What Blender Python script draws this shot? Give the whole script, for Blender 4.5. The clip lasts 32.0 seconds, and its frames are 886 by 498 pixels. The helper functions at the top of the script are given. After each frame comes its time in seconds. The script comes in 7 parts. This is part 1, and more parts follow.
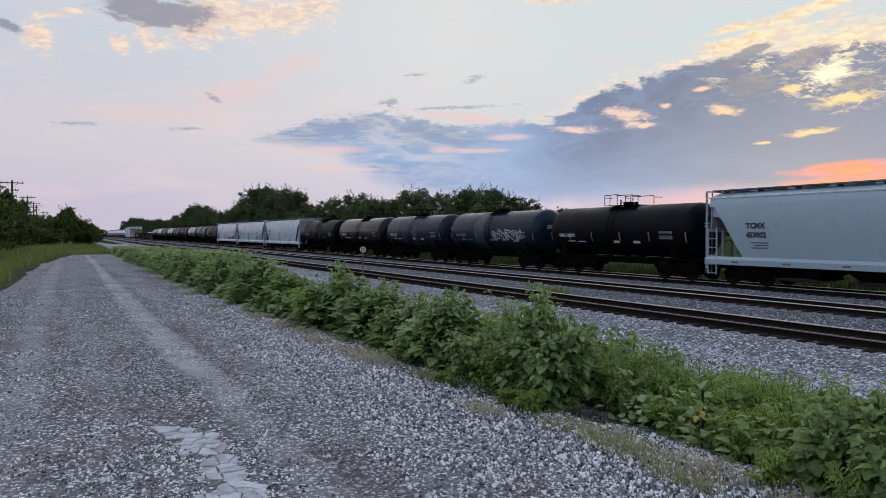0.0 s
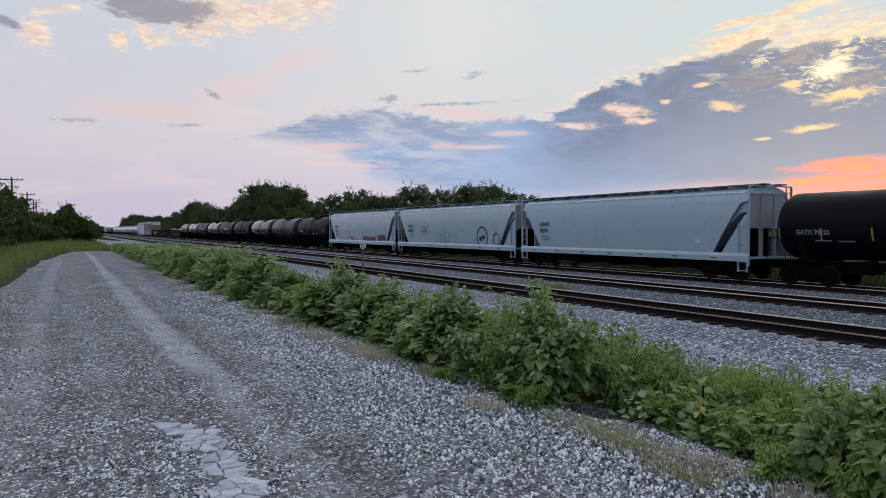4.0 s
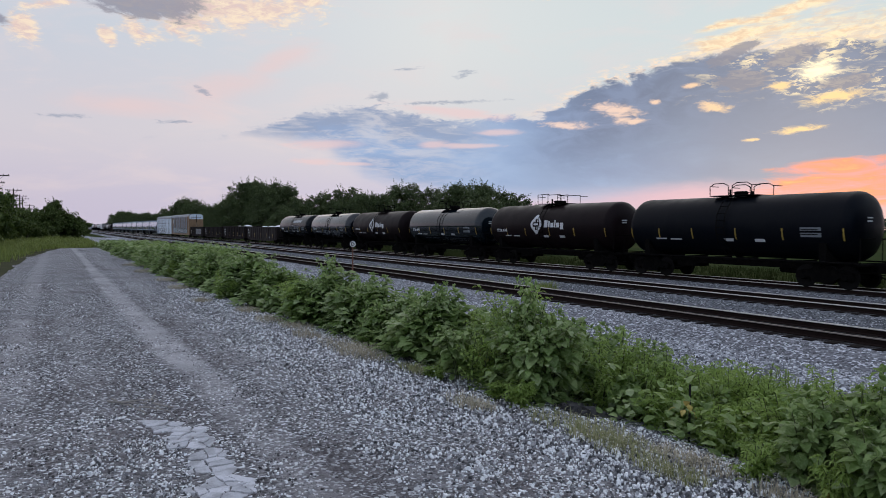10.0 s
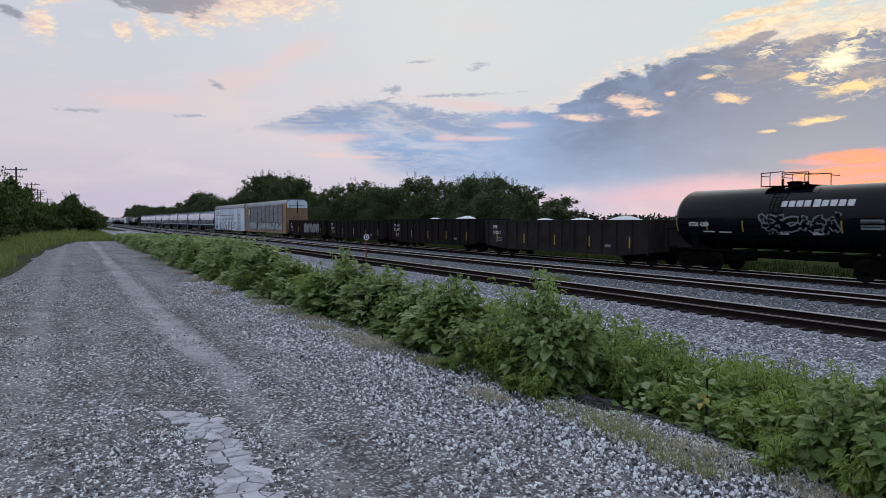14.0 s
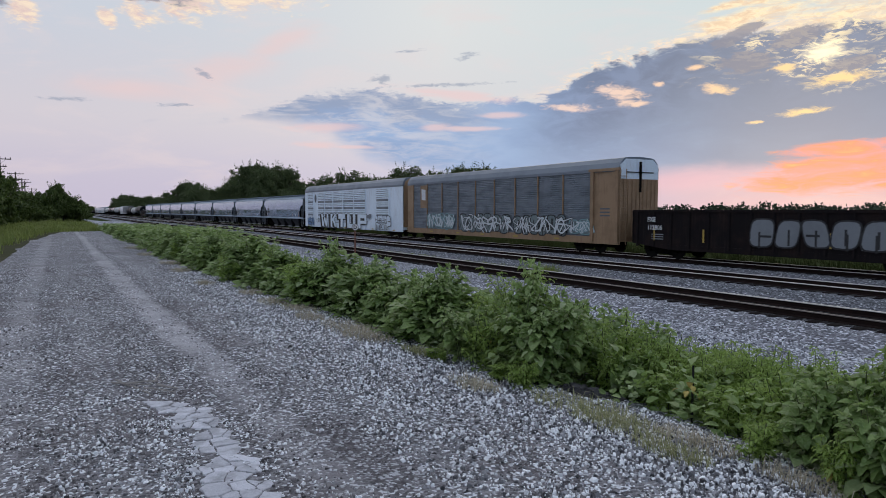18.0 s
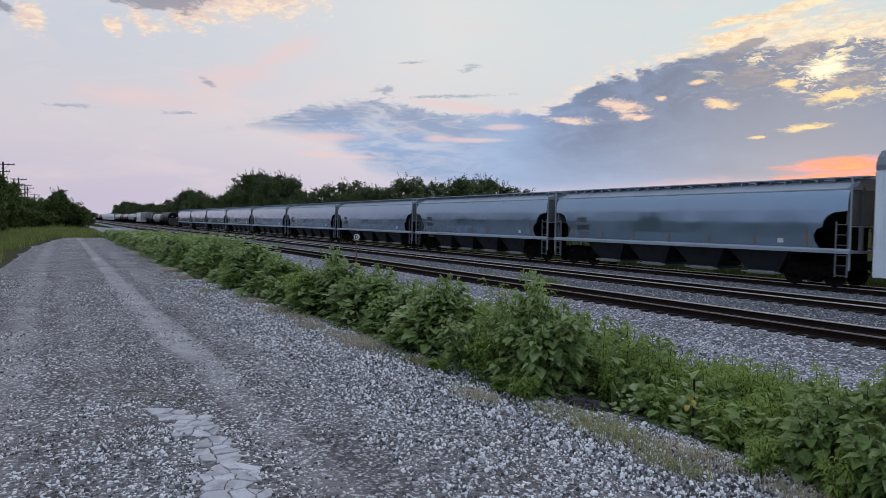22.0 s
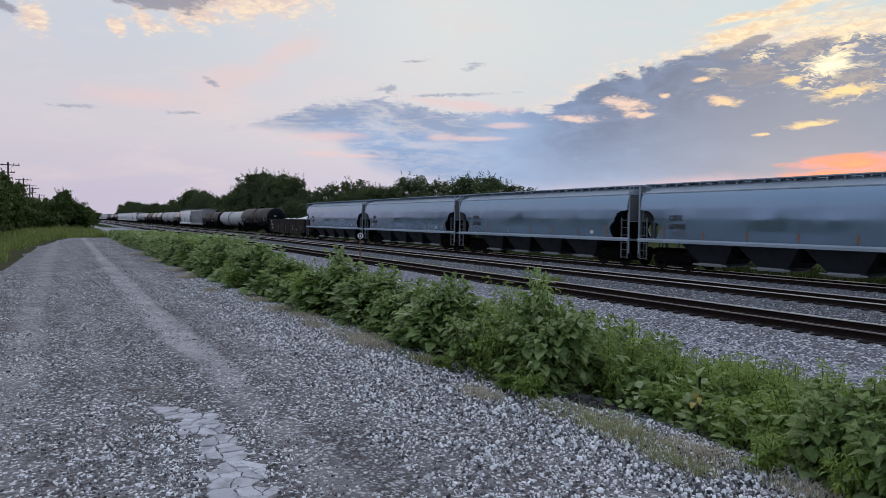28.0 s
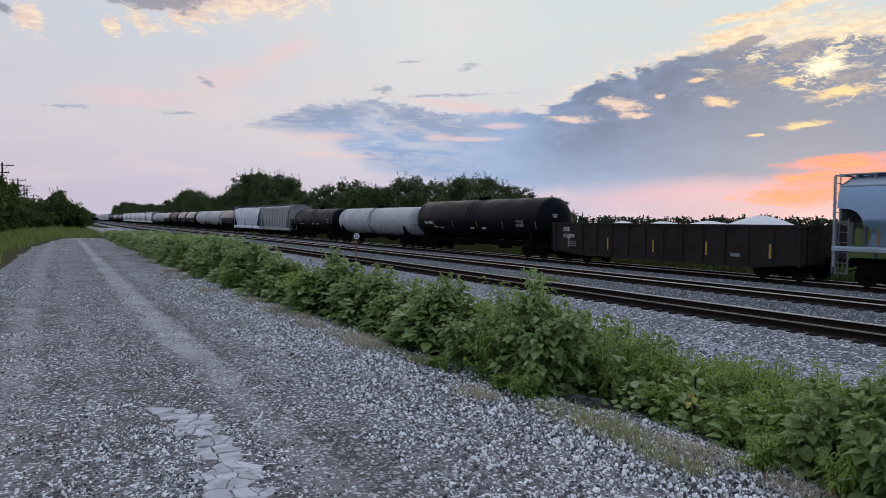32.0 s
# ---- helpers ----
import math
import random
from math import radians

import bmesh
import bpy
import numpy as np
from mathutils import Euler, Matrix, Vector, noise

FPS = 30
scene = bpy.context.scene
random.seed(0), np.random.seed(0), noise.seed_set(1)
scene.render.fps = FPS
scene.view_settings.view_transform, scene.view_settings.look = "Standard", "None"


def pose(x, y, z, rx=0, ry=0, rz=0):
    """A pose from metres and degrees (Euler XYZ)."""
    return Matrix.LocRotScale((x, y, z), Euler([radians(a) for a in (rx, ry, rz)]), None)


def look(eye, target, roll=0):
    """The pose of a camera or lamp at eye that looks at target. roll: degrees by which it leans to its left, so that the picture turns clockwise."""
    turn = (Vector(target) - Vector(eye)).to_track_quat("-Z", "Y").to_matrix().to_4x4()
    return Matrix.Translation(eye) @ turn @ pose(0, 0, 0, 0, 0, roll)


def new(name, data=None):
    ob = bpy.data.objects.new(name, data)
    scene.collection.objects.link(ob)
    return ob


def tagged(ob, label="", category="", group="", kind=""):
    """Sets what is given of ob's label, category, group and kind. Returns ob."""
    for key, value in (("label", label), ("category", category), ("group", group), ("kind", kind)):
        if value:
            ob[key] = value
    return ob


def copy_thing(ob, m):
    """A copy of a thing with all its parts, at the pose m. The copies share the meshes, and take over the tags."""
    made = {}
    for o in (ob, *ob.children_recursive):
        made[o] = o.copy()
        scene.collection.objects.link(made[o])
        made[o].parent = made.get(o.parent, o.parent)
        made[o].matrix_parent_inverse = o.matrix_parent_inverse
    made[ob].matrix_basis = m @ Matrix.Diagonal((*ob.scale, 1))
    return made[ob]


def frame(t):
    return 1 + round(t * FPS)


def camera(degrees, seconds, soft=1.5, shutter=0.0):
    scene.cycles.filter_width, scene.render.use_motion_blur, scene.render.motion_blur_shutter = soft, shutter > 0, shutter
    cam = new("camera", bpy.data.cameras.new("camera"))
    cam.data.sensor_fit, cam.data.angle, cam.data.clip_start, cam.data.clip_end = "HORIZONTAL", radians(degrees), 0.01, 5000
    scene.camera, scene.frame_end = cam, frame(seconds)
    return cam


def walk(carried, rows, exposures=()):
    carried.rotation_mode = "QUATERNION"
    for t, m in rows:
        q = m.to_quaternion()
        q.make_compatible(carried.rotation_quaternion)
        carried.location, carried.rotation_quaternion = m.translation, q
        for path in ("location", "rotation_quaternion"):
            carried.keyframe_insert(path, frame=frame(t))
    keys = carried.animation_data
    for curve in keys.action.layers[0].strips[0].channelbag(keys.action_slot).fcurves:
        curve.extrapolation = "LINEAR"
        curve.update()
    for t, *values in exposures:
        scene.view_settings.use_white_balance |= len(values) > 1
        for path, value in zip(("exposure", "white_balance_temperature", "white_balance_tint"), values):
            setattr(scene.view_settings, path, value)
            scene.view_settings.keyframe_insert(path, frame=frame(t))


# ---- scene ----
# ---- camera: held by hand beside the gravel road ----
cam = camera(67.3, 32.0, soft=0.75, shutter=0.1)


def aim(yaw, pitch, roll, x, y, z):
    """Yaw clockwise from the rails' far end, pitch up, roll as look() takes it, in degrees."""
    a, p = radians(yaw), radians(pitch)
    d = Vector((math.sin(a) * math.cos(p), math.cos(a) * math.cos(p), math.sin(p)))
    eye = Vector((x, y, z))
    return look(eye, eye + d * 10, roll)


PATH = [
    (0.0, 29.56, -1.39, -0.07, -0.003, 0.007, 2.503),
    (0.5, 29.50, -1.41, -0.08, -0.003, 0.008, 2.502),
    (1.0, 29.46, -1.47, -0.10, -0.002, 0.010, 2.501),
    (1.5, 29.45, -1.56, -0.19, -0.002, 0.012, 2.500),
    (2.0, 29.51, -1.68, -0.19, -0.001, 0.013, 2.500),
    (2.5, 29.55, -1.75, -0.17, -0.002, 0.013, 2.499),
    (3.0, 29.57, -1.76, -0.17, -0.002, 0.013, 2.500),
    (3.5, 29.56, -1.75, -0.13, -0.003, 0.012, 2.500),
    (5.5, 29.86, -1.23, -0.04, -0.009, 0.004, 2.503),
    (6.0, 30.44, -1.04, 0.15, -0.008, 0.005, 2.504),
    (6.5, 31.26, -0.93, 0.31, -0.006, 0.005, 2.504),
    (7.0, 31.93, -0.99, 0.37, -0.004, 0.005, 2.504),
    (7.5, 32.22, -1.21, 0.31, -0.002, 0.005, 2.502),
    (8.0, 32.07, -1.49, 0.19, -0.001, 0.004, 2.501),
    (8.5, 31.62, -1.68, 0.04, -0.000, 0.004, 2.500),
    (9.0, 31.12, -1.78, 0.00, -0.001, 0.002, 2.499),
    (9.5, 30.72, -1.79, 0.05, -0.003, 0.001, 2.499),
    (10.0, 30.42, -1.82, 0.18, -0.004, 0.002, 2.498),
    (10.5, 30.19, -1.88, 0.24, -0.005, 0.005, 2.497),
    (11.0, 29.94, -1.96, 0.24, -0.006, 0.009, 2.495),
    (11.5, 29.66, -2.08, 0.18, -0.007, 0.013, 2.494),
    (12.0, 29.42, -2.17, 0.12, -0.008, 0.015, 2.493),
    (12.5, 29.28, -2.28, 0.07, -0.009, 0.016, 2.492),
    (13.0, 29.22, -2.35, 0.08, -0.010, 0.017, 2.492),
    (13.5, 29.24, -2.39, 0.11, -0.010, 0.018, 2.491),
    (14.0, 29.28, -2.42, 0.09, -0.010, 0.020, 2.490),
    (14.5, 29.31, -2.43, 0.08, -0.010, 0.021, 2.489),
    (16.5, 29.74, -2.89, 0.10, -0.004, 0.023, 2.482),
    (17.0, 30.00, -3.09, 0.08, -0.002, 0.024, 2.481),
    (17.5, 30.20, -3.23, 0.08, -0.001, 0.023, 2.480),
    (18.0, 30.23, -3.25, 0.13, -0.002, 0.022, 2.480),
    (18.5, 30.09, -3.13, 0.25, -0.004, 0.020, 2.480),
    (19.0, 29.93, -2.89, 0.38, -0.009, 0.019, 2.481),
    (19.5, 29.85, -2.66, 0.57, -0.013, 0.019, 2.481),
    (20.0, 29.82, -2.45, 0.63, -0.017, 0.018, 2.481),
    (20.5, 29.83, -2.36, 0.67, -0.019, 0.017, 2.481),
    (21.0, 29.85, -2.35, 0.70, -0.020, 0.015, 2.481),
    (21.5, 29.95, -2.34, 0.74, -0.021, 0.014, 2.481),
    (22.0, 30.14, -2.32, 0.86, -0.022, 0.013, 2.480),
    (22.5, 30.32, -2.33, 0.95, -0.022, 0.014, 2.479),
    (23.0, 30.46, -2.37, 1.04, -0.022, 0.015, 2.478),
    (23.5, 30.53, -2.43, 1.05, -0.020, 0.017, 2.477),
    (24.0, 30.53, -2.44, 1.02, -0.019, 0.019, 2.477),
    (24.5, 30.44, -2.41, 0.94, -0.018, 0.020, 2.476),
    (25.0, 30.35, -2.40, 0.86, -0.018, 0.019, 2.476),
    (25.5, 30.28, -2.42, 0.78, -0.018, 0.019, 2.476),
    (27.5, 29.92, -2.48, 0.61, -0.025, 0.018, 2.474),
    (28.0, 29.82, -2.44, 0.63, -0.027, 0.017, 2.474),
    (28.5, 29.89, -2.33, 0.71, -0.029, 0.017, 2.474),
    (29.0, 29.99, -2.25, 0.76, -0.032, 0.017, 2.473),
    (29.5, 30.14, -2.20, 0.85, -0.033, 0.017, 2.473),
    (30.0, 30.29, -2.18, 0.88, -0.034, 0.017, 2.472),
    (30.5, 30.34, -2.20, 0.90, -0.033, 0.017, 2.472),
    (31.0, 30.29, -2.26, 0.83, -0.031, 0.018, 2.472),
    (31.5, 30.21, -2.32, 0.73, -0.030, 0.018, 2.472),
    (32.0, 30.17, -2.40, 0.62, -0.029, 0.018, 2.473),
]
walk(cam, [(t, aim(*v)) for t, *v in PATH])

# ---- sky, sun ----
SUN_YAW, SUN_UP = 59.5, 10.0
EXPOSURE = 0.0
scene.view_settings.exposure = EXPOSURE


def lin(c):
    """Linear colour from display values."""
    return tuple(v / 12.92 if v <= 0.04045 else ((v + 0.055) / 1.055) ** 2.4 for v in c) + (1.0,)


class Nodes:
    """A node tree written as short calls; sockets go in, a socket comes out."""

    def __init__(self, tree):
        self.t = tree
        tree.nodes.clear()

    def put(self, kind, ins=(), out=0, **props):
        n = self.t.nodes.new(kind)
        if "operation" in props:
            n.operation = props["operation"]
        if "use_clamp" in props:
            n.use_clamp = props["use_clamp"]
        if "data_type" in props:
            n.data_type, n.blend_type = props["data_type"], props["blend_type"]
        if "interpolation_type" in props:
            n.interpolation_type = props["interpolation_type"]
        if "vector_type" in props:
            n.vector_type = props["vector_type"]
        if "sky_type" in props:
            n.sky_type, n.sun_disc = props["sky_type"], False
            n.sun_elevation, n.sun_rotation = props["sun_elevation"], props["sun_rotation"]
        for k, v in (ins.items() if isinstance(ins, dict) else enumerate(ins)):
            if v is None:
                continue
            if isinstance(v, bpy.types.NodeSocket):
                self.t.links.new(v, n.inputs[k])
            else:
                n.inputs[k].default_value = v
        return n.outputs[out] if len(n.outputs) else None

    def math(self, op, a, b=None, c=None, clamp=False):
        return self.put("ShaderNodeMath", (a, b, c), operation=op, use_clamp=clamp)

    def mix(self, f, a, b, blend="MIX"):
        return self.put("ShaderNodeMix", {0: f, 6: a, 7: b}, 2, data_type="RGBA", blend_type=blend)

    def ramp(self, f, stops, smooth=False):
        n = self.t.nodes.new("ShaderNodeValToRGB")
        self.t.links.new(f, n.inputs[0])
        n.color_ramp.interpolation = "EASE" if smooth else "LINEAR"
        while len(n.color_ramp.elements) < len(stops):
            n.color_ramp.elements.new(0.5)
        for e, (p, c) in zip(n.color_ramp.elements, stops):
            e.position, e.color = p, c if len(c) == 4 else (*c, 1)
        return n.outputs[0]

    def step(self, v, lo, hi, a=0.0, b=1.0):
        return self.put("ShaderNodeMapRange", {0: v, 1: lo, 2: hi, 3: a, 4: b}, interpolation_type="SMOOTHSTEP")

    def step_linear(self, v, lo, hi):
        return self.put("ShaderNodeMapRange", {0: v, 1: lo, 2: hi}, interpolation_type="LINEAR")

    def noise(self, vec, scale, detail=4.0, rough=0.55, warp=0.0):
        return self.put("ShaderNodeTexNoise", {"Vector": vec, "Scale": scale, "Detail": detail, "Roughness": rough, "Distortion": warp}, 0)


def sky():
    world = bpy.data.worlds.new("evening_sky")
    world.use_nodes = True
    scene.world = world
    n = Nodes(world.node_tree)
    ray = n.put("ShaderNodeTexCoord", (), 0)
    fw, rt = (0.5, 0.866, 0.0), (0.866, -0.5, 0.0)
    dotf = n.put("ShaderNodeVectorMath", (ray, fw), "Value", operation="DOT_PRODUCT")
    dotr = n.put("ShaderNodeVectorMath", (ray, rt), "Value", operation="DOT_PRODUCT")
    up = n.put("ShaderNodeSeparateXYZ", (ray,), 2)
    az = n.math("MULTIPLY", n.math("ARCTAN2", dotr, dotf), 57.3)
    el = n.math("MULTIPLY", n.math("ARCSINE", up), 57.3)
    flat = n.put("ShaderNodeCombineXYZ", (az, el, 0.0))
    # billows, stretched along the horizon; wisps, finer and slanting; heaped cloud
    long = n.put("ShaderNodeMapping", (flat, (0, 0, 0), (0, 0, radians(-5)), (0.11, 0.36, 1)))
    n1 = n.noise(long, 1.0, 8, 0.58, 0.5)
    fine = n.put("ShaderNodeMapping", (flat, (7, 3, 0), (0, 0, radians(-13)), (0.30, 1.5, 1)))
    n2 = n.noise(fine, 1.0, 7, 0.62, 0.8)
    puff = n.put("ShaderNodeMapping", (flat, (2, 9, 0), (0, 0, radians(-8)), (0.34, 0.75, 1)))
    n3 = n.noise(puff, 1.0, 9, 0.60, 0.5)
    tiny = n.put("ShaderNodeMapping", (flat, (4, 1, 0), (0, 0, radians(-10)), (0.9, 2.4, 1)))
    n4 = n.noise(tiny, 1.0, 6, 0.65, 0.6)

    def blobs(rows, noise_out, amp, soft):
        total = None
        for x, y, rx, ry, rot in rows:
            v = n.put("ShaderNodeMapping", (flat, (x, y, 0), (0, 0, radians(rot)), (rx, ry, 1)), vector_type="TEXTURE")
            r = n.put("ShaderNodeVectorMath", (v,), "Value", operation="LENGTH")
            e = n.math("MULTIPLY_ADD", n.math("SUBTRACT", noise_out, 0.5), amp, n.math("SUBTRACT", 1.0, r))
            m = n.step(e, 0.0, soft)
            total = m if total is None else n.math("MAXIMUM", total, m)
        return total

    # clear sky: lavender low down, pale above, from the evening side to the far side
    low = n.ramp(n.step(az, -40.0, 40.0), [(0.0, lin((0.775, 0.745, 0.825))), (0.35, lin((0.80, 0.77, 0.85))), (0.6, lin((0.73, 0.75, 0.87))), (1.0, lin((0.82, 0.68, 0.74)))])
    mid = n.ramp(n.step(az, -40.0, 40.0), [(0.0, lin((0.825, 0.80, 0.835))), (0.4, lin((0.86, 0.835, 0.85))), (0.7, lin((0.82, 0.83, 0.85))), (1.0, lin((0.78, 0.80, 0.82)))])
    top = n.ramp(n.step(az, -40.0, 40.0), [(0.0, lin((0.78, 0.81, 0.86))), (0.5, lin((0.87, 0.88, 0.88))), (1.0, lin((0.78, 0.84, 0.86)))])
    col = n.mix(n.step(el, 1.0, 8.0), low, mid)
    col = n.mix(n.step(el, 6.0, 17.0), col, top)
    col = n.mix(n.step(el, 19.0, 34.0), col, lin((0.90, 0.91, 0.945)))
    col = n.mix(n.step(el, 30.0, 65.0), col, lin((0.83, 0.85, 0.90)))
    # away from the sunset the sky is bluer and darker
    away = n.step(dotf, -0.45, 0.72, 1.0, 0.0)
    col = n.mix(n.math("MULTIPLY", away, 0.8), col, n.mix(n.step(el, 2.0, 30.0), lin((0.66, 0.72, 0.84)), lin((0.70, 0.78, 0.90))))
    # pale mottling
    col = n.mix(n.math("MULTIPLY", n.step(n1, 0.46, 0.70), 0.38), col, lin((0.91, 0.84, 0.84)))
    torn = n.math("MULTIPLY_ADD", n4, 0.45, n.math("MULTIPLY", n3, 0.55))
    rose = blobs([(-17.2, 11.4, 5.8, 1.86, 10), (-24.8, 9.3, 8.1, 1.33, 0), (-14.0, 13.1, 5.5, 1.42, 30)], n1, 1.6, 1.0)
    col = n.mix(n.math("MULTIPLY", rose, 0.55), col, lin((0.93, 0.80, 0.79)))
    # one long cloud bank: a ragged upper edge that climbs to the right, fading out below
    def height_of(rows):
        stops = [(x, (v, v, v, 1)) for x, v in rows]
        return n.math("MULTIPLY", n.put("ShaderNodeSeparateColor", (n.ramp(n.step_linear(az, -45.0, 45.0), stops),), 0), 20.0)
    edge, foot = height_of([(0.285, 0.345), (0.313, 0.384), (0.379, 0.492), (0.444, 0.518), (0.498, 0.462), (0.598, 0.473), (0.616, 0.521), (0.655, 0.598), (0.702, 0.645), (0.733, 0.686), (0.772, 0.685), (0.869, 0.681)]), height_of([(0.285, 0.367), (0.313, 0.377), (0.396, 0.32), (0.43, 0.215), (0.47, 0.16), (0.52, 0.13), (0.611, 0.13), (0.735, 0.14), (0.869, 0.14)])
    ragged = n.math("MULTIPLY_ADD", n.math("SUBTRACT", n3, 0.5), 3.0, n.math("MULTIPLY", n.math("SUBTRACT", n4, 0.5), 1.2))
    depth = n.math("ADD", n.math("SUBTRACT", edge, el), ragged)
    bank = n.math("MULTIPLY", n.step(depth, -0.1, 0.5), n.step(n.math("SUBTRACT", el, n.math("MULTIPLY_ADD", n.math("SUBTRACT", n1, 0.5), 2.5, foot)), -0.6, 1.4))
    streaky = n.math("MULTIPLY", n.step(az, 7.0, -3.0), n.step(n.math("MULTIPLY_ADD", n1, 0.5, n.math("MULTIPLY", n2, 0.5)), 0.56, 0.42))
    bank = n.math("MULTIPLY", bank, n.math("MULTIPLY_ADD", streaky, -0.55, 1.0))
    heavy = n.math("MULTIPLY", n.step(az, 4.0, 15.0), n.step(n.math("MULTIPLY_ADD", n.math("SUBTRACT", n3, 0.5), 3.0, depth), 10.0, 3.0))
    bank_hue = n.mix(heavy, n.mix(n.step(n1, 0.35, 0.65), lin((0.60, 0.70, 0.85)), lin((0.54, 0.64, 0.80))), n.mix(n.step(n3, 0.36, 0.64), lin((0.47, 0.54, 0.68)), lin((0.37, 0.43, 0.56))))
    bank_hue = n.mix(n.math("MULTIPLY", n.step(az, 10.0, 26.0), 0.7), bank_hue, lin((0.45, 0.51, 0.62)))
    bank_hue = n.mix(n.math("MULTIPLY", n.step(az, 8.0, -2.0), n.step(depth, 3.2, 0.8)), bank_hue, lin((0.56, 0.62, 0.74)))
    lit_edge = n.math("MULTIPLY", n.math("MULTIPLY", n.step(depth, -1.0, -0.1), n.step(depth, 0.5, 0.0)), n.step(az, 5.0, 14.0))
    col = n.mix(n.math("MULTIPLY", lit_edge, n.step(n4, 0.42, 0.6)), col, lin((0.97, 0.88, 0.80)))
    col = n.mix(n.math("MULTIPLY", bank, 0.95), col, bank_hue)
    pink = blobs([(-9.8, 7.0, 4.0, 0.53, 2), (-10.5, 5.5, 2.8, 0.38, 0), (-0.4, 7.1, 1.6, 0.49, 0), (1.3, 9.8, 6.3, 0.58, -6), (5.2, 8.1, 2.9, 0.34, 0), (2.3, 7.0, 4.4, 0.29, 0), (-7.4, 5.4, 2.9, 0.24, 0)], n2, 1.6, 0.8)
    col = n.mix(n.math("MULTIPLY", pink, 0.7), col, lin((0.92, 0.80, 0.80)))
    gold = blobs([(29.1, 13.2, 9.2, 2.37, 12), (30.9, 10.5, 5.3, 1.91, 0), (24.4, 14.6, 6.8, 1.06, 12), (22.8, 15.6, 2.5, 0.45, 10), (28.3, 16.3, 6.0, 0.60, 10)], n2, 1.9, 0.8)
    gold = n.math("MULTIPLY", gold, n.math("MAXIMUM", n.step(depth, 0.6, -0.4), n.step(n4, 0.47, 0.57)))
    gold_hue = n.ramp(n4, [(0.30, lin((0.90, 0.78, 0.66))), (0.45, lin((0.96, 0.84, 0.70))), (0.58, lin((1.0, 0.93, 0.78))), (0.75, lin((1.0, 0.89, 0.68)))])
    col = n.mix(n.math("MULTIPLY", gold, 0.95), col, gold_hue)
    scrap = blobs([(31.4, 10.7, 2.0, 0.62, 4), (27.9, 12.9, 2.4, 0.77, 15), (23.6, 13.4, 2.4, 0.62, 20), (24.4, 11.4, 2.4, 0.97, 0)], n4, 1.6, 0.35)
    col = n.mix(n.math("MULTIPLY", scrap, 0.85), col, lin((0.52, 0.53, 0.60)))
    glow = blobs([(28.4, 7.5, 2.2, 0.38, 4), (22.4, 9.6, 1.7, 0.49, -6), (14.8, 9.7, 2.5, 0.70, -10), (15.9, 8.8, 1.8, 0.42, -5), (10.9, 8.6, 2.6, 0.43, -4), (17.9, 10.2, 0.6, 0.28, 0), (27.0, 10.8, 1.3, 0.43, 0), (20.7, 11.3, 0.9, 0.27, 0), (25.0, 6.9, 0.8, 0.18, 0), (30.9, 9.7, 2.5, 0.58, 4)], n4, 2.0, 0.8)
    glow_hue = n.ramp(n.step(az, 10.0, 30.0), [(0.0, lin((0.93, 0.82, 0.78))), (0.5, lin((0.97, 0.82, 0.70))), (1.0, lin((1.0, 0.86, 0.62)))])
    col = n.mix(glow, col, glow_hue)
    core = blobs([(29.6, 11.7, 2.0, 1.10, 0)], n4, 1.5, 1.0)
    col = n.mix(core, col, (1.35, 1.15, 0.75, 1))
    cream = blobs([(-17.2, 17.3, 8.3, 1.96, 4), (-21.5, 15.2, 2.5, 0.64, -20), (-31.6, 14.1, 1.6, 1.25, -45), (-26.2, 14.3, 1.1, 0.70, -45), (10.0, 18.9, 4.2, 0.43, 0), (-30.2, 15.9, 2.3, 0.38, 12), (-11.2, 18.5, 2.8, 1.05, 0), (-24.2, 14.9, 1.7, 1.0, -40), (-20.4, 15.9, 4.2, 1.3, 12)], torn, 3.4, 0.7)
    col = n.mix(n.math("MULTIPLY", cream, 0.9), col, n.mix(n.step(n4, 0.35, 0.65), lin((0.90, 0.79, 0.76)), lin((1.0, 0.91, 0.80))))
    grey = blobs([(-23.4, 17.0, 5.2, 1.52, -4), (-33.4, 14.6, 1.2, 0.49, -20)], torn, 3.0, 0.5)
    col = n.mix(n.math("MULTIPLY", grey, 0.85), col, lin((0.57, 0.57, 0.63)))
    dark = blobs([(-5.0, 11.0, 1.2, 0.44, -5), (2.2, 12.9, 1.0, 0.34, 10), (-2.6, 13.3, 1.3, 0.19, 5), (0.6, 10.6, 4.9, 0.19, 2), (-29.1, 8.2, 2.2, 0.21, 3), (-21.5, 8.3, 1.9, 0.18, 3), (-19.4, 10.9, 1.1, 0.37, -30)], n4, 3.4, 1.0)
    col = n.mix(n.math("MULTIPLY", dark, 0.7), col, lin((0.58, 0.62, 0.70)))
    pinklow = blobs([(21.0, 2.6, 12.0, 1.5, 4), (3.0, 1.6, 9.0, 0.9, 2)], n1, 0.8, 0.9)
    col = n.mix(n.math("MULTIPLY", pinklow, 0.7), col, lin((0.89, 0.71, 0.78)))
    orange = blobs([(33.0, 3.3, 10.2, 2.03, 7), (30.9, 4.7, 5.3, 0.67, 4)], n2, 1.0, 0.5)
    col = n.mix(n.math("MULTIPLY", orange, 0.95), col, n.ramp(n2, [(0.30, lin((0.91, 0.62, 0.66))), (0.46, lin((0.95, 0.59, 0.56))), (0.60, lin((0.98, 0.58, 0.45))), (0.78, lin((1.0, 0.72, 0.45)))]))
    # the air's own scattering under it all
    air = n.put("ShaderNodeTexSky", (), sky_type="NISHITA", sun_elevation=radians(SUN_UP), sun_rotation=radians(SUN_YAW))
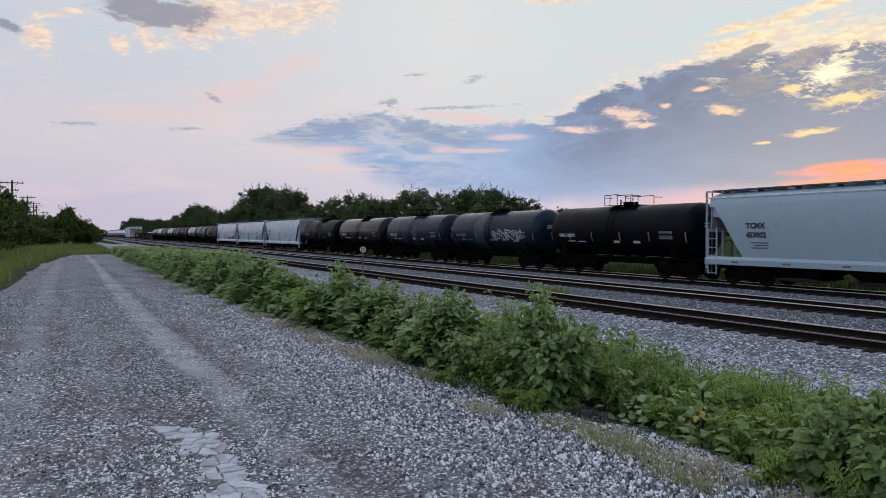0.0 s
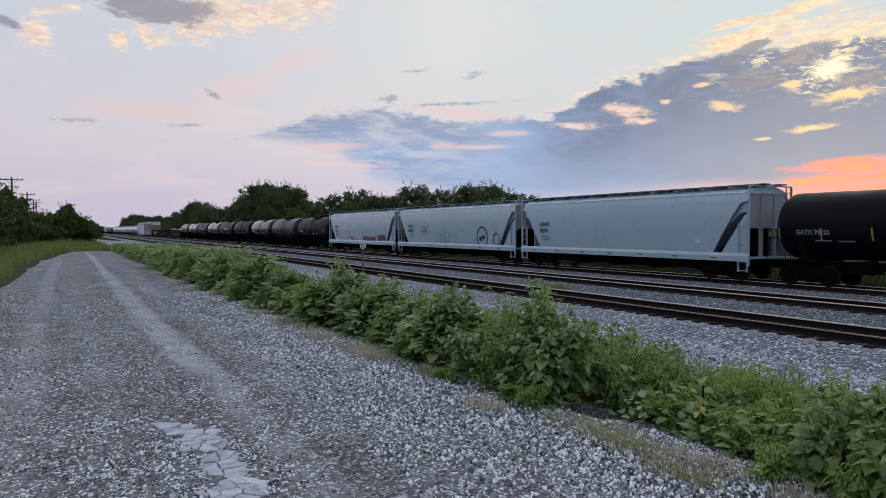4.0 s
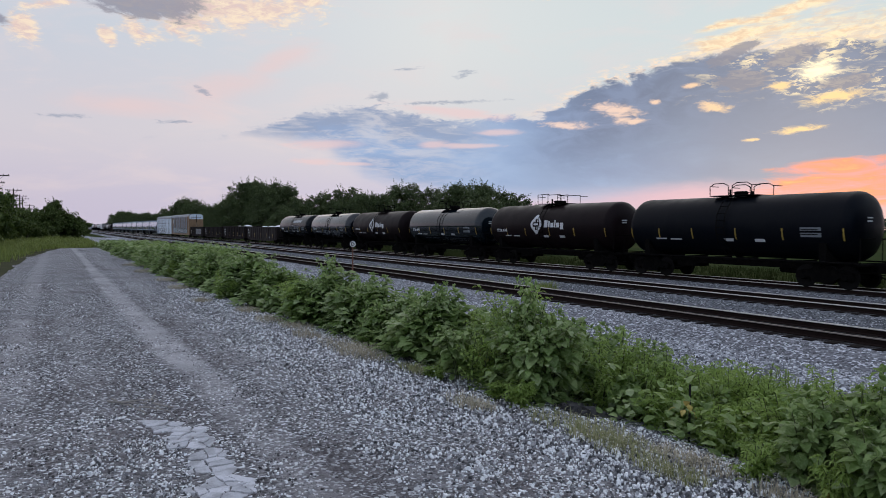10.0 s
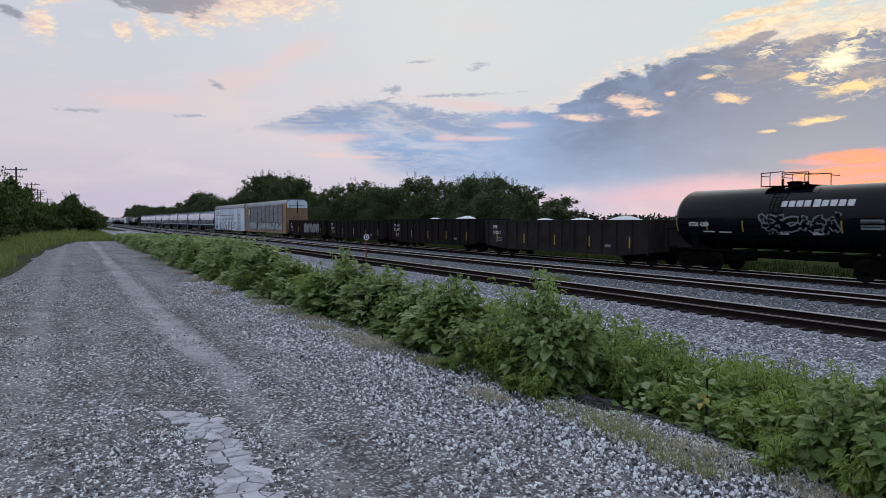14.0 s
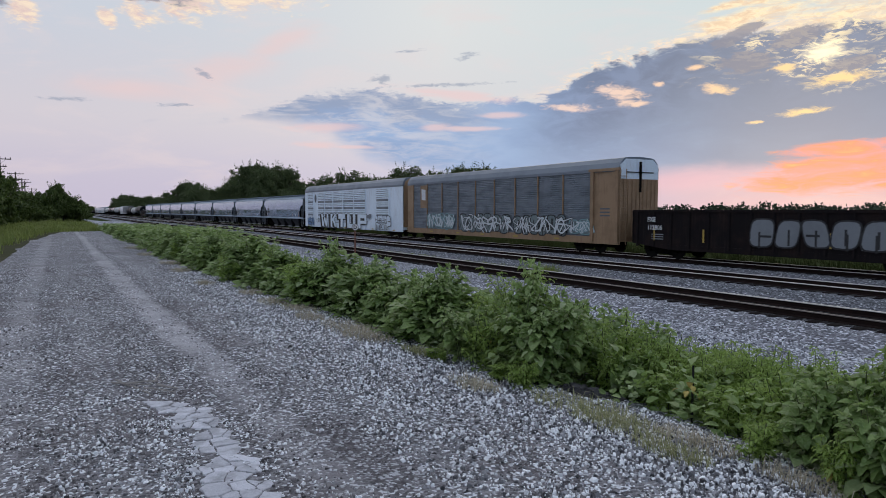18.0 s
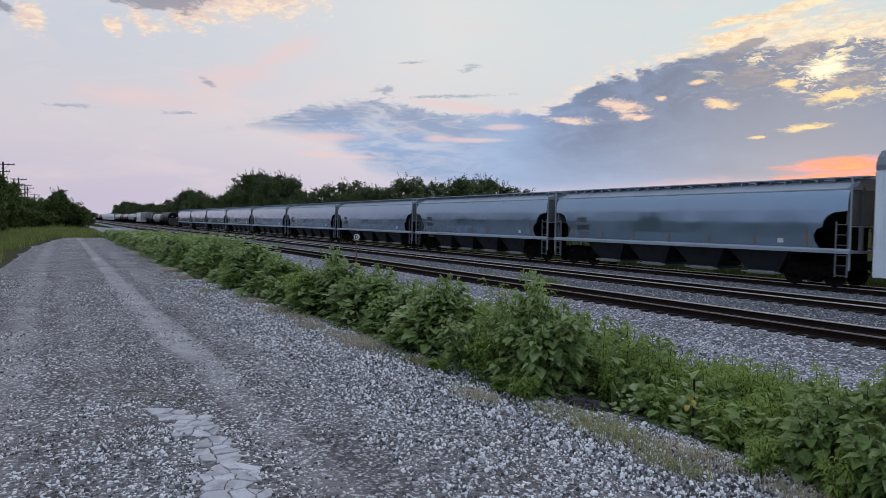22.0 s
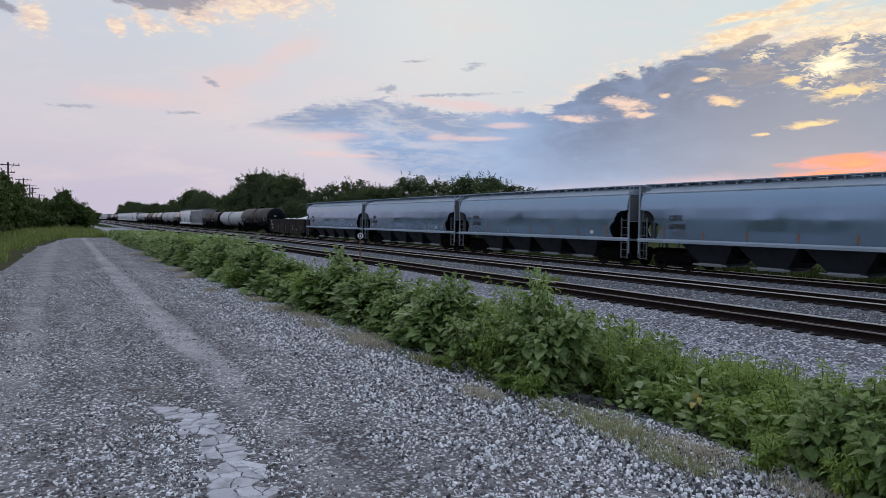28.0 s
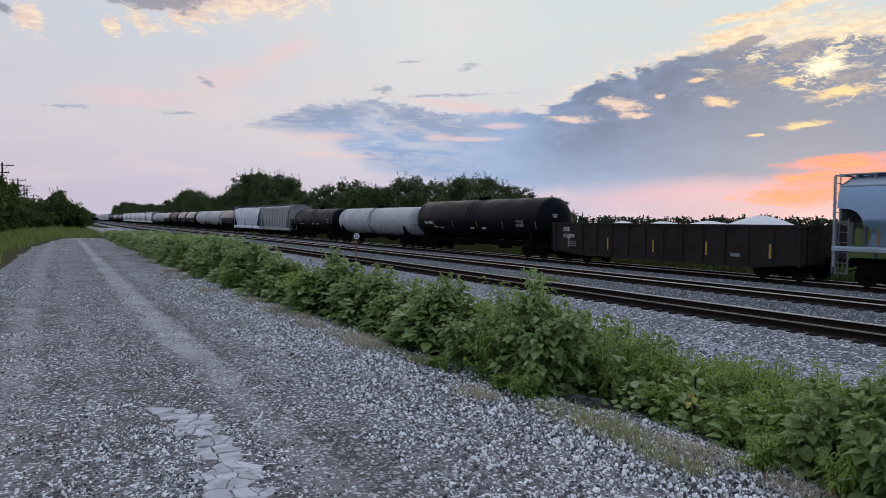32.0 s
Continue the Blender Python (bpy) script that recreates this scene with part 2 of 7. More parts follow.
    air = n.mix(1.0, air, (0.06, 0.06, 0.06, 1), "MULTIPLY")
    col = n.mix(0.06, col, air)
    bg = n.put("ShaderNodeBackground", (col, 1.05))
    n.put("ShaderNodeOutputWorld", (bg,))


sky()
sun_data = bpy.data.lights.new("sun", "SUN")
sun_data.energy, sun_data.angle, sun_data.color = 0.5, radians(90), (1.0, 0.90, 0.80)
sun = new("sun", sun_data)
sa, se = radians(SUN_YAW), radians(SUN_UP)
sun.matrix_world = look((60, 60, 60), Vector((60, 60, 60)) - Vector((math.sin(sa) * math.cos(se), math.cos(sa) * math.cos(se), math.sin(se))) * 10)

# ---- materials ----
MATS = {}


def mat(name, base, rough=0.6, metal=0.0, other=None, amount=0.35, scale=3.0, stretch=(1, 1, 1), grain=40.0, bump=0.2, streak=None, coat=0.0, spec=0.5, each=0.0):
    """A surface in two tones: broad stains, fine grain in colour and relief, run-down streaks if given, and a change from piece to piece."""
    if name in MATS:
        return MATS[name]
    m = bpy.data.materials.new(name)
    m.use_nodes = True
    n = Nodes(m.node_tree)
    pos = n.put("ShaderNodeTexCoord", (), 3)
    vec = n.put("ShaderNodeMapping", (pos, (0, 0, 0), (0, 0, 0), stretch))
    broad = n.noise(vec, scale, 5, 0.6)
    small = n.noise(pos, grain, 3, 0.6)
    col = n.mix(n.math("MULTIPLY", n.step(broad, 0.42, 0.68), amount), (*base, 1), (*(other or tuple(v * 0.5 for v in base)), 1))
    if streak:
        sv = n.put("ShaderNodeMapping", (pos, (0, 0, 0), (0, 0, 0), (2.0, 5.0, 0.35)))
        col = n.mix(n.math("MULTIPLY", n.step(n.noise(sv, 1.6, 5, 0.65), 0.5, 0.75), streak[3]), col, (*streak[:3], 1))
    col = n.mix(n.step(small, 0.3, 0.7, 0.0, 0.28), col, (*(v * 0.6 for v in base), 1))
    if each:
        rnd = n.put("ShaderNodeObjectInfo", (), "Random")
        col = n.mix(1.0, col, n.put("ShaderNodeCombineColor", [n.math("MULTIPLY_ADD", rnd, each, 1 - each / 2)] * 3), "MULTIPLY")
    rg = n.step(broad, 0.3, 0.7, max(rough - 0.08, 0.03), min(rough + 0.12, 1))
    nrm = n.put("ShaderNodeBump", {"Strength": bump, "Distance": 0.01, "Height": small})
    if spec == 0:
        # dull, open-textured surface with no sheen
        n.put("ShaderNodeOutputMaterial", (n.put("ShaderNodeBsdfDiffuse", {"Color": col, "Roughness": 1.0, "Normal": nrm}),))
        MATS[name] = m
        return m
    sh = n.put("ShaderNodeBsdfPrincipled", {"Base Color": col, "Roughness": rg, "Metallic": metal, "Normal": nrm, "Coat Weight": coat, "Coat Roughness": 0.15, "Specular IOR Level": spec})
    n.put("ShaderNodeOutputMaterial", (sh,))
    MATS[name] = m
    return m


def gravel(name, dark, light, pale, cell, pale_share, earth=None, earth_bands=(), relief=0.6):
    """Loose stone: cells of their own tone and relief, pale chips among them, and earth worn bare along bands of x."""
    m = bpy.data.materials.new(name)
    m.use_nodes = True
    n = Nodes(m.node_tree)
    pos = n.put("ShaderNodeTexCoord", (), 3)
    cells = n.t.nodes.new("ShaderNodeTexVoronoi")
    n.t.links.new(pos, cells.inputs["Vector"])
    cells.inputs["Scale"].default_value = 1 / cell
    dist, tone = cells.outputs[0], cells.outputs[1]
    rnd = n.put("ShaderNodeSeparateColor", (tone,), 0)
    rnd2 = n.put("ShaderNodeSeparateColor", (tone,), 1)
    patch = n.noise(pos, 0.7, 6, 0.65)
    fine = n.noise(pos, 130, 3, 0.7)
    col = n.mix(rnd, (*dark, 1), (*light, 1))
    chip = n.step(n.math("ADD", rnd2, n.math("MULTIPLY", n.math("SUBTRACT", patch, 0.5), 0.5)), 1 - pale_share, 1.02 - pale_share)
    col = n.mix(chip, col, (*pale, 1))
    height = n.math("SUBTRACT", 1.0, n.math("MULTIPLY", dist, 1.0))
    height = n.math("MULTIPLY", height, n.math("MULTIPLY_ADD", rnd, 0.7, 0.5))
    if earth:
        x = n.put("ShaderNodeSeparateXYZ", (pos,), 0)
        y = n.put("ShaderNodeSeparateXYZ", (pos,), 1)
        wob = n.math("MULTIPLY", n.math("SUBTRACT", n.noise(n.put("ShaderNodeMapping", (pos, (0, 0, 0), (0, 0, 0), (1.0, 0.12, 1))), 0.5, 3, 0.5), 0.5), 0.55)
        bare = None
        for c, half, share in earth_bands:
            d = n.math("ABSOLUTE", n.math("SUBTRACT", n.math("ADD", x, wob), c))
            b = n.math("MULTIPLY", n.step(d, half * 0.4, half * 1.3, 1.0, 0.0), share)
            bare = b if bare is None else n.math("MAXIMUM", bare, b)
        bare = n.math("MULTIPLY", bare, n.step(y, 4.5, 8.5, 0.35, 1.0))
        far = n.step(y, 8.0, 45.0, 0.0, 0.25)
        bare = n.math("MAXIMUM", bare, far)
        bare = n.math("MULTIPLY", bare, n.step(n.noise(pos, 2.2, 6, 0.7), 0.22, 0.62), clamp=True)
        soil = n.mix(n.noise(pos, 1.6, 6, 0.65), (*earth, 1), (*(v * 1.75 for v in earth), 1))
        soil = n.mix(n.step(fine, 0.35, 0.7, 0.0, 0.6), soil, (*(v * 0.5 for v in earth), 1))
        col = n.mix(n.math("MULTIPLY", n.step(n.noise(pos, 0.9, 5, 0.65), 0.46, 0.66), 0.45), col, (0.14, 0.115, 0.113, 1))
        col = n.mix(bare, col, soil)
        height = n.math("MULTIPLY", height, n.math("SUBTRACT", 1.0, n.math("MULTIPLY", bare, 0.75)))
    col = n.mix(n.step(patch, 0.35, 0.7, 0.0, 0.35), col, (*(v * 0.7 for v in dark), 1))
    height = n.math("MULTIPLY_ADD", fine, 0.25, height)
    nrm = n.put("ShaderNodeBump", {"Strength": relief, "Distance": cell * 0.6, "Height": height})
    sh = n.put("ShaderNodeBsdfDiffuse", {"Color": col, "Roughness": 1.0, "Normal": nrm})
    n.put("ShaderNodeOutputMaterial", (sh,))
    return m


def leafy(name, tones, gloss=0.55, glow=0.25, sheen=0.4):
    """Leaves: tones that change from leaf to leaf, light passing through."""
    m = bpy.data.materials.new(name)
    m.use_nodes = True
    n = Nodes(m.node_tree)
    rnd = n.put("ShaderNodeNewGeometry", (), "Random Per Island")
    col = n.ramp(rnd, [(i / (len(tones) - 1), (*c, 1)) for i, c in enumerate(tones)])
    pos = n.put("ShaderNodeTexCoord", (), 3)
    col = n.mix(n.step(n.noise(pos, 1.3, 3, 0.6), 0.35, 0.7, 0.0, 0.45), col, (*(v * 0.55 for v in tones[0]), 1))
    col = n.mix(n.step(n.noise(pos, 60, 2, 0.5), 0.4, 0.8, 0.0, 0.25), col, (*(v * 1.3 for v in tones[-1]), 1))
    sh = n.put("ShaderNodeBsdfPrincipled", {"Base Color": col, "Roughness": gloss, "Specular IOR Level": sheen}) if sheen else n.put("ShaderNodeBsdfDiffuse", (col,))
    tr = n.put("ShaderNodeBsdfTranslucent", (col,))
    mx = n.put("ShaderNodeMixShader", (glow, sh, tr))
    n.put("ShaderNodeOutputMaterial", (mx,))
    return m


ROAD = gravel("road_gravel", (0.095, 0.088, 0.092), (0.42, 0.405, 0.41), (0.93, 0.94, 0.96), 0.022, 0.17, (0.46, 0.44, 0.445), ((1.30, 0.20, 1.0), (-0.42, 0.24, 0.6), (0.3, 0.2, 0.25), (2.0, 0.3, 0.35), (3.05, 0.4, 0.5)), 1.2)
BALLAST = gravel("ballast_stone", (0.058, 0.059, 0.065), (0.255, 0.262, 0.282), (0.60, 0.61, 0.64), 0.05, 0.10)
BALLAST_PALE = gravel("pale_ballast", (0.11, 0.11, 0.12), (0.43, 0.435, 0.465), (0.86, 0.87, 0.92), 0.045, 0.24)
BALLAST_MID = gravel("dusty_ballast", (0.10, 0.097, 0.105), (0.37, 0.37, 0.395), (0.78, 0.79, 0.83), 0.05, 0.18)
BALLAST_DARK = mat("dark_slag", (0.045, 0.043, 0.045), 0.9, other=(0.09, 0.085, 0.085), scale=30, grain=150, bump=0.3)
BALLAST_OILY = gravel("oily_ballast", (0.022, 0.020, 0.021), (0.075, 0.07, 0.07), (0.2, 0.2, 0.2), 0.05, 0.05)
FIELD = mat("field_grass", (0.050, 0.066, 0.026), 1.0, other=(0.085, 0.085, 0.036), amount=0.8, scale=0.08, grain=6, bump=0.5, spec=0)
VERGE = mat("verge_soil_grass", (0.085, 0.085, 0.05), 0.95, other=(0.13, 0.115, 0.085), amount=0.8, scale=0.5, grain=25, bump=0.6, spec=0)
RAIL_SIDE = mat("rusty_rail", (0.028, 0.019, 0.017), 0.85, other=(0.016, 0.012, 0.012), scale=2, grain=60, spec=0)
RAIL_HEAD = mat("worn_rail_head", (0.62, 0.60, 0.58), 0.34, 1.0, other=(0.5, 0.46, 0.44), scale=0.8, stretch=(1, 0.1, 1), grain=8, bump=0.0)
RAIL_DULL = mat("dull_rail_head", (0.20, 0.18, 0.17), 0.45, 1.0, other=(0.16, 0.12, 0.10), scale=0.6, stretch=(1, 0.15, 1), grain=8, bump=0.0)
TIE = mat("creosoted_tie", (0.020, 0.017, 0.016), 0.9, other=(0.045, 0.038, 0.034), amount=0.7, scale=4, stretch=(0.3, 3, 3), grain=40, bump=0.5, each=0.6, spec=0)
BLACK = mat("black_tank_paint", (0.002, 0.0035, 0.007), 0.14, other=(0.006, 0.008, 0.011), amount=0.6, scale=0.9, grain=30, bump=0.01, streak=(0.009, 0.010, 0.012, 0.25), spec=0.18)
DULLBLACK = mat("dull_black_tank_paint", (0.003, 0.0045, 0.008), 0.40, other=(0.008, 0.009, 0.011), amount=0.6, scale=0.9, grain=30, bump=0.02, streak=(0.012, 0.012, 0.013, 0.3), spec=0.07)
GLOSSBLACK = mat("glossy_black_tank_paint", (0.0025, 0.004, 0.007), 0.09, other=(0.006, 0.008, 0.011), amount=0.5, scale=0.9, grain=30, bump=0.004, streak=(0.008, 0.009, 0.011, 0.25), spec=0.40)
SHINY = mat("shiny_black_tank_paint", (0.003, 0.005, 0.008), 0.09, other=(0.006, 0.008, 0.011), amount=0.5, scale=0.9, grain=30, bump=0.004, streak=(0.008, 0.009, 0.011, 0.25), spec=0.5, coat=0.4)
BLUEGREY = mat("faded_slate_tank_paint", (0.010, 0.021, 0.039), 0.30, other=(0.007, 0.012, 0.021), amount=0.6, scale=0.6, grain=30, bump=0.03, streak=(0.017, 0.021, 0.028, 0.5), spec=0.18)
BAND = mat("paler_tank_band", (0.040, 0.056, 0.076), 0.40, other=(0.026, 0.036, 0.050), scale=0.8, grain=30, bump=0.03, spec=0.25)
PATCH = mat("pale_patch_paint", (0.20, 0.22, 0.24), 0.5, other=(0.12, 0.13, 0.15), scale=0.8, grain=30, bump=0.05)
BROWN = mat("dark_brown_tank_paint", (0.012, 0.007, 0.008), 0.36, other=(0.007, 0.005, 0.006), amount=0.6, scale=0.7, grain=30, bump=0.03, streak=(0.018, 0.014, 0.013, 0.3), spec=0.07)
BROWNGREY = mat("weathered_tank_paint", (0.008, 0.009, 0.012), 0.20, other=(0.012, 0.011, 0.011), amount=0.7, scale=0.7, grain=30, bump=0.02, streak=(0.015, 0.013, 0.013, 0.5), spec=0.25)
GREYTANK = mat("blue_black_tank_paint", (0.003, 0.008, 0.013), 0.10, other=(0.007, 0.011, 0.014), amount=0.5, scale=0.7, grain=30, bump=0.01, streak=(0.010, 0.012, 0.014, 0.4), spec=0.42, coat=0.25)
LIGHTGREY = mat("light_grey_tank_paint", (0.42, 0.44, 0.46), 0.5, other=(0.26, 0.27, 0.28), amount=0.6, scale=0.7, grain=30, bump=0.05, streak=(0.12, 0.11, 0.10, 0.45))
WHITECAR = mat("white_hopper_paint", (0.37, 0.48, 0.55), 0.30, other=(0.31, 0.40, 0.46), amount=0.3, scale=0.5, grain=30, bump=0.02, streak=(0.29, 0.28, 0.25, 0.22), coat=0.35)
GREYCAR = mat("grey_hopper_paint", (0.24, 0.345, 0.475), 0.15, 0.7, other=(0.225, 0.315, 0.425), amount=0.3, scale=0.4, grain=30, bump=0.006, streak=(0.195, 0.28, 0.38, 0.3), coat=0.15)
ROOFGREY = mat("dull_grey_roof_paint", (0.34, 0.40, 0.47), 0.75, other=(0.26, 0.30, 0.35), amount=0.5, scale=0.5, grain=30, bump=0.04, spec=0.1)
RIBCAR = mat("dull_grey_hopper_paint", (0.36, 0.36, 0.37), 0.6, other=(0.22, 0.21, 0.21), amount=0.6, scale=0.5, grain=30, bump=0.05, streak=(0.14, 0.12, 0.11, 0.5))
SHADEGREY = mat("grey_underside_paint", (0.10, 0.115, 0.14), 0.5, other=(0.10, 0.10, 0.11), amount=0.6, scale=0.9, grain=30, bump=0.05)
STEEL = mat("grimy_black_steel", (0.009, 0.0085, 0.0085), 0.75, other=(0.02, 0.017, 0.015), amount=0.6, scale=3, grain=50, spec=0)
WHEEL = mat("wheel_steel", (0.010, 0.009, 0.009), 0.7, 0.0, other=(0.018, 0.015, 0.014), scale=3, grain=50, spec=0.1)
# hopper grey darkened: shade inside end openings and under the car is in the colour
CHUTE = mat("shade_dark_chute_paint", (0.026, 0.030, 0.036), 0.6, other=(0.016, 0.017, 0.019), amount=0.6, scale=0.9, grain=30, bump=0.05, spec=0.3)
# weathering streaks on a grey that also holds the car ends' shading
ENDGREY = mat("weathered_shade_grey_paint", (0.17, 0.185, 0.20), 0.6, other=(0.10, 0.108, 0.118), amount=0.6, scale=0.9, grain=30, bump=0.05, streak=(0.05, 0.045, 0.04, 0.4), spec=0.3)
GATE = mat("outlet_gate_steel", (0.30, 0.32, 0.33), 0.6, other=(0.18, 0.19, 0.2), scale=2, grain=30, bump=0.05)
GONDOLA = mat("rust_black_gondola_paint", (0.013, 0.011, 0.012), 0.7, other=(0.03, 0.02, 0.018), amount=0.7, scale=1.0, grain=30, bump=0.1, streak=(0.05, 0.034, 0.03, 0.4), spec=0.06)
GONDOLA2 = mat("brown_gondola_paint", (0.024, 0.018, 0.018), 0.7, other=(0.014, 0.012, 0.012), amount=0.7, scale=1.0, grain=30, bump=0.1, streak=(0.05, 0.034, 0.03, 0.4), spec=0.2)
LOAD = mat("white_granular_load", (0.80, 0.82, 0.85), 0.9, other=(0.68, 0.70, 0.74), scale=4, grain=60, bump=0.5)
GALV = mat("galvanised_panel", (0.20, 0.235, 0.275), 0.45, 0.35, other=(0.12, 0.138, 0.16), amount=0.7, scale=0.6, stretch=(1, 1, 3), grain=30, bump=0.05, streak=(0.10, 0.105, 0.115, 0.45))
GALVROOF = mat("galvanised_roof", (0.17, 0.205, 0.25), 0.45, 0.4, other=(0.12, 0.14, 0.165), scale=0.5, grain=30, bump=0.05)
TAN = mat("tan_rack_paint", (0.32, 0.205, 0.115), 0.6, other=(0.20, 0.125, 0.07), amount=0.6, scale=1.0, grain=30, bump=0.05, streak=(0.16, 0.09, 0.055, 0.5))
RACKWHITE = mat("white_rack_paint", (0.76, 0.87, 0.97), 0.42, other=(0.64, 0.70, 0.77), amount=0.5, scale=0.8, grain=30, bump=0.05, streak=(0.34, 0.30, 0.26, 0.4))
YELLOW = mat("yellow_reflector", (0.42, 0.29, 0.05), 0.5, other=(0.40, 0.26, 0.05), scale=8)
ORANGE = mat("faded_orange_strip", (0.27, 0.125, 0.045), 0.5, other=(0.17, 0.085, 0.04), scale=8)
LETTER_W = mat("white_lettering", (0.66, 0.68, 0.70), 0.6, other=(0.48, 0.48, 0.5), scale=6)
LETTER_B = mat("black_lettering", (0.03, 0.032, 0.036), 0.6, other=(0.06, 0.06, 0.065), scale=6)
SPRAY_W = mat("white_spray_paint", (0.62, 0.66, 0.68), 0.6, other=(0.42, 0.50, 0.52), amount=0.6, scale=5)
SPRAY_K = mat("black_spray_paint", (0.02, 0.02, 0.022), 0.6, scale=5)
SPRAY_R = mat("red_spray_paint", (0.24, 0.06, 0.075), 0.6, other=(0.15, 0.05, 0.06), scale=5)
SPRAY_T = mat("teal_spray_paint", (0.20, 0.34, 0.36), 0.6, other=(0.12, 0.20, 0.24), scale=5)
SPRAY_P = mat("thin_grey_green_spray", (0.17, 0.22, 0.225), 0.6, other=(0.09, 0.12, 0.13), amount=0.8, scale=3)
SPRAY_B = mat("blue_spray_paint", (0.12, 0.24, 0.45), 0.6, other=(0.25, 0.35, 0.5), scale=5)
BARK = mat("bark", (0.06, 0.05, 0.042), 0.95, other=(0.03, 0.026, 0.022), scale=5, stretch=(3, 3, 0.6), grain=60, bump=0.8)
POLEWOOD = mat("weathered_pole_wood", (0.07, 0.058, 0.05), 0.9, other=(0.11, 0.10, 0.09), scale=2, stretch=(4, 4, 0.4), grain=60, bump=0.5)
CONCRETE = mat("cracked_concrete", (0.68, 0.67, 0.70), 0.9, other=(0.34, 0.33, 0.34), amount=0.7, scale=9, grain=70, bump=0.8, each=0.25, spec=0)
TWIG = mat("dry_twig", (0.36, 0.33, 0.30), 0.9, other=(0.16, 0.14, 0.12), scale=15, grain=90)
RUSTPOST = mat("rust_red_post", (0.17, 0.065, 0.04), 0.7, other=(0.09, 0.04, 0.03), scale=8)
SIGNWHITE = mat("sign_white", (0.72, 0.73, 0.74), 0.5, other=(0.6, 0.6, 0.6), scale=6)
DARKPOST = mat("dark_metal_post", (0.018, 0.019, 0.018), 0.8, other=(0.026, 0.022, 0.02), scale=8)
WEED = leafy("weed_leaf", [(0.15, 0.23, 0.065), (0.24, 0.35, 0.105), (0.33, 0.44, 0.16), (0.46, 0.54, 0.30)], 0.5, 0.45, 0.32)
FINEWEED = leafy("fine_weed_leaf", [(0.21, 0.31, 0.070), (0.31, 0.43, 0.10), (0.40, 0.52, 0.16)], 0.55, 0.48)
WEED_STEM = mat("weed_stem", (0.09, 0.12, 0.04), 0.7, other=(0.13, 0.11, 0.05), scale=10)
GRASSY = leafy("grass_blade", [(0.13, 0.18, 0.04), (0.21, 0.27, 0.06), (0.30, 0.33, 0.10)], 0.6, 0.35)
DRYGRASS = leafy("dry_grass_blade", [(0.46, 0.40, 0.31), (0.58, 0.52, 0.41), (0.36, 0.34, 0.22)], 0.8, 0.2)
OLIVEGRASS = leafy("olive_grass_blade", [(0.26, 0.29, 0.11), (0.38, 0.38, 0.20), (0.46, 0.43, 0.28)], 0.8, 0.3)
YELLOWLEAF = leafy("yellowed_leaf", [(0.50, 0.40, 0.10), (0.60, 0.46, 0.16)], 0.6, 0.3)
FIELDBLADE = leafy("field_blade", [(0.040, 0.056, 0.018), (0.060, 0.076, 0.026), (0.085, 0.092, 0.036)], 1.0, 0.06, 0.0)
TREELEAF = leafy("tree_leaf", [(0.050, 0.080, 0.030), (0.085, 0.120, 0.042), (0.13, 0.165, 0.060)], 0.6, 0.25)
SHRUBLEAF = leafy("shrub_leaf", [(0.045, 0.075, 0.016), (0.075, 0.115, 0.024), (0.11, 0.15, 0.03)], 0.6, 0.2)
FARLEAF = leafy("far_leaf", [(0.026, 0.042, 0.020), (0.038, 0.055, 0.026)], 0.8, 0.1)


# ---- building helpers ----

def chips(name, stops, grain=150):
    """Loose stones whose tone changes from stone to stone."""
    m = bpy.data.materials.new(name)
    m.use_nodes = True
    n = Nodes(m.node_tree)
    rnd = n.put("ShaderNodeNewGeometry", (), "Random Per Island")
    col = n.ramp(rnd, [(p, (*c, 1)) for p, c in stops])
    pos = n.put("ShaderNodeTexCoord", (), 3)
    fine = n.noise(pos, grain, 3, 0.7)
    col = n.mix(n.step(fine, 0.5, 0.8, 0.0, 0.25), col, (0.10, 0.095, 0.095, 1))
    nrm = n.put("ShaderNodeBump", {"Strength": 0.3, "Distance": 0.004, "Height": fine})
    sh = n.put("ShaderNodeBsdfPrincipled", {"Base Color": col, "Roughness": 0.8, "Normal": nrm, "Specular IOR Level": 0.35})
    n.put("ShaderNodeOutputMaterial", (sh,))
    return m


CHIPS_FINE = chips("fine_road_chips", [(0.0, (0.04, 0.037, 0.04)), (0.34, (0.17, 0.157, 0.16)), (0.62, (0.40, 0.38, 0.385)), (0.72, (0.56, 0.555, 0.57)), (0.77, (0.93, 0.94, 0.97)), (1.0, (0.97, 0.98, 0.99))])
CHIPS_COARSE = chips("coarse_shoulder_chips", [(0.0, (0.04, 0.04, 0.045)), (0.28, (0.17, 0.17, 0.18)), (0.54, (0.42, 0.42, 0.44)), (0.64, (0.60, 0.605, 0.63)), (0.70, (0.94, 0.95, 0.98)), (1.0, (0.97, 0.98, 0.99))], 90)
CHIPS_BANK = chips("bank_chips", [(0.0, (0.08, 0.08, 0.088)), (0.35, (0.22, 0.222, 0.24)), (0.7, (0.46, 0.465, 0.49)), (0.85, (0.82, 0.83, 0.86)), (1.0, (0.9, 0.91, 0.94))], 60)

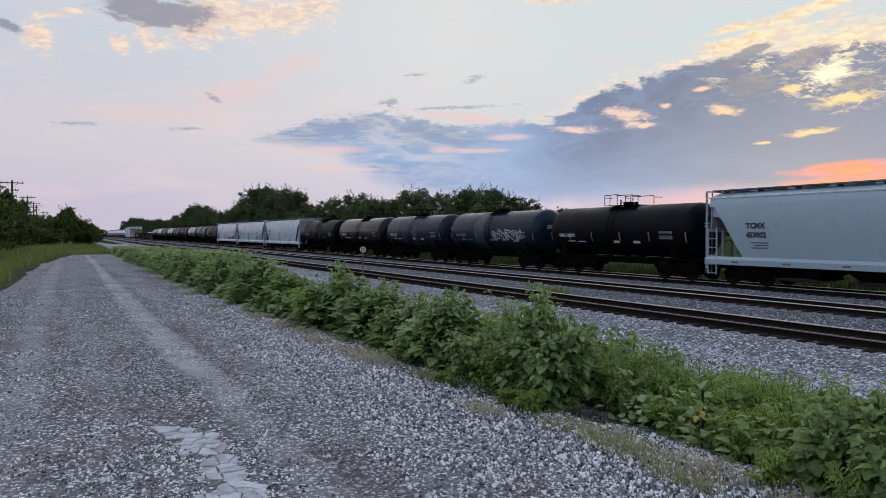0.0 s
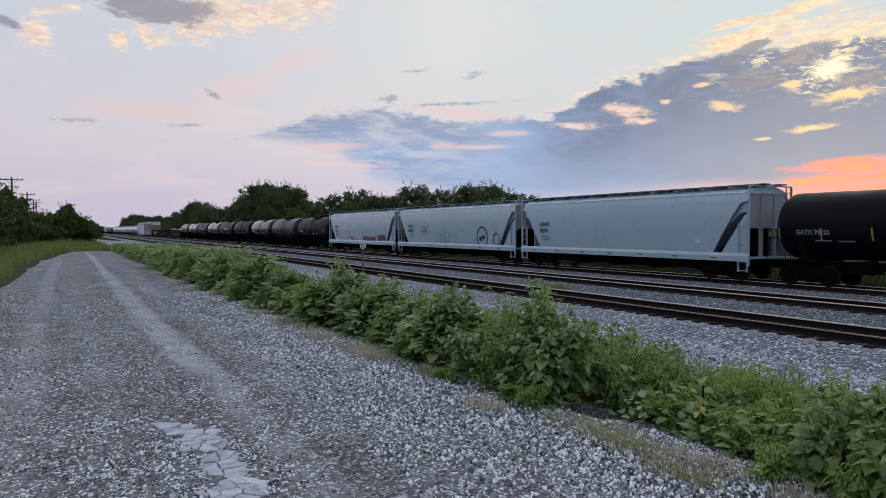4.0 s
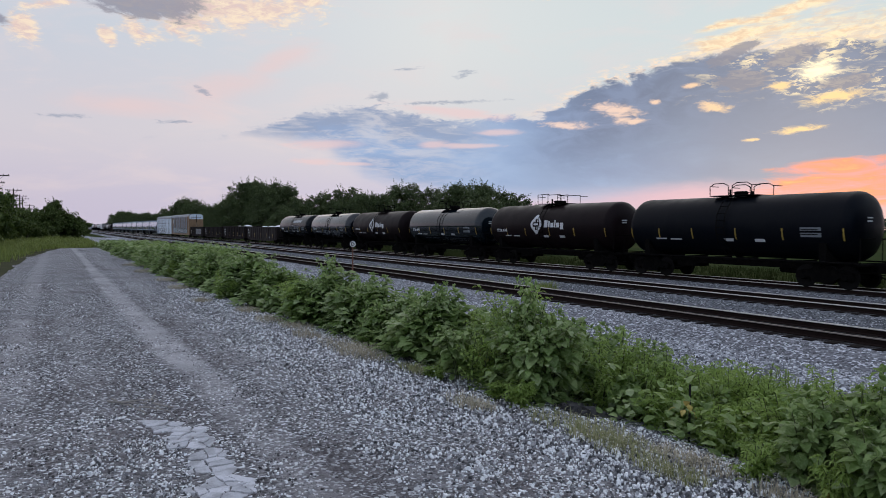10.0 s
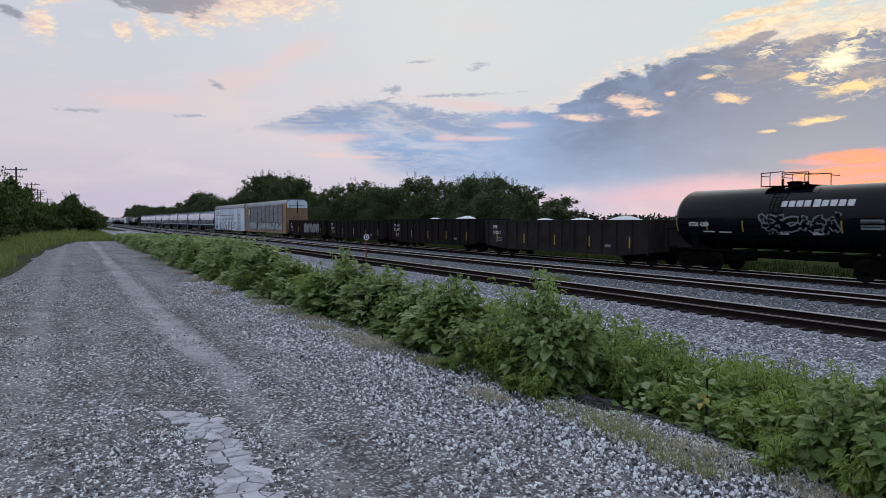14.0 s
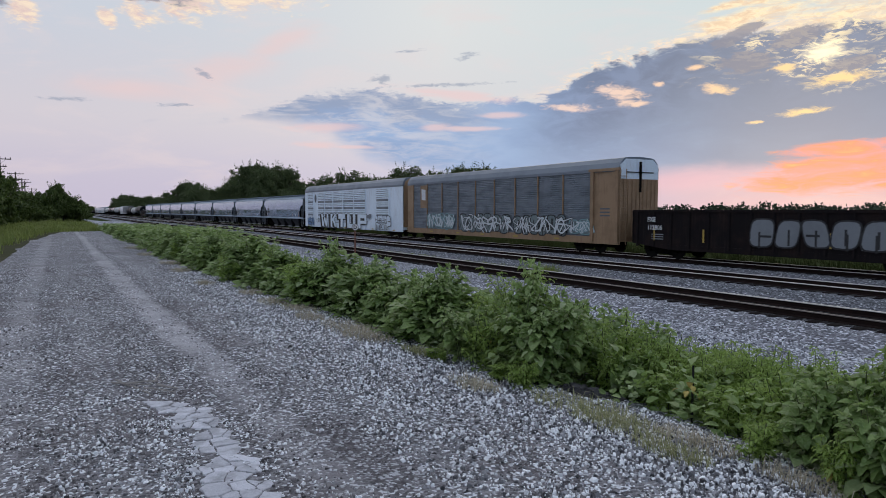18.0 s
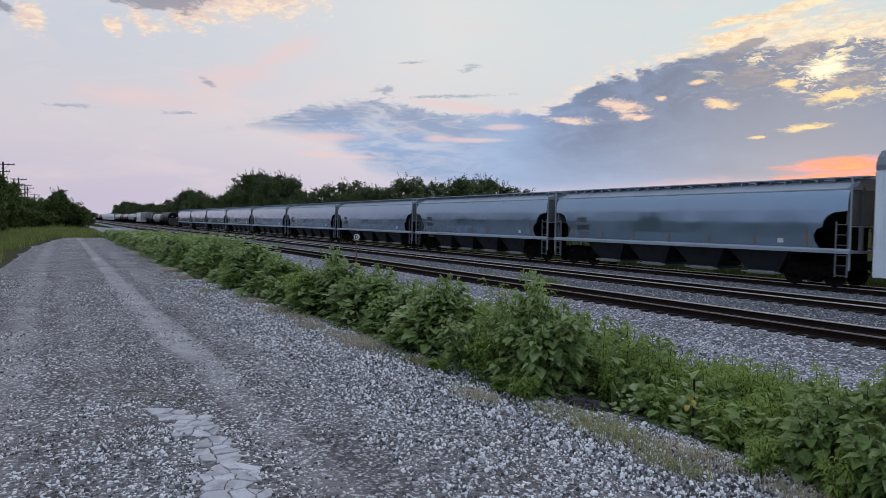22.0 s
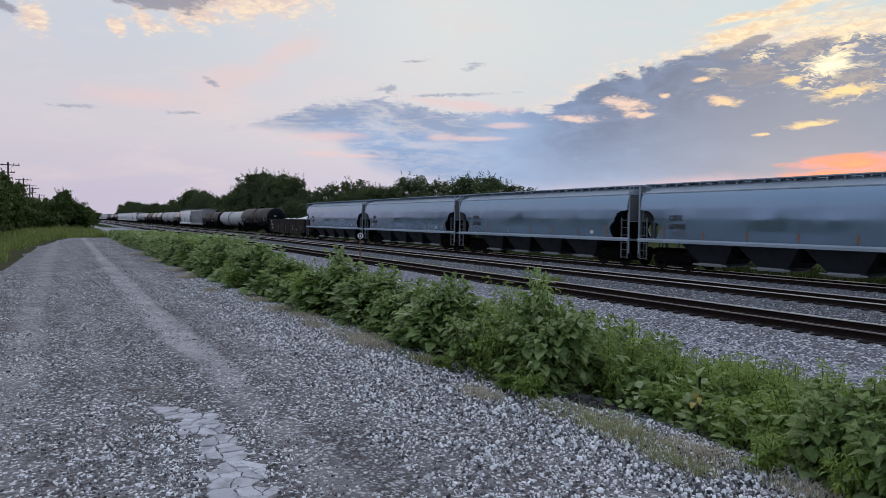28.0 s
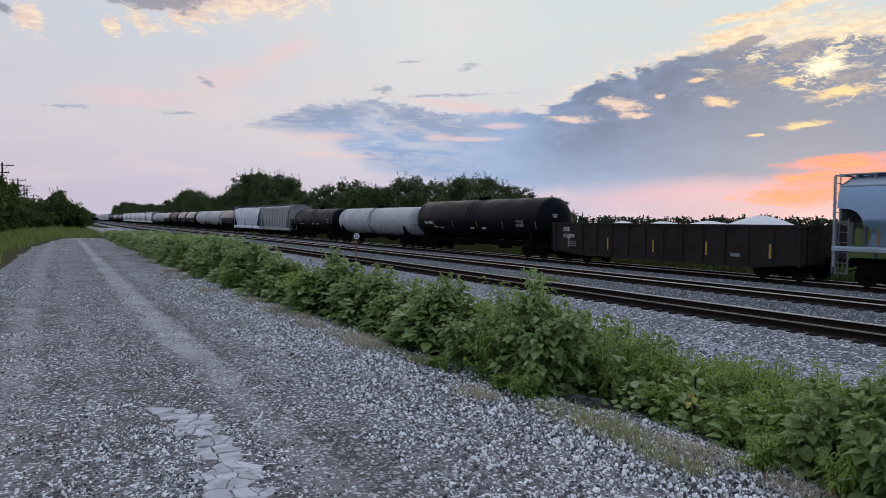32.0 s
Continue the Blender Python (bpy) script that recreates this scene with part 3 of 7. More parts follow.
class MB:
    """Collects vertices and faces for one mesh."""

    def __init__(self):
        self.v, self.f, self.s = [], [], []

    def add(self, verts, faces, smooth=False):
        o = len(self.v)
        self.v.extend(verts)
        self.f.extend(tuple(i + o for i in f) for f in faces)
        self.s.extend([smooth] * len(faces))
        return self

    def box(self, x0, x1, y0, y1, z0, z1):
        return self.add([(x, y, z) for x in (x0, x1) for y in (y0, y1) for z in (z0, z1)],
                        [(0, 1, 3, 2), (4, 6, 7, 5), (0, 4, 5, 1), (2, 3, 7, 6), (0, 2, 6, 4), (1, 5, 7, 3)])

    def prism(self, poly, a, b, axis="y"):
        """A closed outline pushed along an axis: (x, z) along y, (y, z) along x, (x, y) along z."""
        put = {"y": lambda p, t: (p[0], t, p[1]), "x": lambda p, t: (t, p[0], p[1]), "z": lambda p, t: (p[0], p[1], t)}[axis]
        k = len(poly)
        return self.add([put(p, a) for p in poly] + [put(p, b) for p in poly],
                        [tuple(range(k - 1, -1, -1)), tuple(range(k, 2 * k))] + [(i, (i + 1) % k, k + (i + 1) % k, k + i) for i in range(k)])

    def rod(self, p, q, r, n=6, r2=None, smooth=True):
        p, q = Vector(p), Vector(q)
        d = (q - p).normalized()
        a = d.orthogonal().normalized()
        b = d.cross(a)
        ring = [(math.cos(2 * math.pi * i / n), math.sin(2 * math.pi * i / n)) for i in range(n)]
        vs = [tuple(p + (a * c + b * s) * r) for c, s in ring] + [tuple(q + (a * c + b * s) * (r if r2 is None else r2)) for c, s in ring]
        self.add(vs, [(i, (i + 1) % n, n + (i + 1) % n, n + i) for i in range(n)], smooth)
        return self.add(vs, [tuple(range(n - 1, -1, -1)), tuple(range(n, 2 * n))])

    def pipe(self, pts, r, n=6):
        for p, q in zip(pts, pts[1:]):
            self.rod(p, q, r, n)
        return self

    def lathe(self, prof, axis, centre, n=32):
        """A profile of (along, radius) turned round x, y or z through a centre."""
        cx, cy, cz = centre
        vs = []
        for a, r in prof:
            for i in range(n):
                c, s = r * math.cos(2 * math.pi * i / n), r * math.sin(2 * math.pi * i / n)
                vs.append({"y": (cx + c, cy + a, cz + s), "x": (cx + a, cy + c, cz + s), "z": (cx + c, cy + s, cz + a)}[axis])
        fs = [(j * n + i, j * n + (i + 1) % n, (j + 1) * n + (i + 1) % n, (j + 1) * n + i) for j in range(len(prof) - 1) for i in range(n)]
        self.add(vs, fs, True)
        k = (len(prof) - 1) * n
        return self.add(vs, [tuple(range(n - 1, -1, -1)), tuple(range(k, k + n))])

    def mesh(self, name, material):
        me = bpy.data.meshes.new(name)
        me.from_pydata(self.v, [], self.f)
        me.polygons.foreach_set("use_smooth", self.s)
        me.materials.append(material)
        bm = bmesh.new()
        bm.from_mesh(me)
        if len(self.f) < 4000:
            bmesh.ops.remove_doubles(bm, verts=bm.verts, dist=0.0004)
            bmesh.ops.recalc_face_normals(bm, faces=bm.faces)
        bm.to_mesh(me)
        bm.free()
        if any(self.s):
            me.set_sharp_from_angle(angle=radians(38))
        return me


CACHE = {}


def kept(key, material, make):
    """The mesh made once for this key and material."""
    k = (key, material.name)
    if k not in CACHE:
        b = MB()
        make(b)
        CACHE[k] = b.mesh(key, material)
    return CACHE[k]


def part(name, mesh, parent=None, label="", at=None):
    ob = new(name, mesh)
    if parent is not None:
        ob.parent = parent
    if at is not None:
        ob.matrix_basis = at
    return tagged(ob, label)


def thing(name, label, category, group="", kind="", at=None, data=None):
    ob = new(name, data)
    if data is None:
        ob.empty_display_size = 0.3
    if at is not None:
        ob.matrix_basis = at
    return tagged(ob, label, category, group, kind)


def letters(text, size, bold=0.0):
    """Flat letters: a list of (u, v) and faces, starting at the origin."""
    cu = bpy.data.curves.new("letters", "FONT")
    cu.body, cu.size, cu.offset, cu.resolution_u = text, size, bold, 2
    ob = new("letters", cu)
    bpy.context.view_layer.update()
    me = bpy.data.meshes.new_from_object(ob.evaluated_get(bpy.context.evaluated_depsgraph_get()))
    vs, fs = [(v.co.x, v.co.y) for v in me.vertices], [tuple(p.vertices) for p in me.polygons]
    bpy.data.objects.remove(ob)
    bpy.data.curves.remove(cu)
    bpy.data.meshes.remove(me)
    return vs, fs

# ---- ground, road, tracks ----
PROFILE = ((-3000, -1.5), (-120, -0.6), (-30, 0.2), (-8, 0.6), (-2.6, 0.84), (-1.5, 0.9), (3.2, 0.9), (4.2, 0.78), (6.0, 0.35), (9.0, -0.2), (11.0, -0.38), (14.0, -0.42),
           (33.0, -0.45), (36.0, -0.6), (60.0, -0.7), (400.0, -0.8), (3000.0, -1.5))


def level(x):
    for (a, za), (b, zb) in zip(PROFILE, PROFILE[1:]):
        if x <= b:
            return za + (zb - za) * (x - a) / (b - a)
    return PROFILE[-1][1]


def rise(x, y):
    """The lie of the land: the cross-section, with small unevenness near the road."""
    near = max(0.0, 1 - abs(y) / 90) * max(0.0, 1 - max(0, abs(x) - 12) / 10)
    return level(x) + 0.035 * near * noise.noise((x * 0.6, y * 0.35, 0.0)) + (0.02 * near * noise.noise((x * 2.1, y * 1.7, 4.0)) if near > 0.5 else 0)


def road_side(y):
    """Where the verge meets the gravel: the road draws in towards its far end."""
    rows = ((-30, -2.35), (15, -2.2), (24, -1.8), (39, -1.45), (49, -0.6), (60, 0.5))
    for (a, va), (b, vb) in zip(rows, rows[1:]):
        if y <= b:
            return va + (vb - va) * max(0.0, y - a) / (b - a)
    return rows[-1][1]


def sheet(name, xs, ys, lift, material, label, category, bend=None):
    put = bend or (lambda x, y: x)
    vs = [(put(x, y), y, rise(put(x, y), y) + lift(x, y)) for y in ys for x in xs]
    k = len(xs)
    fs = [(j * k + i, j * k + i + 1, (j + 1) * k + i + 1, (j + 1) * k + i) for j in range(len(ys) - 1) for i in range(k - 1)]
    me = bpy.data.meshes.new(name)
    me.from_pydata(vs, [], fs)
    me.polygons.foreach_set("use_smooth", [True] * len(fs))
    me.materials.append(material)
    return thing(name, label, category, kind="structure", data=me)


def span(a, b, step):
    k = max(1, round((b - a) / step))
    return [a + (b - a) * i / k for i in range(k + 1)]


YS = [-3000, -1200, -600, -300, -120, -60] + span(-40, 60, 1.0) + [66, 74, 84, 96, 110, 130, 160, 200, 260, 340, 450, 600, 800, 1100, 1500, 2200, 3200]
sheet("ground", [-3000, -1200, -500, -200, -100, -60, -40, -30, -22, -16] + span(-12, 16, 0.7) + [20, 26, 33, 36, 42, 50, 60, 80, 120, 200, 300, 400, 600, 900, 1400, 2000, 3000], YS,
      lambda x, y: -0.07 if -6.8 < x < 14.3 else 0.0, FIELD, "dull green level farmland and verge beside the railway", "ground")
sheet("gravel_road", span(-2.4, 3.75, 0.41), span(-30, 56, 0.5), lambda x, y: 0.02 - 0.03 * (abs((x - 0.7) / 3.1) ** 8), ROAD, "grey gravel road with pale wheel ruts", "road",
      lambda x, y: road_side(y) + (x + 2.4) / 6.15 * (3.75 - road_side(y)) + 0.12 * noise.noise((y * 0.3, 0.0, 2.0)) * (3.75 - x) / 6)
sheet("gravel_bank", [3.7, 4.2, 5.0, 6.0, 7.0, 8.0, 9.0, 10.0, 11.0, 12.0, 13.0, 14.0, 14.8], span(-60, 200, 4), lambda x, y: 0.012, BALLAST_PALE, "pale crushed stone bank sloping to the tracks", "gravel")
sheet("verge", [-7.0, -5.0, -4.0, -3.0, -2.35], span(-30, 120, 3), lambda x, y: 0.012, VERGE, "earthy grass verge along the gravel road", "verge",
      lambda x, y: -7.0 + (x + 7.0) / 4.65 * (min(road_side(y) + 0.35, 0.6) + 7.0))
sheet("road_end", [-3.0, -1.0, 1.0, 3.0, 3.7], [56.0, 60, 70, 90, 120], lambda x, y: 0.012, VERGE, "grass at the end of the gravel", "verge")

TRAIN_X, MID_X, SIDING_X = 29.3, 23.17, 17.02
Y0, Y1 = -620.0, 1500.0


def rail_mesh(name, head):
    side = [(-0.07, -0.18), (0.07, -0.18), (0.07, -0.165), (0.012, -0.14), (0.012, -0.045), (0.036, -0.035), (0.036, -0.030), (-0.036, -0.030), (-0.036, -0.035), (-0.012, -0.045), (-0.012, -0.14), (-0.07, -0.165)]
    me = MB().prism(side, Y0, Y1).mesh(name, RAIL_SIDE)
    top = MB().prism([(-0.036, -0.030), (0.036, -0.030), (0.034, -0.010), (0.024, 0.0), (-0.024, 0.0), (-0.034, -0.010)], Y0, Y1)
    return me, top.mesh(name + "_head", head)


def railway(x, shoulder, label, head_near, head_far, ballast=None):
    bed = MB().prism([(x - 2.9 - shoulder, -0.46), (x - 1.75, -0.20), (x + 1.75, -0.20), (x + 2.9 + shoulder, -0.46)], Y0, Y1)
    bed = thing("railway_track", label, "railway track", "railway tracks", "structure", data=bed.mesh("ballast_bed", ballast or BALLAST))
    part("oily_ballast_strip", MB().prism([(x - 1.25, -0.25), (x - 1.05, -0.186), (x + 1.05, -0.186), (x + 1.25, -0.25)], Y0, Y1).mesh("oily_strip", BALLAST_OILY), bed, "oil-darkened ballast between the rails")
    for dx, head in ((-0.7535, head_near), (0.7535, head_far)):
        side, top = rail_mesh("rail", head)
        r = part("rail", side, bed, at=pose(x + dx, 0, 0))
        part("rail_head", top, r, "shiny worn running surface")
    tie = MB().prism([(-0.11, -0.36), (0.11, -0.36), (0.11, -0.185), (0.10, -0.175), (-0.10, -0.175), (-0.11, -0.185)], -1.3, 1.3).mesh("tie", TIE)
    rnd = random.Random(int(x))
    for i in range(95):
        part("tie", tie, bed, at=pose(x + rnd.uniform(-0.04, 0.04), 3 + i * 0.53 + rnd.uniform(-0.02, 0.02), rnd.uniform(-0.006, 0.004), 0, 0, 90 + rnd.uniform(-0.8, 0.8)))
    rest = MB()
    for i in range(480):
        y = 3 + (95 + i) * 0.53
        rest.box(x - 1.3, x + 1.3, y - 0.11, y + 0.11, -0.36, -0.178)
    tagged(part("distant_ties", rest.mesh("distant_ties", TIE), bed), kind="stuff")
    return bed


railway(TRAIN_X, 0.0, "main line track on dark ballast under the train", RAIL_HEAD, RAIL_HEAD)
railway(MID_X, 0.0, "empty main line track on dark ballast", RAIL_HEAD, RAIL_HEAD)
railway(SIDING_X, 0.2, "rusty siding track on dusty ballast", RAIL_DULL, RAIL_HEAD, BALLAST_MID)

# ---- the train: cars are built round the track's centre, rail top at 0, running towards -y; the side seen is -x ----
SPEED = 17.13
WHEELS = {-1: [], 1: []}


def truck(parent, y):
    """A two-axle truck: bolster, two cast side frames, two wheelsets."""
    def bolster(b):
        b.box(-1.05, 1.05, -0.22, 0.22, 0.45, 0.78)

    def side(b):
        out = [(-1.2, 0.62), (-1.12, 0.70), (-0.55, 0.80), (-0.3, 0.95), (0.3, 0.95), (0.55, 0.80), (1.12, 0.70), (1.2, 0.62), (1.2, 0.40), (0.98, 0.36), (0.62, 0.45), (0.38, 0.22), (-0.38, 0.22), (-0.62, 0.45), (-0.98, 0.36), (-1.2, 0.40)]
        b.prism(out, -0.09, 0.09, "x")
        for s in (-1, 1):
            b.lathe([(-0.16, 0.12), (-0.10, 0.15), (0.02, 0.15)], "x", (0, s * 0.89, 0.47), 10)
        for k in (-0.18, 0, 0.18):
            b.rod((-0.05, k, 0.30), (-0.05, k, 0.62), 0.075, 8)

    def wheelset(b):
        b.rod((-0.8, 0, 0), (0.8, 0, 0), 0.08, 8)
        for s in (-1, 1):
            b.lathe([(-0.07 * s, 0.30), (-0.07 * s, 0.44), (-0.03 * s, 0.46), (0.05 * s, 0.465), (0.07 * s, 0.50), (0.08 * s, 0.40), (0.03 * s, 0.18), (-0.05 * s, 0.16)], "x", (s * 0.76, 0, 0), 20)

    t = part("truck", kept("truck_bolster", STEEL, bolster), parent, at=pose(0, y, 0))
    for s in (-1, 1):
        part("side_frame", kept("side_frame", STEEL, side), t, at=pose(s * 1.0, 0, 0, 0, 0, 0 if s < 0 else 180))
        w = part("wheelset", kept("wheelset", WHEEL, wheelset), t, at=pose(0, s * 0.89, 0.465))
        WHEELS[s].append(w)
    return t


def couplers(car, half):
    def make(b):
        b.box(-0.09, 0.09, -0.75, 0.1, 0.74, 1.0)
        b.prism([(-0.14, 0.1), (0.14, 0.1), (0.17, 0.3), (0.05, 0.42), (-0.17, 0.36)], 0.68, 1.02, "z")
        b.rod((0.25, -0.2, 0.75), (0.1, 0.38, 0.45), 0.03)
    for s in (-1, 1):
        part("coupler", kept("coupler", STEEL, make), car, at=pose(0, s * (half - 0.42), 0, 0, 0, 0 if s > 0 else 180))


def marks(name, car, text, size, y, z, place, material, bold=0.0, lines=1.25):
    """Lettering laid on the near side; place(u, v) gives the spot for metres along and up."""
    b = MB()
    for i, row in enumerate(text.split("\n")):
        vs, fs = letters(row, size, bold)
        b.add([place(y - u, z + v - i * size * lines) for u, v in vs], fs)
    me = bpy.data.meshes.new(name)
    me.from_pydata(b.v, [], b.f)
    me.materials.append(material)
    return part(name, me, car)


def patch(name, car, outlines, place, material, label="", step=0.25):
    """Flat paint or plates on the near side, each outline a list of (along, up)."""
    if name.endswith("_bars"):
        return [patch(name[:-1], car, [o], place, material, label) for o in outlines]
    b = MB()
    for o in outlines:
        b.add([place(*p) for p in o], [tuple(range(len(o)))])
    me = bpy.data.meshes.new(name)
    me.from_pydata(b.v, [], b.f)
    me.materials.append(material)
    return part(name, me, car, label)


def rect(y, z, w, h):
    return [(y, z), (y, z + h), (y + w, z + h), (y + w, z)]


def scrawl(seed, y, z, w, h, loops, width):
    """A sprayed line of loops, as a ribbon of short flat pieces."""
    rnd = random.Random(seed)
    out, prev = [], None
    k = loops * 14
    a, c = rnd.uniform(0.25, 0.5), rnd.uniform(1, 3)
    for i in range(k + 1):
        t = i / k
        p = Vector((y - w * t - h * 0.35 * math.sin(2 * math.pi * loops * t), z + h * (0.5 + 0.45 * math.cos(2 * math.pi * loops * t) + 0.1 * math.sin(c * 6 * t))))
        if prev is not None and (p - prev).length > 1e-4:
            d = (p - prev).normalized()
            s = Vector((-d.y, d.x)) * width * (0.7 + a * math.sin(9 * t + c))
            out.append([tuple(prev - s), tuple(prev + s), tuple(p + s), tuple(p - s)])
        prev = p
    return out


def graffiti(car, seed, y, z, w, h, place, fill, edge, letters_n, thick=1.0):
    """A sprayed row of fat, rounded, letter-like strokes: dark outline, pale fill."""
    rnd = random.Random(seed)
    outer, inner = [], []
    step = w / letters_n
    for i in range(letters_n * 2):
        cy, cz = y - step * (i * 0.5 + rnd.uniform(0.2, 0.8)), z + h * 0.5 + rnd.uniform(-0.05, 0.05) * h
        t = min(step, h) * rnd.uniform(0.16, 0.30) * thick
        a, b = step * rnd.uniform(0.5, 0.75), h * rnd.uniform(0.3, 0.46)
        shape = rnd.randrange(4)
        lean = rnd.uniform(-0.5, 0.5)
        spin, flip = rnd.uniform(0, 6.28), rnd.choice((-1, 1))
        if shape == 0:
            lines = [[(a * math.cos(k), b * math.sin(k)) for k in [0.7 + i2 * 0.55 for i2 in range(10)]]]
        elif shape == 1:
            lines = [[(a * math.sin(k * 1.6) * (1 if k < 0 else 1), -b + 2 * b * (k + 1.8) / 3.6) for k in [-1.8 + i2 * 0.4 for i2 in range(10)]]]
        elif shape == 2:
            lines = [[(a * 0.8, -b), (a * 0.8, b)], [(a * 0.8, b), (-a * 0.6, b * 0.8), (-a * 0.8, b * 0.3), (a * 0.6, 0), (-a * 0.9, -b)]]
        elif shape == 3:
            lines = [[(a, b), (a * 0.5, -b), (0, b * 0.3), (-a * 0.5, -b), (-a, b)]]
        else:
            lines = [[(a, -b), (0, b), (-a, -b)], [(a * 0.5, -b * 0.2), (-a * 0.5, -b * 0.2)]]
        for line in lines:
            for p, q in zip(line, line[1:]):
                p, q = [Vector(((v[0] * math.cos(spin * 0.25) - lean * v[1]) * flip, v[1] * 0.8 + v[0] * math.sin(spin) * 0.4)) for v in (p, q)]
                if (q - p).length < 1e-4:
                    continue
                d = (q - p).normalized()
                s = Vector((-d.y, d.x))
                for grow, out in ((0.045 if thick < 1 else 0.06, outer), (0.0 if thick < 1 else -0.015, inner)):
                    r = t * 0.5 + grow
                    out.append([(cy + v.x, cz + v.y) for v in (p - d * r * 0.5 - s * r, p - d * r * 0.5 + s * r, q + d * r * 0.5 + s * r, q + d * r * 0.5 - s * r)])
    def spread(lift_by):
        count = [0]

        def put(a2, b2):
            count[0] += 1
            p = place(a2, b2)
            return (p[0] - lift_by - 0.00002 * (count[0] // 4), p[1], p[2])
        return put
    patch("graffiti", car, outer, spread(0.004), edge)
    patch("graffiti", car, inner, spread(0.010), fill)


BLOCK = {"W": ((0, 1, .2, 1, .34, 0, .14, 0), (.2, 0, .36, 0, .58, .75, .42, .75), (.42, .75, .58, .75, .8, 0, .64, 0), (.66, 0, .86, 0, 1, 1, .8, 1)),
         "K": ((0, 0, .3, 0, .3, 1, 0, 1), (.3, .42, .3, .66, .7, 1, 1, 1), (.34, .5, .54, .62, 1, 0, .68, 0)),
         "T": ((0, .64, 1, .64, 1, 1, 0, 1), (.33, 0, .67, 0, .67, .64, .33, .64)),
         "U": ((0, 0, .3, 0, .3, 1, 0, 1), (.3, 0, .7, 0, .7, .3, .3, .3), (.7, 0, 1, 0, 1, 1, .7, 1)),
         "P": ((0, 0, .34, 0, .34, 1, 0, 1), (.34, .72, 1, .72, 1, 1, .34, 1), (.34, .34, 1, .34, 1, .54, .34, .54), (.78, .54, 1, .54, 1, .72, .78, .72))}


def raised(place, lift_by, corners):
    """The same spot, each next outline a hair further out, so that none lie in one plane."""
    count = [0]

    def put(a, b):
        count[0] += 1
        p = place(a, b)
        return (p[0] - lift_by - 0.00004 * (count[0] // corners), p[1], p[2])
    return put


def block_letter(car, txt, y, z, w, h, place, fill, edge):
    """A fat sprayed block letter with a dark side cast to one hand."""
    front = [[(y - u * w, z + v * h) for u, v in zip(o[0::2], o[1::2])] for o in BLOCK[txt]]
    dark = []
    for o in front:
        my, mz = sum(p[0] for p in o) / 4, sum(p[1] for p in o) / 4
        for dy, dz in ((0, 0), (0.16, -0.04), (0.32, -0.08), (0.44, -0.1)):
            dark.append([(a + dy + math.copysign(0.06, a - my), b + dz + math.copysign(0.06, b - mz)) for a, b in o])
    patch("graffiti_letter", car, dark, raised(place, 0.003, 4), edge)
    patch("graffiti_letter", car, front, raised(place, 0.008, 4), fill)


def bubbles(car, seed, y, z, w, h, count, place, fill, edge):
    """A row of sprayed rounded shapes, dark rim and paler fill, each with a slot through it."""
    rnd = random.Random(seed)
    step = w / count
    rim, body, slots = [], [], []
    for i in range(count):
        cy, cz, a, b = y - step * (i + 0.5), z + h / 2 + rnd.uniform(-0.04, 0.04) * h, step * rnd.uniform(0.46, 0.54), h * rnd.uniform(0.44, 0.52)
        tilt = rnd.uniform(-0.25, 0.25)
        ring = []
        for k in range(16):
            t = 2 * math.pi * k / 16
            c, s = math.cos(t), math.sin(t)
            u, v = a * math.copysign(abs(c) ** 0.55, c), b * math.copysign(abs(s) ** 0.55, s)
            ring.append((u + tilt * v, v))
        wide = min(0.07, 0.16 * a)
        rim.append([(cy + u, cz + v) for u, v in ring])
        body.append([(cy + u * (1 - wide / a), cz + v * (1 - wide / b)) for u, v in ring])
        for k in range(rnd.randint(1, 2)):
            sy, sz, up = rnd.uniform(-0.3, 0.3) * a, rnd.uniform(-0.5, 0.1) * b, rnd.random() < 0.6
            dy, dz = (0.05, b * 0.55) if up else (a * 0.5, 0.05)
            slots.append([(cy + sy + p, cz + sz + q) for p, q in ((-dy, -dz), (dy, -dz), (dy, dz), (-dy, dz))])
    patch("graffiti", car, rim, raised(place, 0.003, 16), edge)
    patch("graffiti", car, body, raised(place, 0.007, 16), fill)
    patch("graffiti", car, slots, raised(place, 0.010, 4), edge)


def car_thing(name, label, s0, s1, group="freight cars of the train"):
    """An empty car frame centred between its couplings."""
    c = thing(name, label, "freight car", group)
    c["s"] = (s0 + s1) / 2
    return c


CARS = []


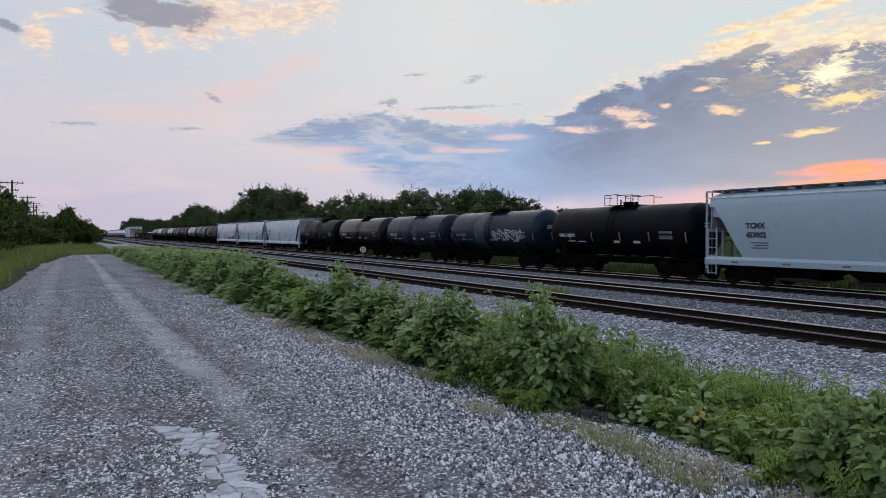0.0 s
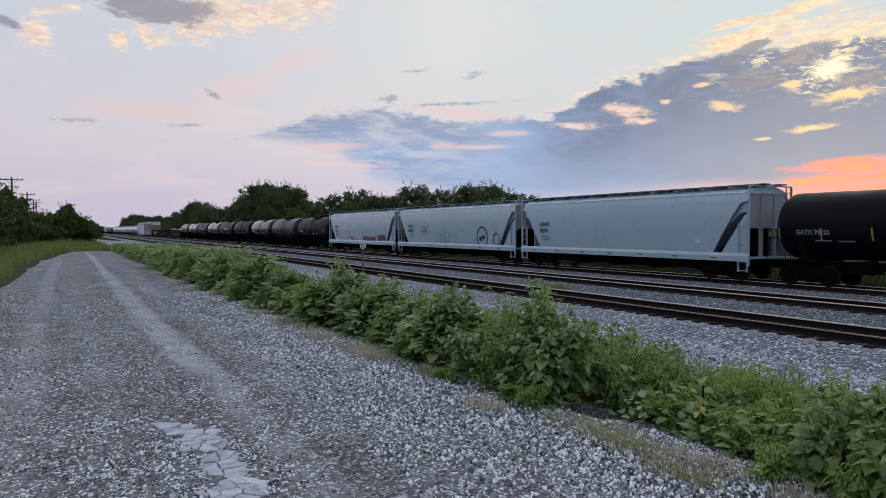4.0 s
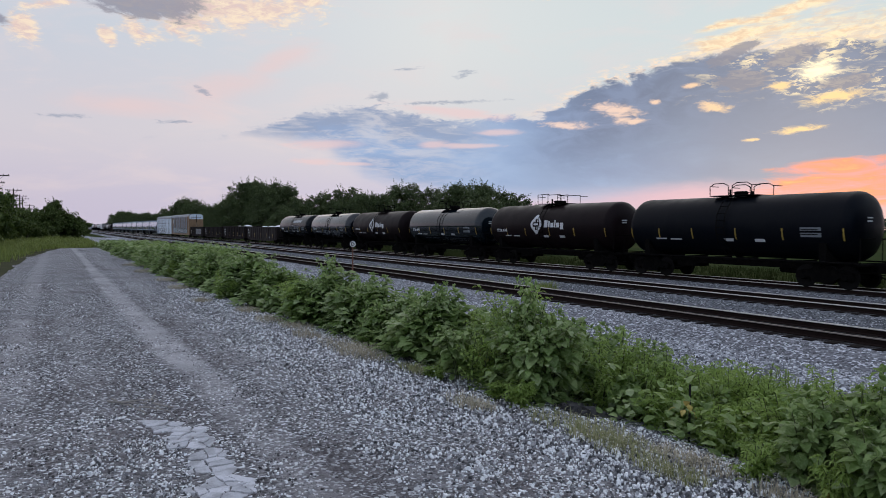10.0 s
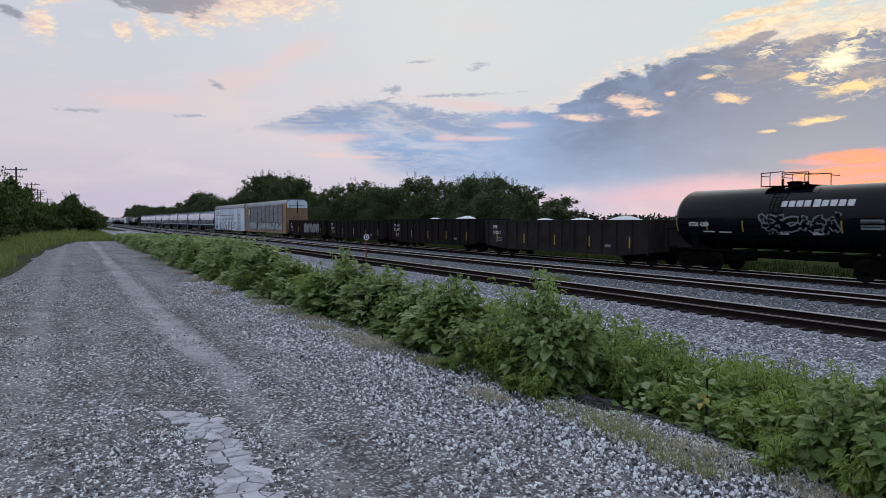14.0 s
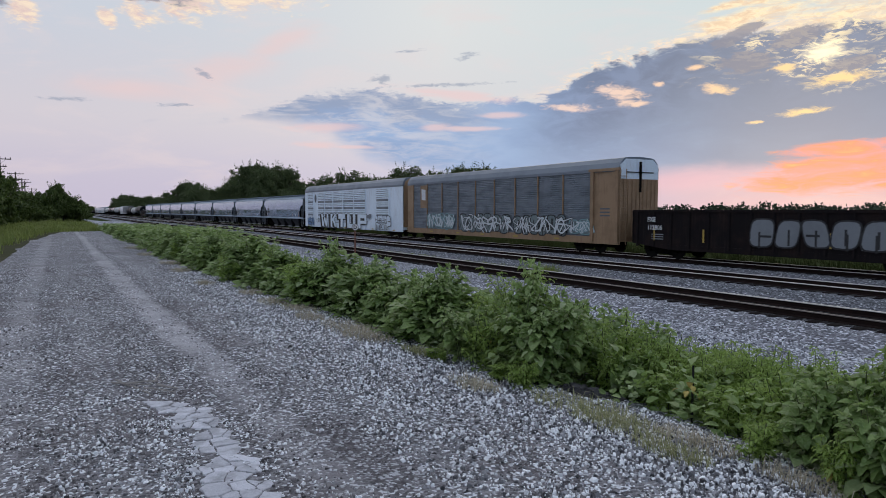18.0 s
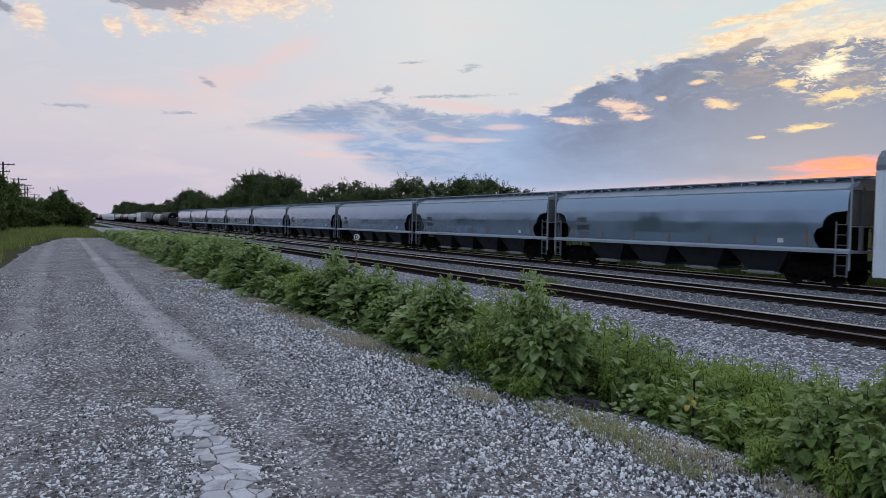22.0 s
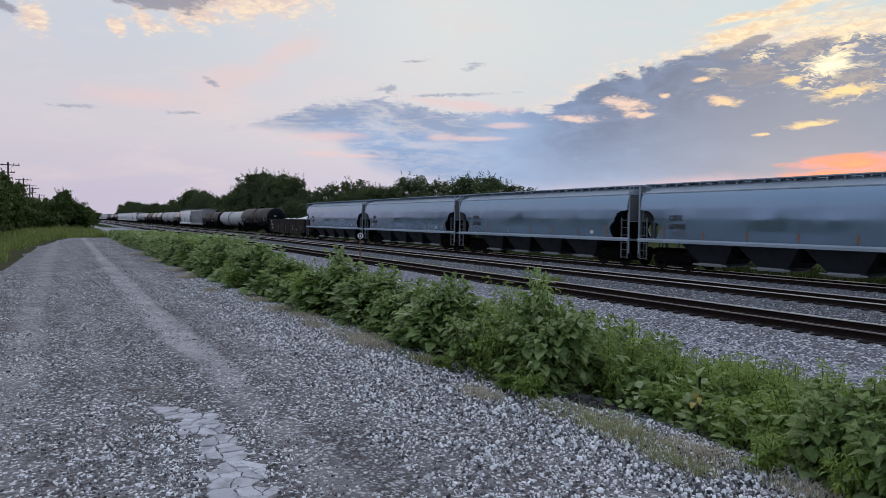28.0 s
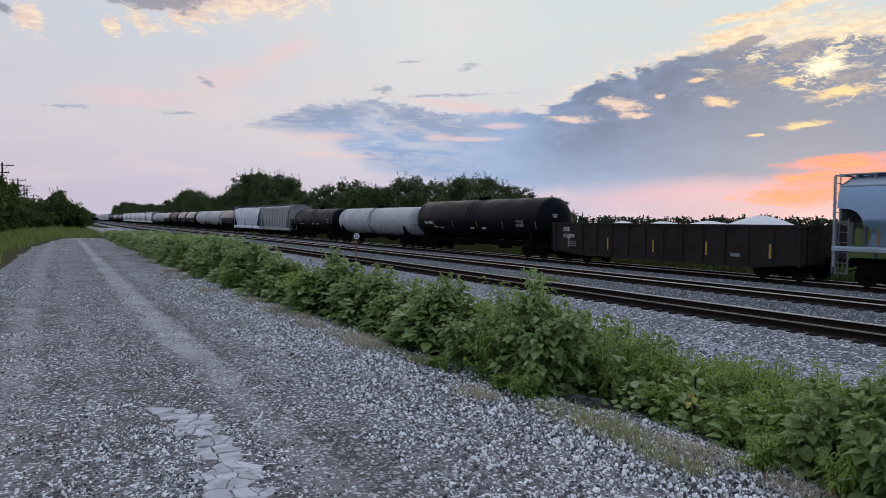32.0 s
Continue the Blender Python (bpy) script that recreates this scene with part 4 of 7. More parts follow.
def tank_car(s0, s1, paint, label, r=1.48, zc=2.62, patch_at=None, platform=True, hoops=False, text="", text_ink=None, near=True, strips=YELLOW, head_paint=None, band=None, panel=True):
    half = (s1 - s0) / 2
    car = car_thing("tank_car", label, s0, s1)
    L = half - 0.62

    def shell(b):
        prof = [(-L, 0.02), (-L + 0.03, 0.45 * r), (-L + 0.12, 0.72 * r), (-L + 0.26, 0.9 * r), (-L + 0.45, 0.985 * r), (-L + 0.6, r)]
        prof += [(-L / 3, r), (0, r)]
        b.lathe(prof + [(-a, q) for a, q in reversed(prof[:-1])], "y", (0, 0, zc), 40)
    part("tank_shell", kept("tank_shell_%.2f_%.2f" % (L, r), paint, shell), car)
    place = lambda y, z, e=0.012: (-math.sqrt(max((r + e) ** 2 - (z - zc) ** 2, 0.01)), y, z)

    def sill(b):
        b.box(-0.35, 0.35, -half + 0.5, half - 0.5, 0.72, 1.05)
        for s in (-1, 1):
            b.box(-1.35, 1.35, s * (half - 0.75) - 0.35, s * (half - 0.75) + 0.35, 0.98, 1.06)
    part("centre_sill", kept("tank_sill_%.2f" % half, STEEL, sill), car)

    def saddle(b):
        b.prism([(-1.25, 1.0), (1.25, 1.0), (1.3, 1.95), (0.75, 1.4), (-0.75, 1.4), (-1.3, 1.95)], -0.16, 0.16)
    for s in (-1, 1):
        part("saddle", kept("saddle", STEEL, saddle), car, at=pose(0, s * (half - 2.0), 0))
        truck(car, s * (half - 2.05))
    couplers(car, half)

    def manway(b):
        b.lathe([(0, 0.32), (0.22, 0.32), (0.24, 0.36), (0.28, 0.36), (0.32, 0.25)], "z", (0, 0, zc + r - 0.08), 16)
        b.rod((-0.1, 0.55, zc + r), (-0.1, 0.55, zc + r + 0.36), 0.05, 8)
        b.rod((0.1, -0.5, zc + r), (0.1, -0.5, zc + r + 0.22), 0.09, 8)
    part("manway", kept("manway_%.2f" % r, STEEL, manway), car)
    if near:
        def walkway(b):
            for s in (-1, 1):
                b.box(s * 1.42 - 0.13, s * 1.42 + 0.13, -half + 0.55, half - 0.55, 1.08, 1.13)
                for k in range(9):
                    y = (-half + 0.8) + k * (2 * half - 1.6) / 8
                    b.box(min(0, s * 1.4), max(0, s * 1.4), y - 0.03, y + 0.03, 1.0, 1.08)
        part("running_board", kept("tank_walk_%.2f" % half, STEEL, walkway), car)

        def ladder(b):
            for s in (-0.22, 0.22):
                pts = [place(s, z, 0.14) for z in (1.1, 1.8, 2.5, 3.2, 3.8)] + [(-0.6, s, zc + r + 0.05)]
                b.pipe(pts, 0.022, 5)
            for k in range(8):
                z = 1.2 + k * 0.34
                b.rod(place(-0.22, z, 0.14), place(0.22, z, 0.14), 0.016, 5)
        part("ladder", kept("tank_ladder_%.2f" % r, STEEL, ladder), car)

        def end_rail(b):
            for s in (1,):
                for x in (-1.4, 1.4):
                    b.pipe([(x, s * (half - 0.5), 1.1), (x, s * (half - 0.42), 1.1), (x, s * (half - 0.42), 2.1), (x * 0.2, s * (half - 0.42), 2.1)], 0.02, 5)
                b.rod((-1.4, s * (half - 0.42), 0.7), (1.4, s * (half - 0.42), 0.7), 0.02, 5)
        for turn in (0, 180):
            part("end_handrail", kept("tank_endrail_%.2f" % half, STEEL, end_rail), car, at=pose(0, 0, 0, 0, 0, turn))

        part("bottom_outlet", kept("tank_bottom_%.2f" % r, STEEL, lambda b: b.rod((0, 0, zc - r - 0.35), (0, 0, zc - r + 0.1), 0.16, 10)), car)
        part("brake_box", kept("tank_brake_box", STEEL, lambda b: b.box(-0.5, 0.5, 2.2, 3.4, 0.55, 0.8)), car)
        part("brake_cylinder", kept("tank_brake_cylinder", STEEL, lambda b: b.rod((0, -3.4, 0.7), (0, -2.2, 0.7), 0.22, 10)), car)
        if platform:
            top = zc + r

            def deck(b):
                b.box(-0.85, 0.85, -1.15, -0.45, top + 0.0, top + 0.04)
                b.box(-0.85, 0.85, 0.45, 1.15, top + 0.0, top + 0.04)
                b.box(-0.85, -0.4, -0.45, 0.45, top - 0.02, top + 0.03)
                b.box(0.4, 0.85, -0.45, 0.45, top - 0.02, top + 0.03)
            part("top_platform", kept("deck_%.2f" % top, STEEL, deck), car)

            def rails(b):
                for x in (-0.85,):
                    if hoops:
                        for y0, y1 in ((-1.15, -0.1), (0.1, 1.15)):
                            b.pipe([(x, y0, top), (x, y0, top + 0.48), (x, y0 + 0.25, top + 0.62), (x, y1 - 0.25, top + 0.62), (x, y1, top + 0.48), (x, y1, top)], 0.022, 5)
                    else:
                        b.pipe([(x, -1.15, top), (x, -1.15, top + 0.58), (x, 0.1, top + 0.60), (x, 0.1, top)], 0.022, 5)
                        b.pipe([(x, -0.1, top + 0.56), (x, 0.05, top + 0.66), (x, 1.15, top + 0.64), (x, 1.15, top)], 0.022, 5)
                        b.rod((x, 0.7, top), (x, 0.7, top + 0.64), 0.018, 5)
                for y in (-1.15, 1.15):
                    b.rod((-0.85, y, top + 0.5), (-0.2, y, top + 0.5), 0.02, 5)
            part("platform_railing", kept("rails_%.2f_%d" % (top, hoops), STEEL, rails), car)
            part("platform_railing", kept("rails_%.2f_%d" % (top, hoops), STEEL, rails), car, at=pose(1.7, 0, 0))
        for k in (-0.93, -0.5, -0.12, 0.28, 0.62, 0.93):
            y = k * L
            o = [place(y - 0.03, 2.0 + 0.13 * i) for i in range(5)] + [place(y + 0.03, 2.0 + 0.13 * i) for i in range(4, -1, -1)]
            part("reflector_strip", MB().add(o, [(i, i + 1, 8 - i, 9 - i) for i in range(4)]).mesh("strip", strips), car)
        if panel:
            o = [rect(-L * 0.78, 2.15, 0.9, 0.42)]
            patch("data_panel", car, o, place, PATCH)
            patch("data_panel_bars", car, [rect(-L * 0.76, 2.45 - 0.1 * i, 0.75, 0.035) for i in range(3)], lambda y, z: place(y, z, 0.02), STEEL)
        patch("small_lettering_bars", car, [rect(L * 0.55 - 0.95 * i, 1.95 - 0.02 * i, 0.7, 0.06) for i in range(2)] + [rect(-0.6 - 1.6 * i, 1.9, 0.5, 0.14) for i in range(2)], place, LETTER_W if text_ink is None else PATCH)
        if text:
            marks("car_mark", car, text, 0.27, L * 0.80, 2.25, lambda y, z: place(y, z, 0.018), text_ink or LETTER_W, 0.012)
        for k in (0, 1):
            b = MB()
            b.add([(-0.55 + 0.0, -L - 0.02, 3.0 - 0.14 * k), (-0.15, -L - 0.02, 3.0 - 0.14 * k), (-0.15, -L - 0.02, 2.94 - 0.14 * k), (-0.55, -L - 0.02, 2.94 - 0.14 * k)], [(0, 1, 2, 3)])
            part("end_lettering_bar", b.mesh("bar", LETTER_W), car)
    if patch_at:
        y0, y1, paint2 = patch_at

        def wrap(b):
            n = 24
            vs = [((r + 0.006) * math.cos(a), y, zc + (r + 0.006) * math.sin(a)) for y in (y0, y1) for a in [math.pi * (0.42 + 0.98 * i / n) for i in range(n + 1)]]
            b.add(vs, [(i, i + 1, n + 2 + i, n + 1 + i) for i in range(n)], True)
        part("paint_patch", kept("wrap_%.2f_%.2f" % (y0, y1), paint2, wrap), car, "paler repainted band")
    CARS.append(car)
    return car, place, L


def hopper_section(kind):
    """Half width against height, from sill to roof."""
    if kind == "grey":
        return [(1.43, 1.60), (1.60, 1.60), (1.62, 1.585), (2.1, 1.61), (2.7, 1.625), (3.3, 1.61), (3.8, 1.56), (4.08, 1.46)], 4.54
    return [(0.95, 1.60), (1.22, 1.60), (1.24, 1.55), (2.0, 1.59), (2.7, 1.61), (3.4, 1.60), (3.9, 1.55), (4.18, 1.44)], 4.52


def hopper_car(s0, s1, paint, label, kind="grey", text="", ribs=False, near=True, opening="lobe"):
    half = (s1 - s0) / 2
    car = car_thing("covered_hopper_car", label, s0, s1)
    L = half - 0.5
    sec, ridge = hopper_section(kind)
    z_sill = sec[1][0]

    def width(z):
        for (za, wa), (zb, wb) in zip(sec, sec[1:]):
            if z <= zb:
                return wa + (wb - wa) * (z - za) / max(zb - za, 1e-6)
        return sec[-1][1]
    place = lambda y, z, e=0.012: (-width(z) - e, y, z)
    if opening == "lobe":
        cut = [(z_sill + 0.02, 1.15), (1.95, 1.35), (2.2, 1.38), (2.42, 1.25), (2.52, 1.02), (2.75, 0.98), (2.98, 0.82), (3.12, 0.55), (3.18, 0.30)]
    else:
        cut = [(z_sill + 0.02, 1.95), (2.2, 1.35), (3.1, 0.78), (3.72, 0.34), (3.78, 0.20)]

    def sides(b):
        for sgn in (-1, 1):
            zs = sorted({z for z, _ in cut} | {z for z, _ in sec if z > z_sill})
            lo = [z for z in zs if z >= cut[0][0]]

            def indent(z):
                if z >= cut[-1][0]:
                    return 0.0
                for (za, ya), (zb, yb) in zip(cut, cut[1:]):
                    if z <= zb:
                        return ya + (yb - ya) * (z - za) / (zb - za)
                return 0.0
            rows = []
            for z in lo:
                rows.append((z, indent(z)))
                if abs(z - cut[-1][0]) < 1e-6:
                    rows.append((z + 0.001, 0.0))
            ys = lambda i: [-(L - i), (L - i)]
            vs = []
            for z, i in rows:
                a, c = ys(i)
                w = width(min(z, sec[-1][0])) * sgn
                vs += [(w, a, z), (w, c, z), (w - 0.05 * sgn, c, z), (w - 0.05 * sgn, a, z)]
            fs = []
            for k in range(len(rows) - 1):
                o, q = 4 * k, 4 * k + 4
                fs += [(o, o + 1, q + 1, q), (o + 2, o + 3, q + 3, q + 2), (o + 1, o + 2, q + 2, q + 1), (o + 3, o, q, q + 3)]
            b.add(vs, fs, True)
    key = "%s_%.2f_%s" % (kind, half, opening)
    sh = part("side_sheet", kept("hopper_sides_" + key, paint, sides), car)

    def sill(b):
        for sgn in (-1, 1):
            x = sgn * 1.58
            if kind == "grey":
                b.prism([(sgn * 1.56, sec[0][0]), (sgn * 1.67, sec[0][0]), (sgn * 1.67, z_sill - 0.05), (sgn * 1.60, z_sill + 0.03), (sgn * 1.56, z_sill + 0.03)], -half + 0.35, half - 0.35)
            else:
                b.prism([(sgn * 1.57, sec[0][0]), (sgn * 1.66, sec[0][0]), (sgn * 1.66, z_sill - 0.02), (sgn * 1.57, z_sill + 0.12)], -half + 0.35, half - 0.35)
            b.box(min(x, x - 0.10 * sgn), max(x, x - 0.10 * sgn), -half + 0.35, half - 0.35, z_sill - 0.03, z_sill)
    # grey cars: the lip's highlight is put into the sill as a paler paint
    part("side_sill", kept("hopper_sill_" + key, ROOFGREY if kind == "grey" else paint, sill), car)

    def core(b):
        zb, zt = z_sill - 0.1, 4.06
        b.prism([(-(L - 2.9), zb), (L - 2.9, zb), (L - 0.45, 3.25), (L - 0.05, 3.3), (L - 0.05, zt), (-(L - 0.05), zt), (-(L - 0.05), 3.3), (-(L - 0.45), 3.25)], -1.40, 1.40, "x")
    # grey cars: the end openings' shade is put into the body's dark colour
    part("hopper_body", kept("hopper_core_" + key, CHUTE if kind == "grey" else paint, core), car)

    def roof(b):
        z0, w0 = sec[-1]
        half_arc = [(w0 + 0.03, z0 - 0.03), (w0 + 0.03, z0 + 0.02), (1.05, z0 + 0.17), (0.55, ridge - 0.03), (0.0, ridge)]
        out = half_arc + [(-x, z) for x, z in reversed(half_arc[:-1])]
        b.prism(out, -L - 0.02, L + 0.02)
    part("roof", kept("hopper_roof_" + key, ROOFGREY if kind == "grey" else paint, roof), car)

    def board(b):
        zt = 4.62
        for x in (-0.62, 0.62):
            b.box(x - 0.28, x + 0.28, -half + 0.15, half - 0.15, zt - 0.05, zt)
            posts = 25 if kind == "grey" else 11
            for k in range(posts):
                y = (-L + 0.3) + k * (2 * L - 0.6) / (posts - 1)
                b.box(x - 0.24, x + 0.24, y - 0.02, y + 0.02, ridge - 0.12, zt - 0.04)
    # white cars: the walk edge's shadow is put into a darker grey
    part("roof_walk", kept("hopper_walk_" + key, ROOFGREY if kind == "grey" else ENDGREY, board), car)

    w = (2 * L - 5.0) / 4

    def chute(b):
        for yc in (0.0,):
            top, low = z_sill - 0.12, 0.48
            o = [(yc - w * 0.48, top), (yc + w * 0.48, top), (yc + w * 0.24, low), (yc - w * 0.24, low)]
            i = [(-1.38, 1.38), (-0.9, 0.9)]
            vs = [(x, y, z) for (y, z), xx in zip(o, (i[0], i[0], i[1], i[1])) for x in xx]
            b.add(vs, [(0, 2, 4, 6), (1, 7, 5, 3), (0, 1, 3, 2), (4, 5, 7, 6), (2, 3, 5, 4), (0, 6, 7, 1)])
            b.box(-1.0, 1.0, yc - w * 0.26, yc + w * 0.26, low - 0.1, low)
    # chutes are coloured dark for the shade under the car
    for k in range(4):
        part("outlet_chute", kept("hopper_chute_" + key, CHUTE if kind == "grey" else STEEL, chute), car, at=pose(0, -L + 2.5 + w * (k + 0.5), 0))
        if near:
            part("outlet_gate", kept("hopper_gate_" + key, GATE if kind == "grey" else CHUTE, lambda b: b.box(-1.04, 1.04, -w * 0.2, w * 0.2, 0.30, 0.46).box(-1.1, -1.0, -w * 0.3, w * 0.3, 0.36, 0.42)), car, at=pose(0, -L + 2.5 + w * (k + 0.5), 0))

    # narrow dark box along the middle of one end
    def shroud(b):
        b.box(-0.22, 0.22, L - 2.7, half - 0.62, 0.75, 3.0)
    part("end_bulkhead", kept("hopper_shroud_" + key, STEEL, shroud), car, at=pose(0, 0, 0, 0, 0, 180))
    part("centre_sill", kept("hopper_centre_%.2f" % half, STEEL, lambda b: b.box(-0.3, 0.3, -half + 0.4, half - 0.4, 0.75, 1.1)), car)
    for s in (-1, 1):
        truck(car, s * (half - 2.25))

        def end(b):
            b.box(-1.5, 1.5, half - 1.6, half - 0.35, z_sill - 0.16, z_sill - 0.06)
            for x in (-1.57, 1.57):
                b.box(x - 0.03, x + 0.03, half - 0.42, half - 0.36, 0.75, 4.55)
            b.box(-1.57, 1.57, half - 0.42, half - 0.36, 2.52, 2.58)
            b.box(-1.57, 1.57, half - 0.42, half - 0.36, 4.49, 4.55)

        def end_sheet(b):
            b.prism([(-1.5, 2.6), (1.5, 2.6), (1.42, 4.16), (0.9, 4.34), (-0.9, 4.34), (-1.42, 4.16)], half - 0.60, half - 0.53)
            for x in (-0.5, 0.5):
                b.box(x - 0.07, x + 0.07, half - 0.60, half - 0.46, z_sill - 0.1, 4.2)

        def side_rungs(b):
            b.box(-1.60, -1.54, half - 0.98, half - 0.93, 0.45, 2.75)
            b.box(-1.60, -1.54, half - 0.50, half - 0.45, 0.45, 2.75)
            for k in range(6):
                b.box(-1.59, -1.555, half - 0.95, half - 0.47, 0.50 + 0.42 * k, 0.535 + 0.42 * k)

        def end_rungs(b):
            for x in (-1.56, -1.12):
                b.box(x - 0.02, x + 0.02, half - 0.35, half - 0.31, 0.5, 4.5)
            for k in range(10):
                b.box(-1.56, -1.12, half - 0.345, half - 0.315, 0.6 + 0.4 * k, 0.632 + 0.4 * k)
        turn = pose(0, 0, 0, 0, 0, 0 if s > 0 else 180)
        pale = ROOFGREY if kind == "grey" else paint
        part("end_frame", kept("hopper_end_" + key, pale, end), car, at=turn)
        part("end_sheet", kept("hopper_end_sheet_" + key, ENDGREY if kind == "grey" else RIBCAR, end_sheet), car, at=turn)
        if near:
            part("end_ladder", kept("hopper_end_rungs_" + key, ENDGREY, end_rungs), car, at=turn)
            for x in (0.0, 3.14):
                part("side_ladder", kept("hopper_side_rungs_" + key, ENDGREY if kind == "grey" else paint, side_rungs), car, at=turn @ pose(x, 0, 0))
    if opening == "tri" and near:
        for sgn in (-1, 1):
            part("corner_gusset", kept("hopper_gusset_%.2f_%d" % (half, sgn), paint, lambda b: b.prism([(-L + 0.02, z_sill), (-L + 0.02, 3.15), (-L + 0.16, 3.15), (-L + 1.5, z_sill)], sgn * 1.50 - 0.02, sgn * 1.50 + 0.02, "x")), car)
    couplers(car, half)
    if near:
        for i in range(10):
            part("roof_hatch", kept("hopper_hatch_%.2f" % ridge, ROOFGREY, lambda b: b.box(-0.3, 0.3, -0.45, 0.45, ridge - 0.03, ridge + 0.09)), car, at=pose(0, -L + 0.9 + i * (2 * L - 1.8) / 9, 0))
        for k in range(7):
            y = -L * 0.82 + k * L * 1.64 / 6
            h = 0.62 if k in (0, 6) else 0.36
            if kind == "white":
                patch("reflector_strip", car, [rect(y, 1.05, 0.36, 0.08)], lambda a, c: (-1.664, a, c), ORANGE)
                continue
            part("reflector_strip", MB().add([place(y - 0.05, 1.7, 0.008), place(y + 0.05, 1.7, 0.008), place(y + 0.05, 1.7 + h, 0.008), place(y - 0.05, 1.7 + h, 0.008)], [(0, 3, 2, 1)]).mesh("strip", ORANGE), car)
        if text:
            marks("car_mark", car, text, 0.36 if kind == "grey" else 0.34, L * 0.78, 2.62 if kind == "grey" else 2.7, place, LETTER_B, 0.02)
            patch("small_lettering_bars", car, [rect(L * 0.66, 2.0 - 0.12 * i, 0.9 - 0.2 * (i % 2), 0.05) for i in range(3)], place, SHADEGREY)
        patch("placard", car, [rect(-L * 0.7, 1.8, 0.28, 0.2)], place, LETTER_W)
    if ribs:
        for k in range(17):
            for x in (-1.69, 1.60):
                part("side_post", kept("hopper_post", paint, lambda b: b.box(0.0, 0.09, -0.06, 0.06, 1.22, 4.15)), car, at=pose(x, -L + 0.4 + k * (2 * L - 0.8) / 16, 0))
    CARS.append(car)
    return car, place, L


def gondola_car(s0, s1, paint, label, load=0, text="", near=True, top=2.5):
    half = (s1 - s0) / 2
    car = car_thing("gondola_car", label, s0, s1)
    L = half - 0.55
    place = lambda y, z, e=0.075: (-1.50 - e, y, z)
    for sgn, nm in ((-1, "side_wall"), (1, "side_wall")):
        def wall(b):
            x = 1.45 * sgn
            b.box(min(x, x + 0.05 * sgn), max(x, x + 0.05 * sgn), -L, L, 0.75, top)
            b.box(x - 0.06, x + 0.12 if sgn > 0 else x + 0.06, -L, L, top - 0.05, top + 0.07) if sgn > 0 else b.box(x - 0.12, x + 0.06, -L, L, top - 0.05, top + 0.07)
            b.prism([(-L, 0.75), (L, 0.75), (L - 2.6, 0.48), (-L + 2.6, 0.48)], min(x, x + 0.07 * sgn), max(x, x + 0.07 * sgn), "x")
        part(nm, kept("gon_wall_%.2f_%d_%.2f" % (half, sgn, top), paint, wall), car)
    for sgn in (-1, 1):
        part("end_wall", kept("gon_end_%.2f_%d_%.2f" % (half, sgn, top), paint, lambda b: b.box(-1.5, 1.5, sgn * L - 0.06, sgn * L + 0.06, 0.75, top + 0.05)), car)
        truck(car, sgn * (half - 2.2))
    part("floor", kept("gon_floor_%.2f" % half, STEEL, lambda b: b.box(-1.45, 1.45, -L, L, 0.95, 1.05)), car)
    part("centre_sill", kept("hopper_centre_%.2f" % half, STEEL, lambda b: b.box(-0.3, 0.3, -half + 0.4, half - 0.4, 0.75, 1.1)), car)
    k = 14

    def rib(b):
        b.prism([(-0.07, 0.0), (0.07, 0.0), (0.045, 0.075), (-0.045, 0.075)], 0.6, top, "z")
    for i in range(k):
        y = -L + 0.35 + i * (2 * L - 0.7) / (k - 1)
        part("side_post", kept("gon_rib_%.2f" % top, paint, rib), car, at=pose(-1.50, y, 0, 0, 0, 90))
    couplers(car, half)
    for i in range(load):
        rnd = random.Random(i + int(s0))
        yc = -L + 2.4 + (2 * L - 5.0) * (i + 0.3) / max(load, 1)
        w, h = rnd.uniform(1.6, 2.6), ((0.5 if s0 > 400 else 0.3) if i == 0 else rnd.uniform(0.12, 0.25))

        def heap(b):
            n, m = 9, 18
            vs = []
            for a in range(n + 1):
                for c in range(m):
                    f = a / n
                    ang = 2 * math.pi * c / m
                    q = 1 + 0.18 * noise.noise((math.cos(ang) * 1.5, math.sin(ang) * 1.5, i + s0))
                    z = top - 0.35 + (0.35 + h) * (1 - f ** 1.6) + 0.05 * noise.noise((f * 4, ang, s0))
                    vs.append((1.42 * f * math.cos(ang) * min(q, 1.0), yc + w * f * math.sin(ang) * q, z))
            b.add(vs, [(a * m + c, a * m + (c + 1) % m, (a + 1) * m + (c + 1) % m, (a + 1) * m + c) for a in range(n) for c in range(m)], True)
        b = MB()
        heap(b)
        part("white_load_heap", b.mesh("heap", LOAD), car, "heaped white granular load")
    if near:
        for i in range(5):
            y = -L * 0.8 + i * L * 1.6 / 4
            part("reflector_strip", MB().add([place(y - 0.05, 0.95), place(y + 0.05, 0.95), place(y + 0.05, 1.6), place(y - 0.05, 1.6)], [(0, 3, 2, 1)]).mesh("strip", YELLOW), car)
        if text:
            marks("car_mark", car, text, 0.34, L * 0.86, 1.95, lambda y, z: place(y, z, 0.085), LETTER_W, 0.008)
        patch("small_lettering_bars", car, [rect(-L * 0.62, 0.95, 0.5, 0.16)] + [rect(L * 0.72, 1.25 - 0.12 * i, 0.8, 0.05) for i in range(3)], place, PATCH)
    CARS.append(car)
    return car, place, L


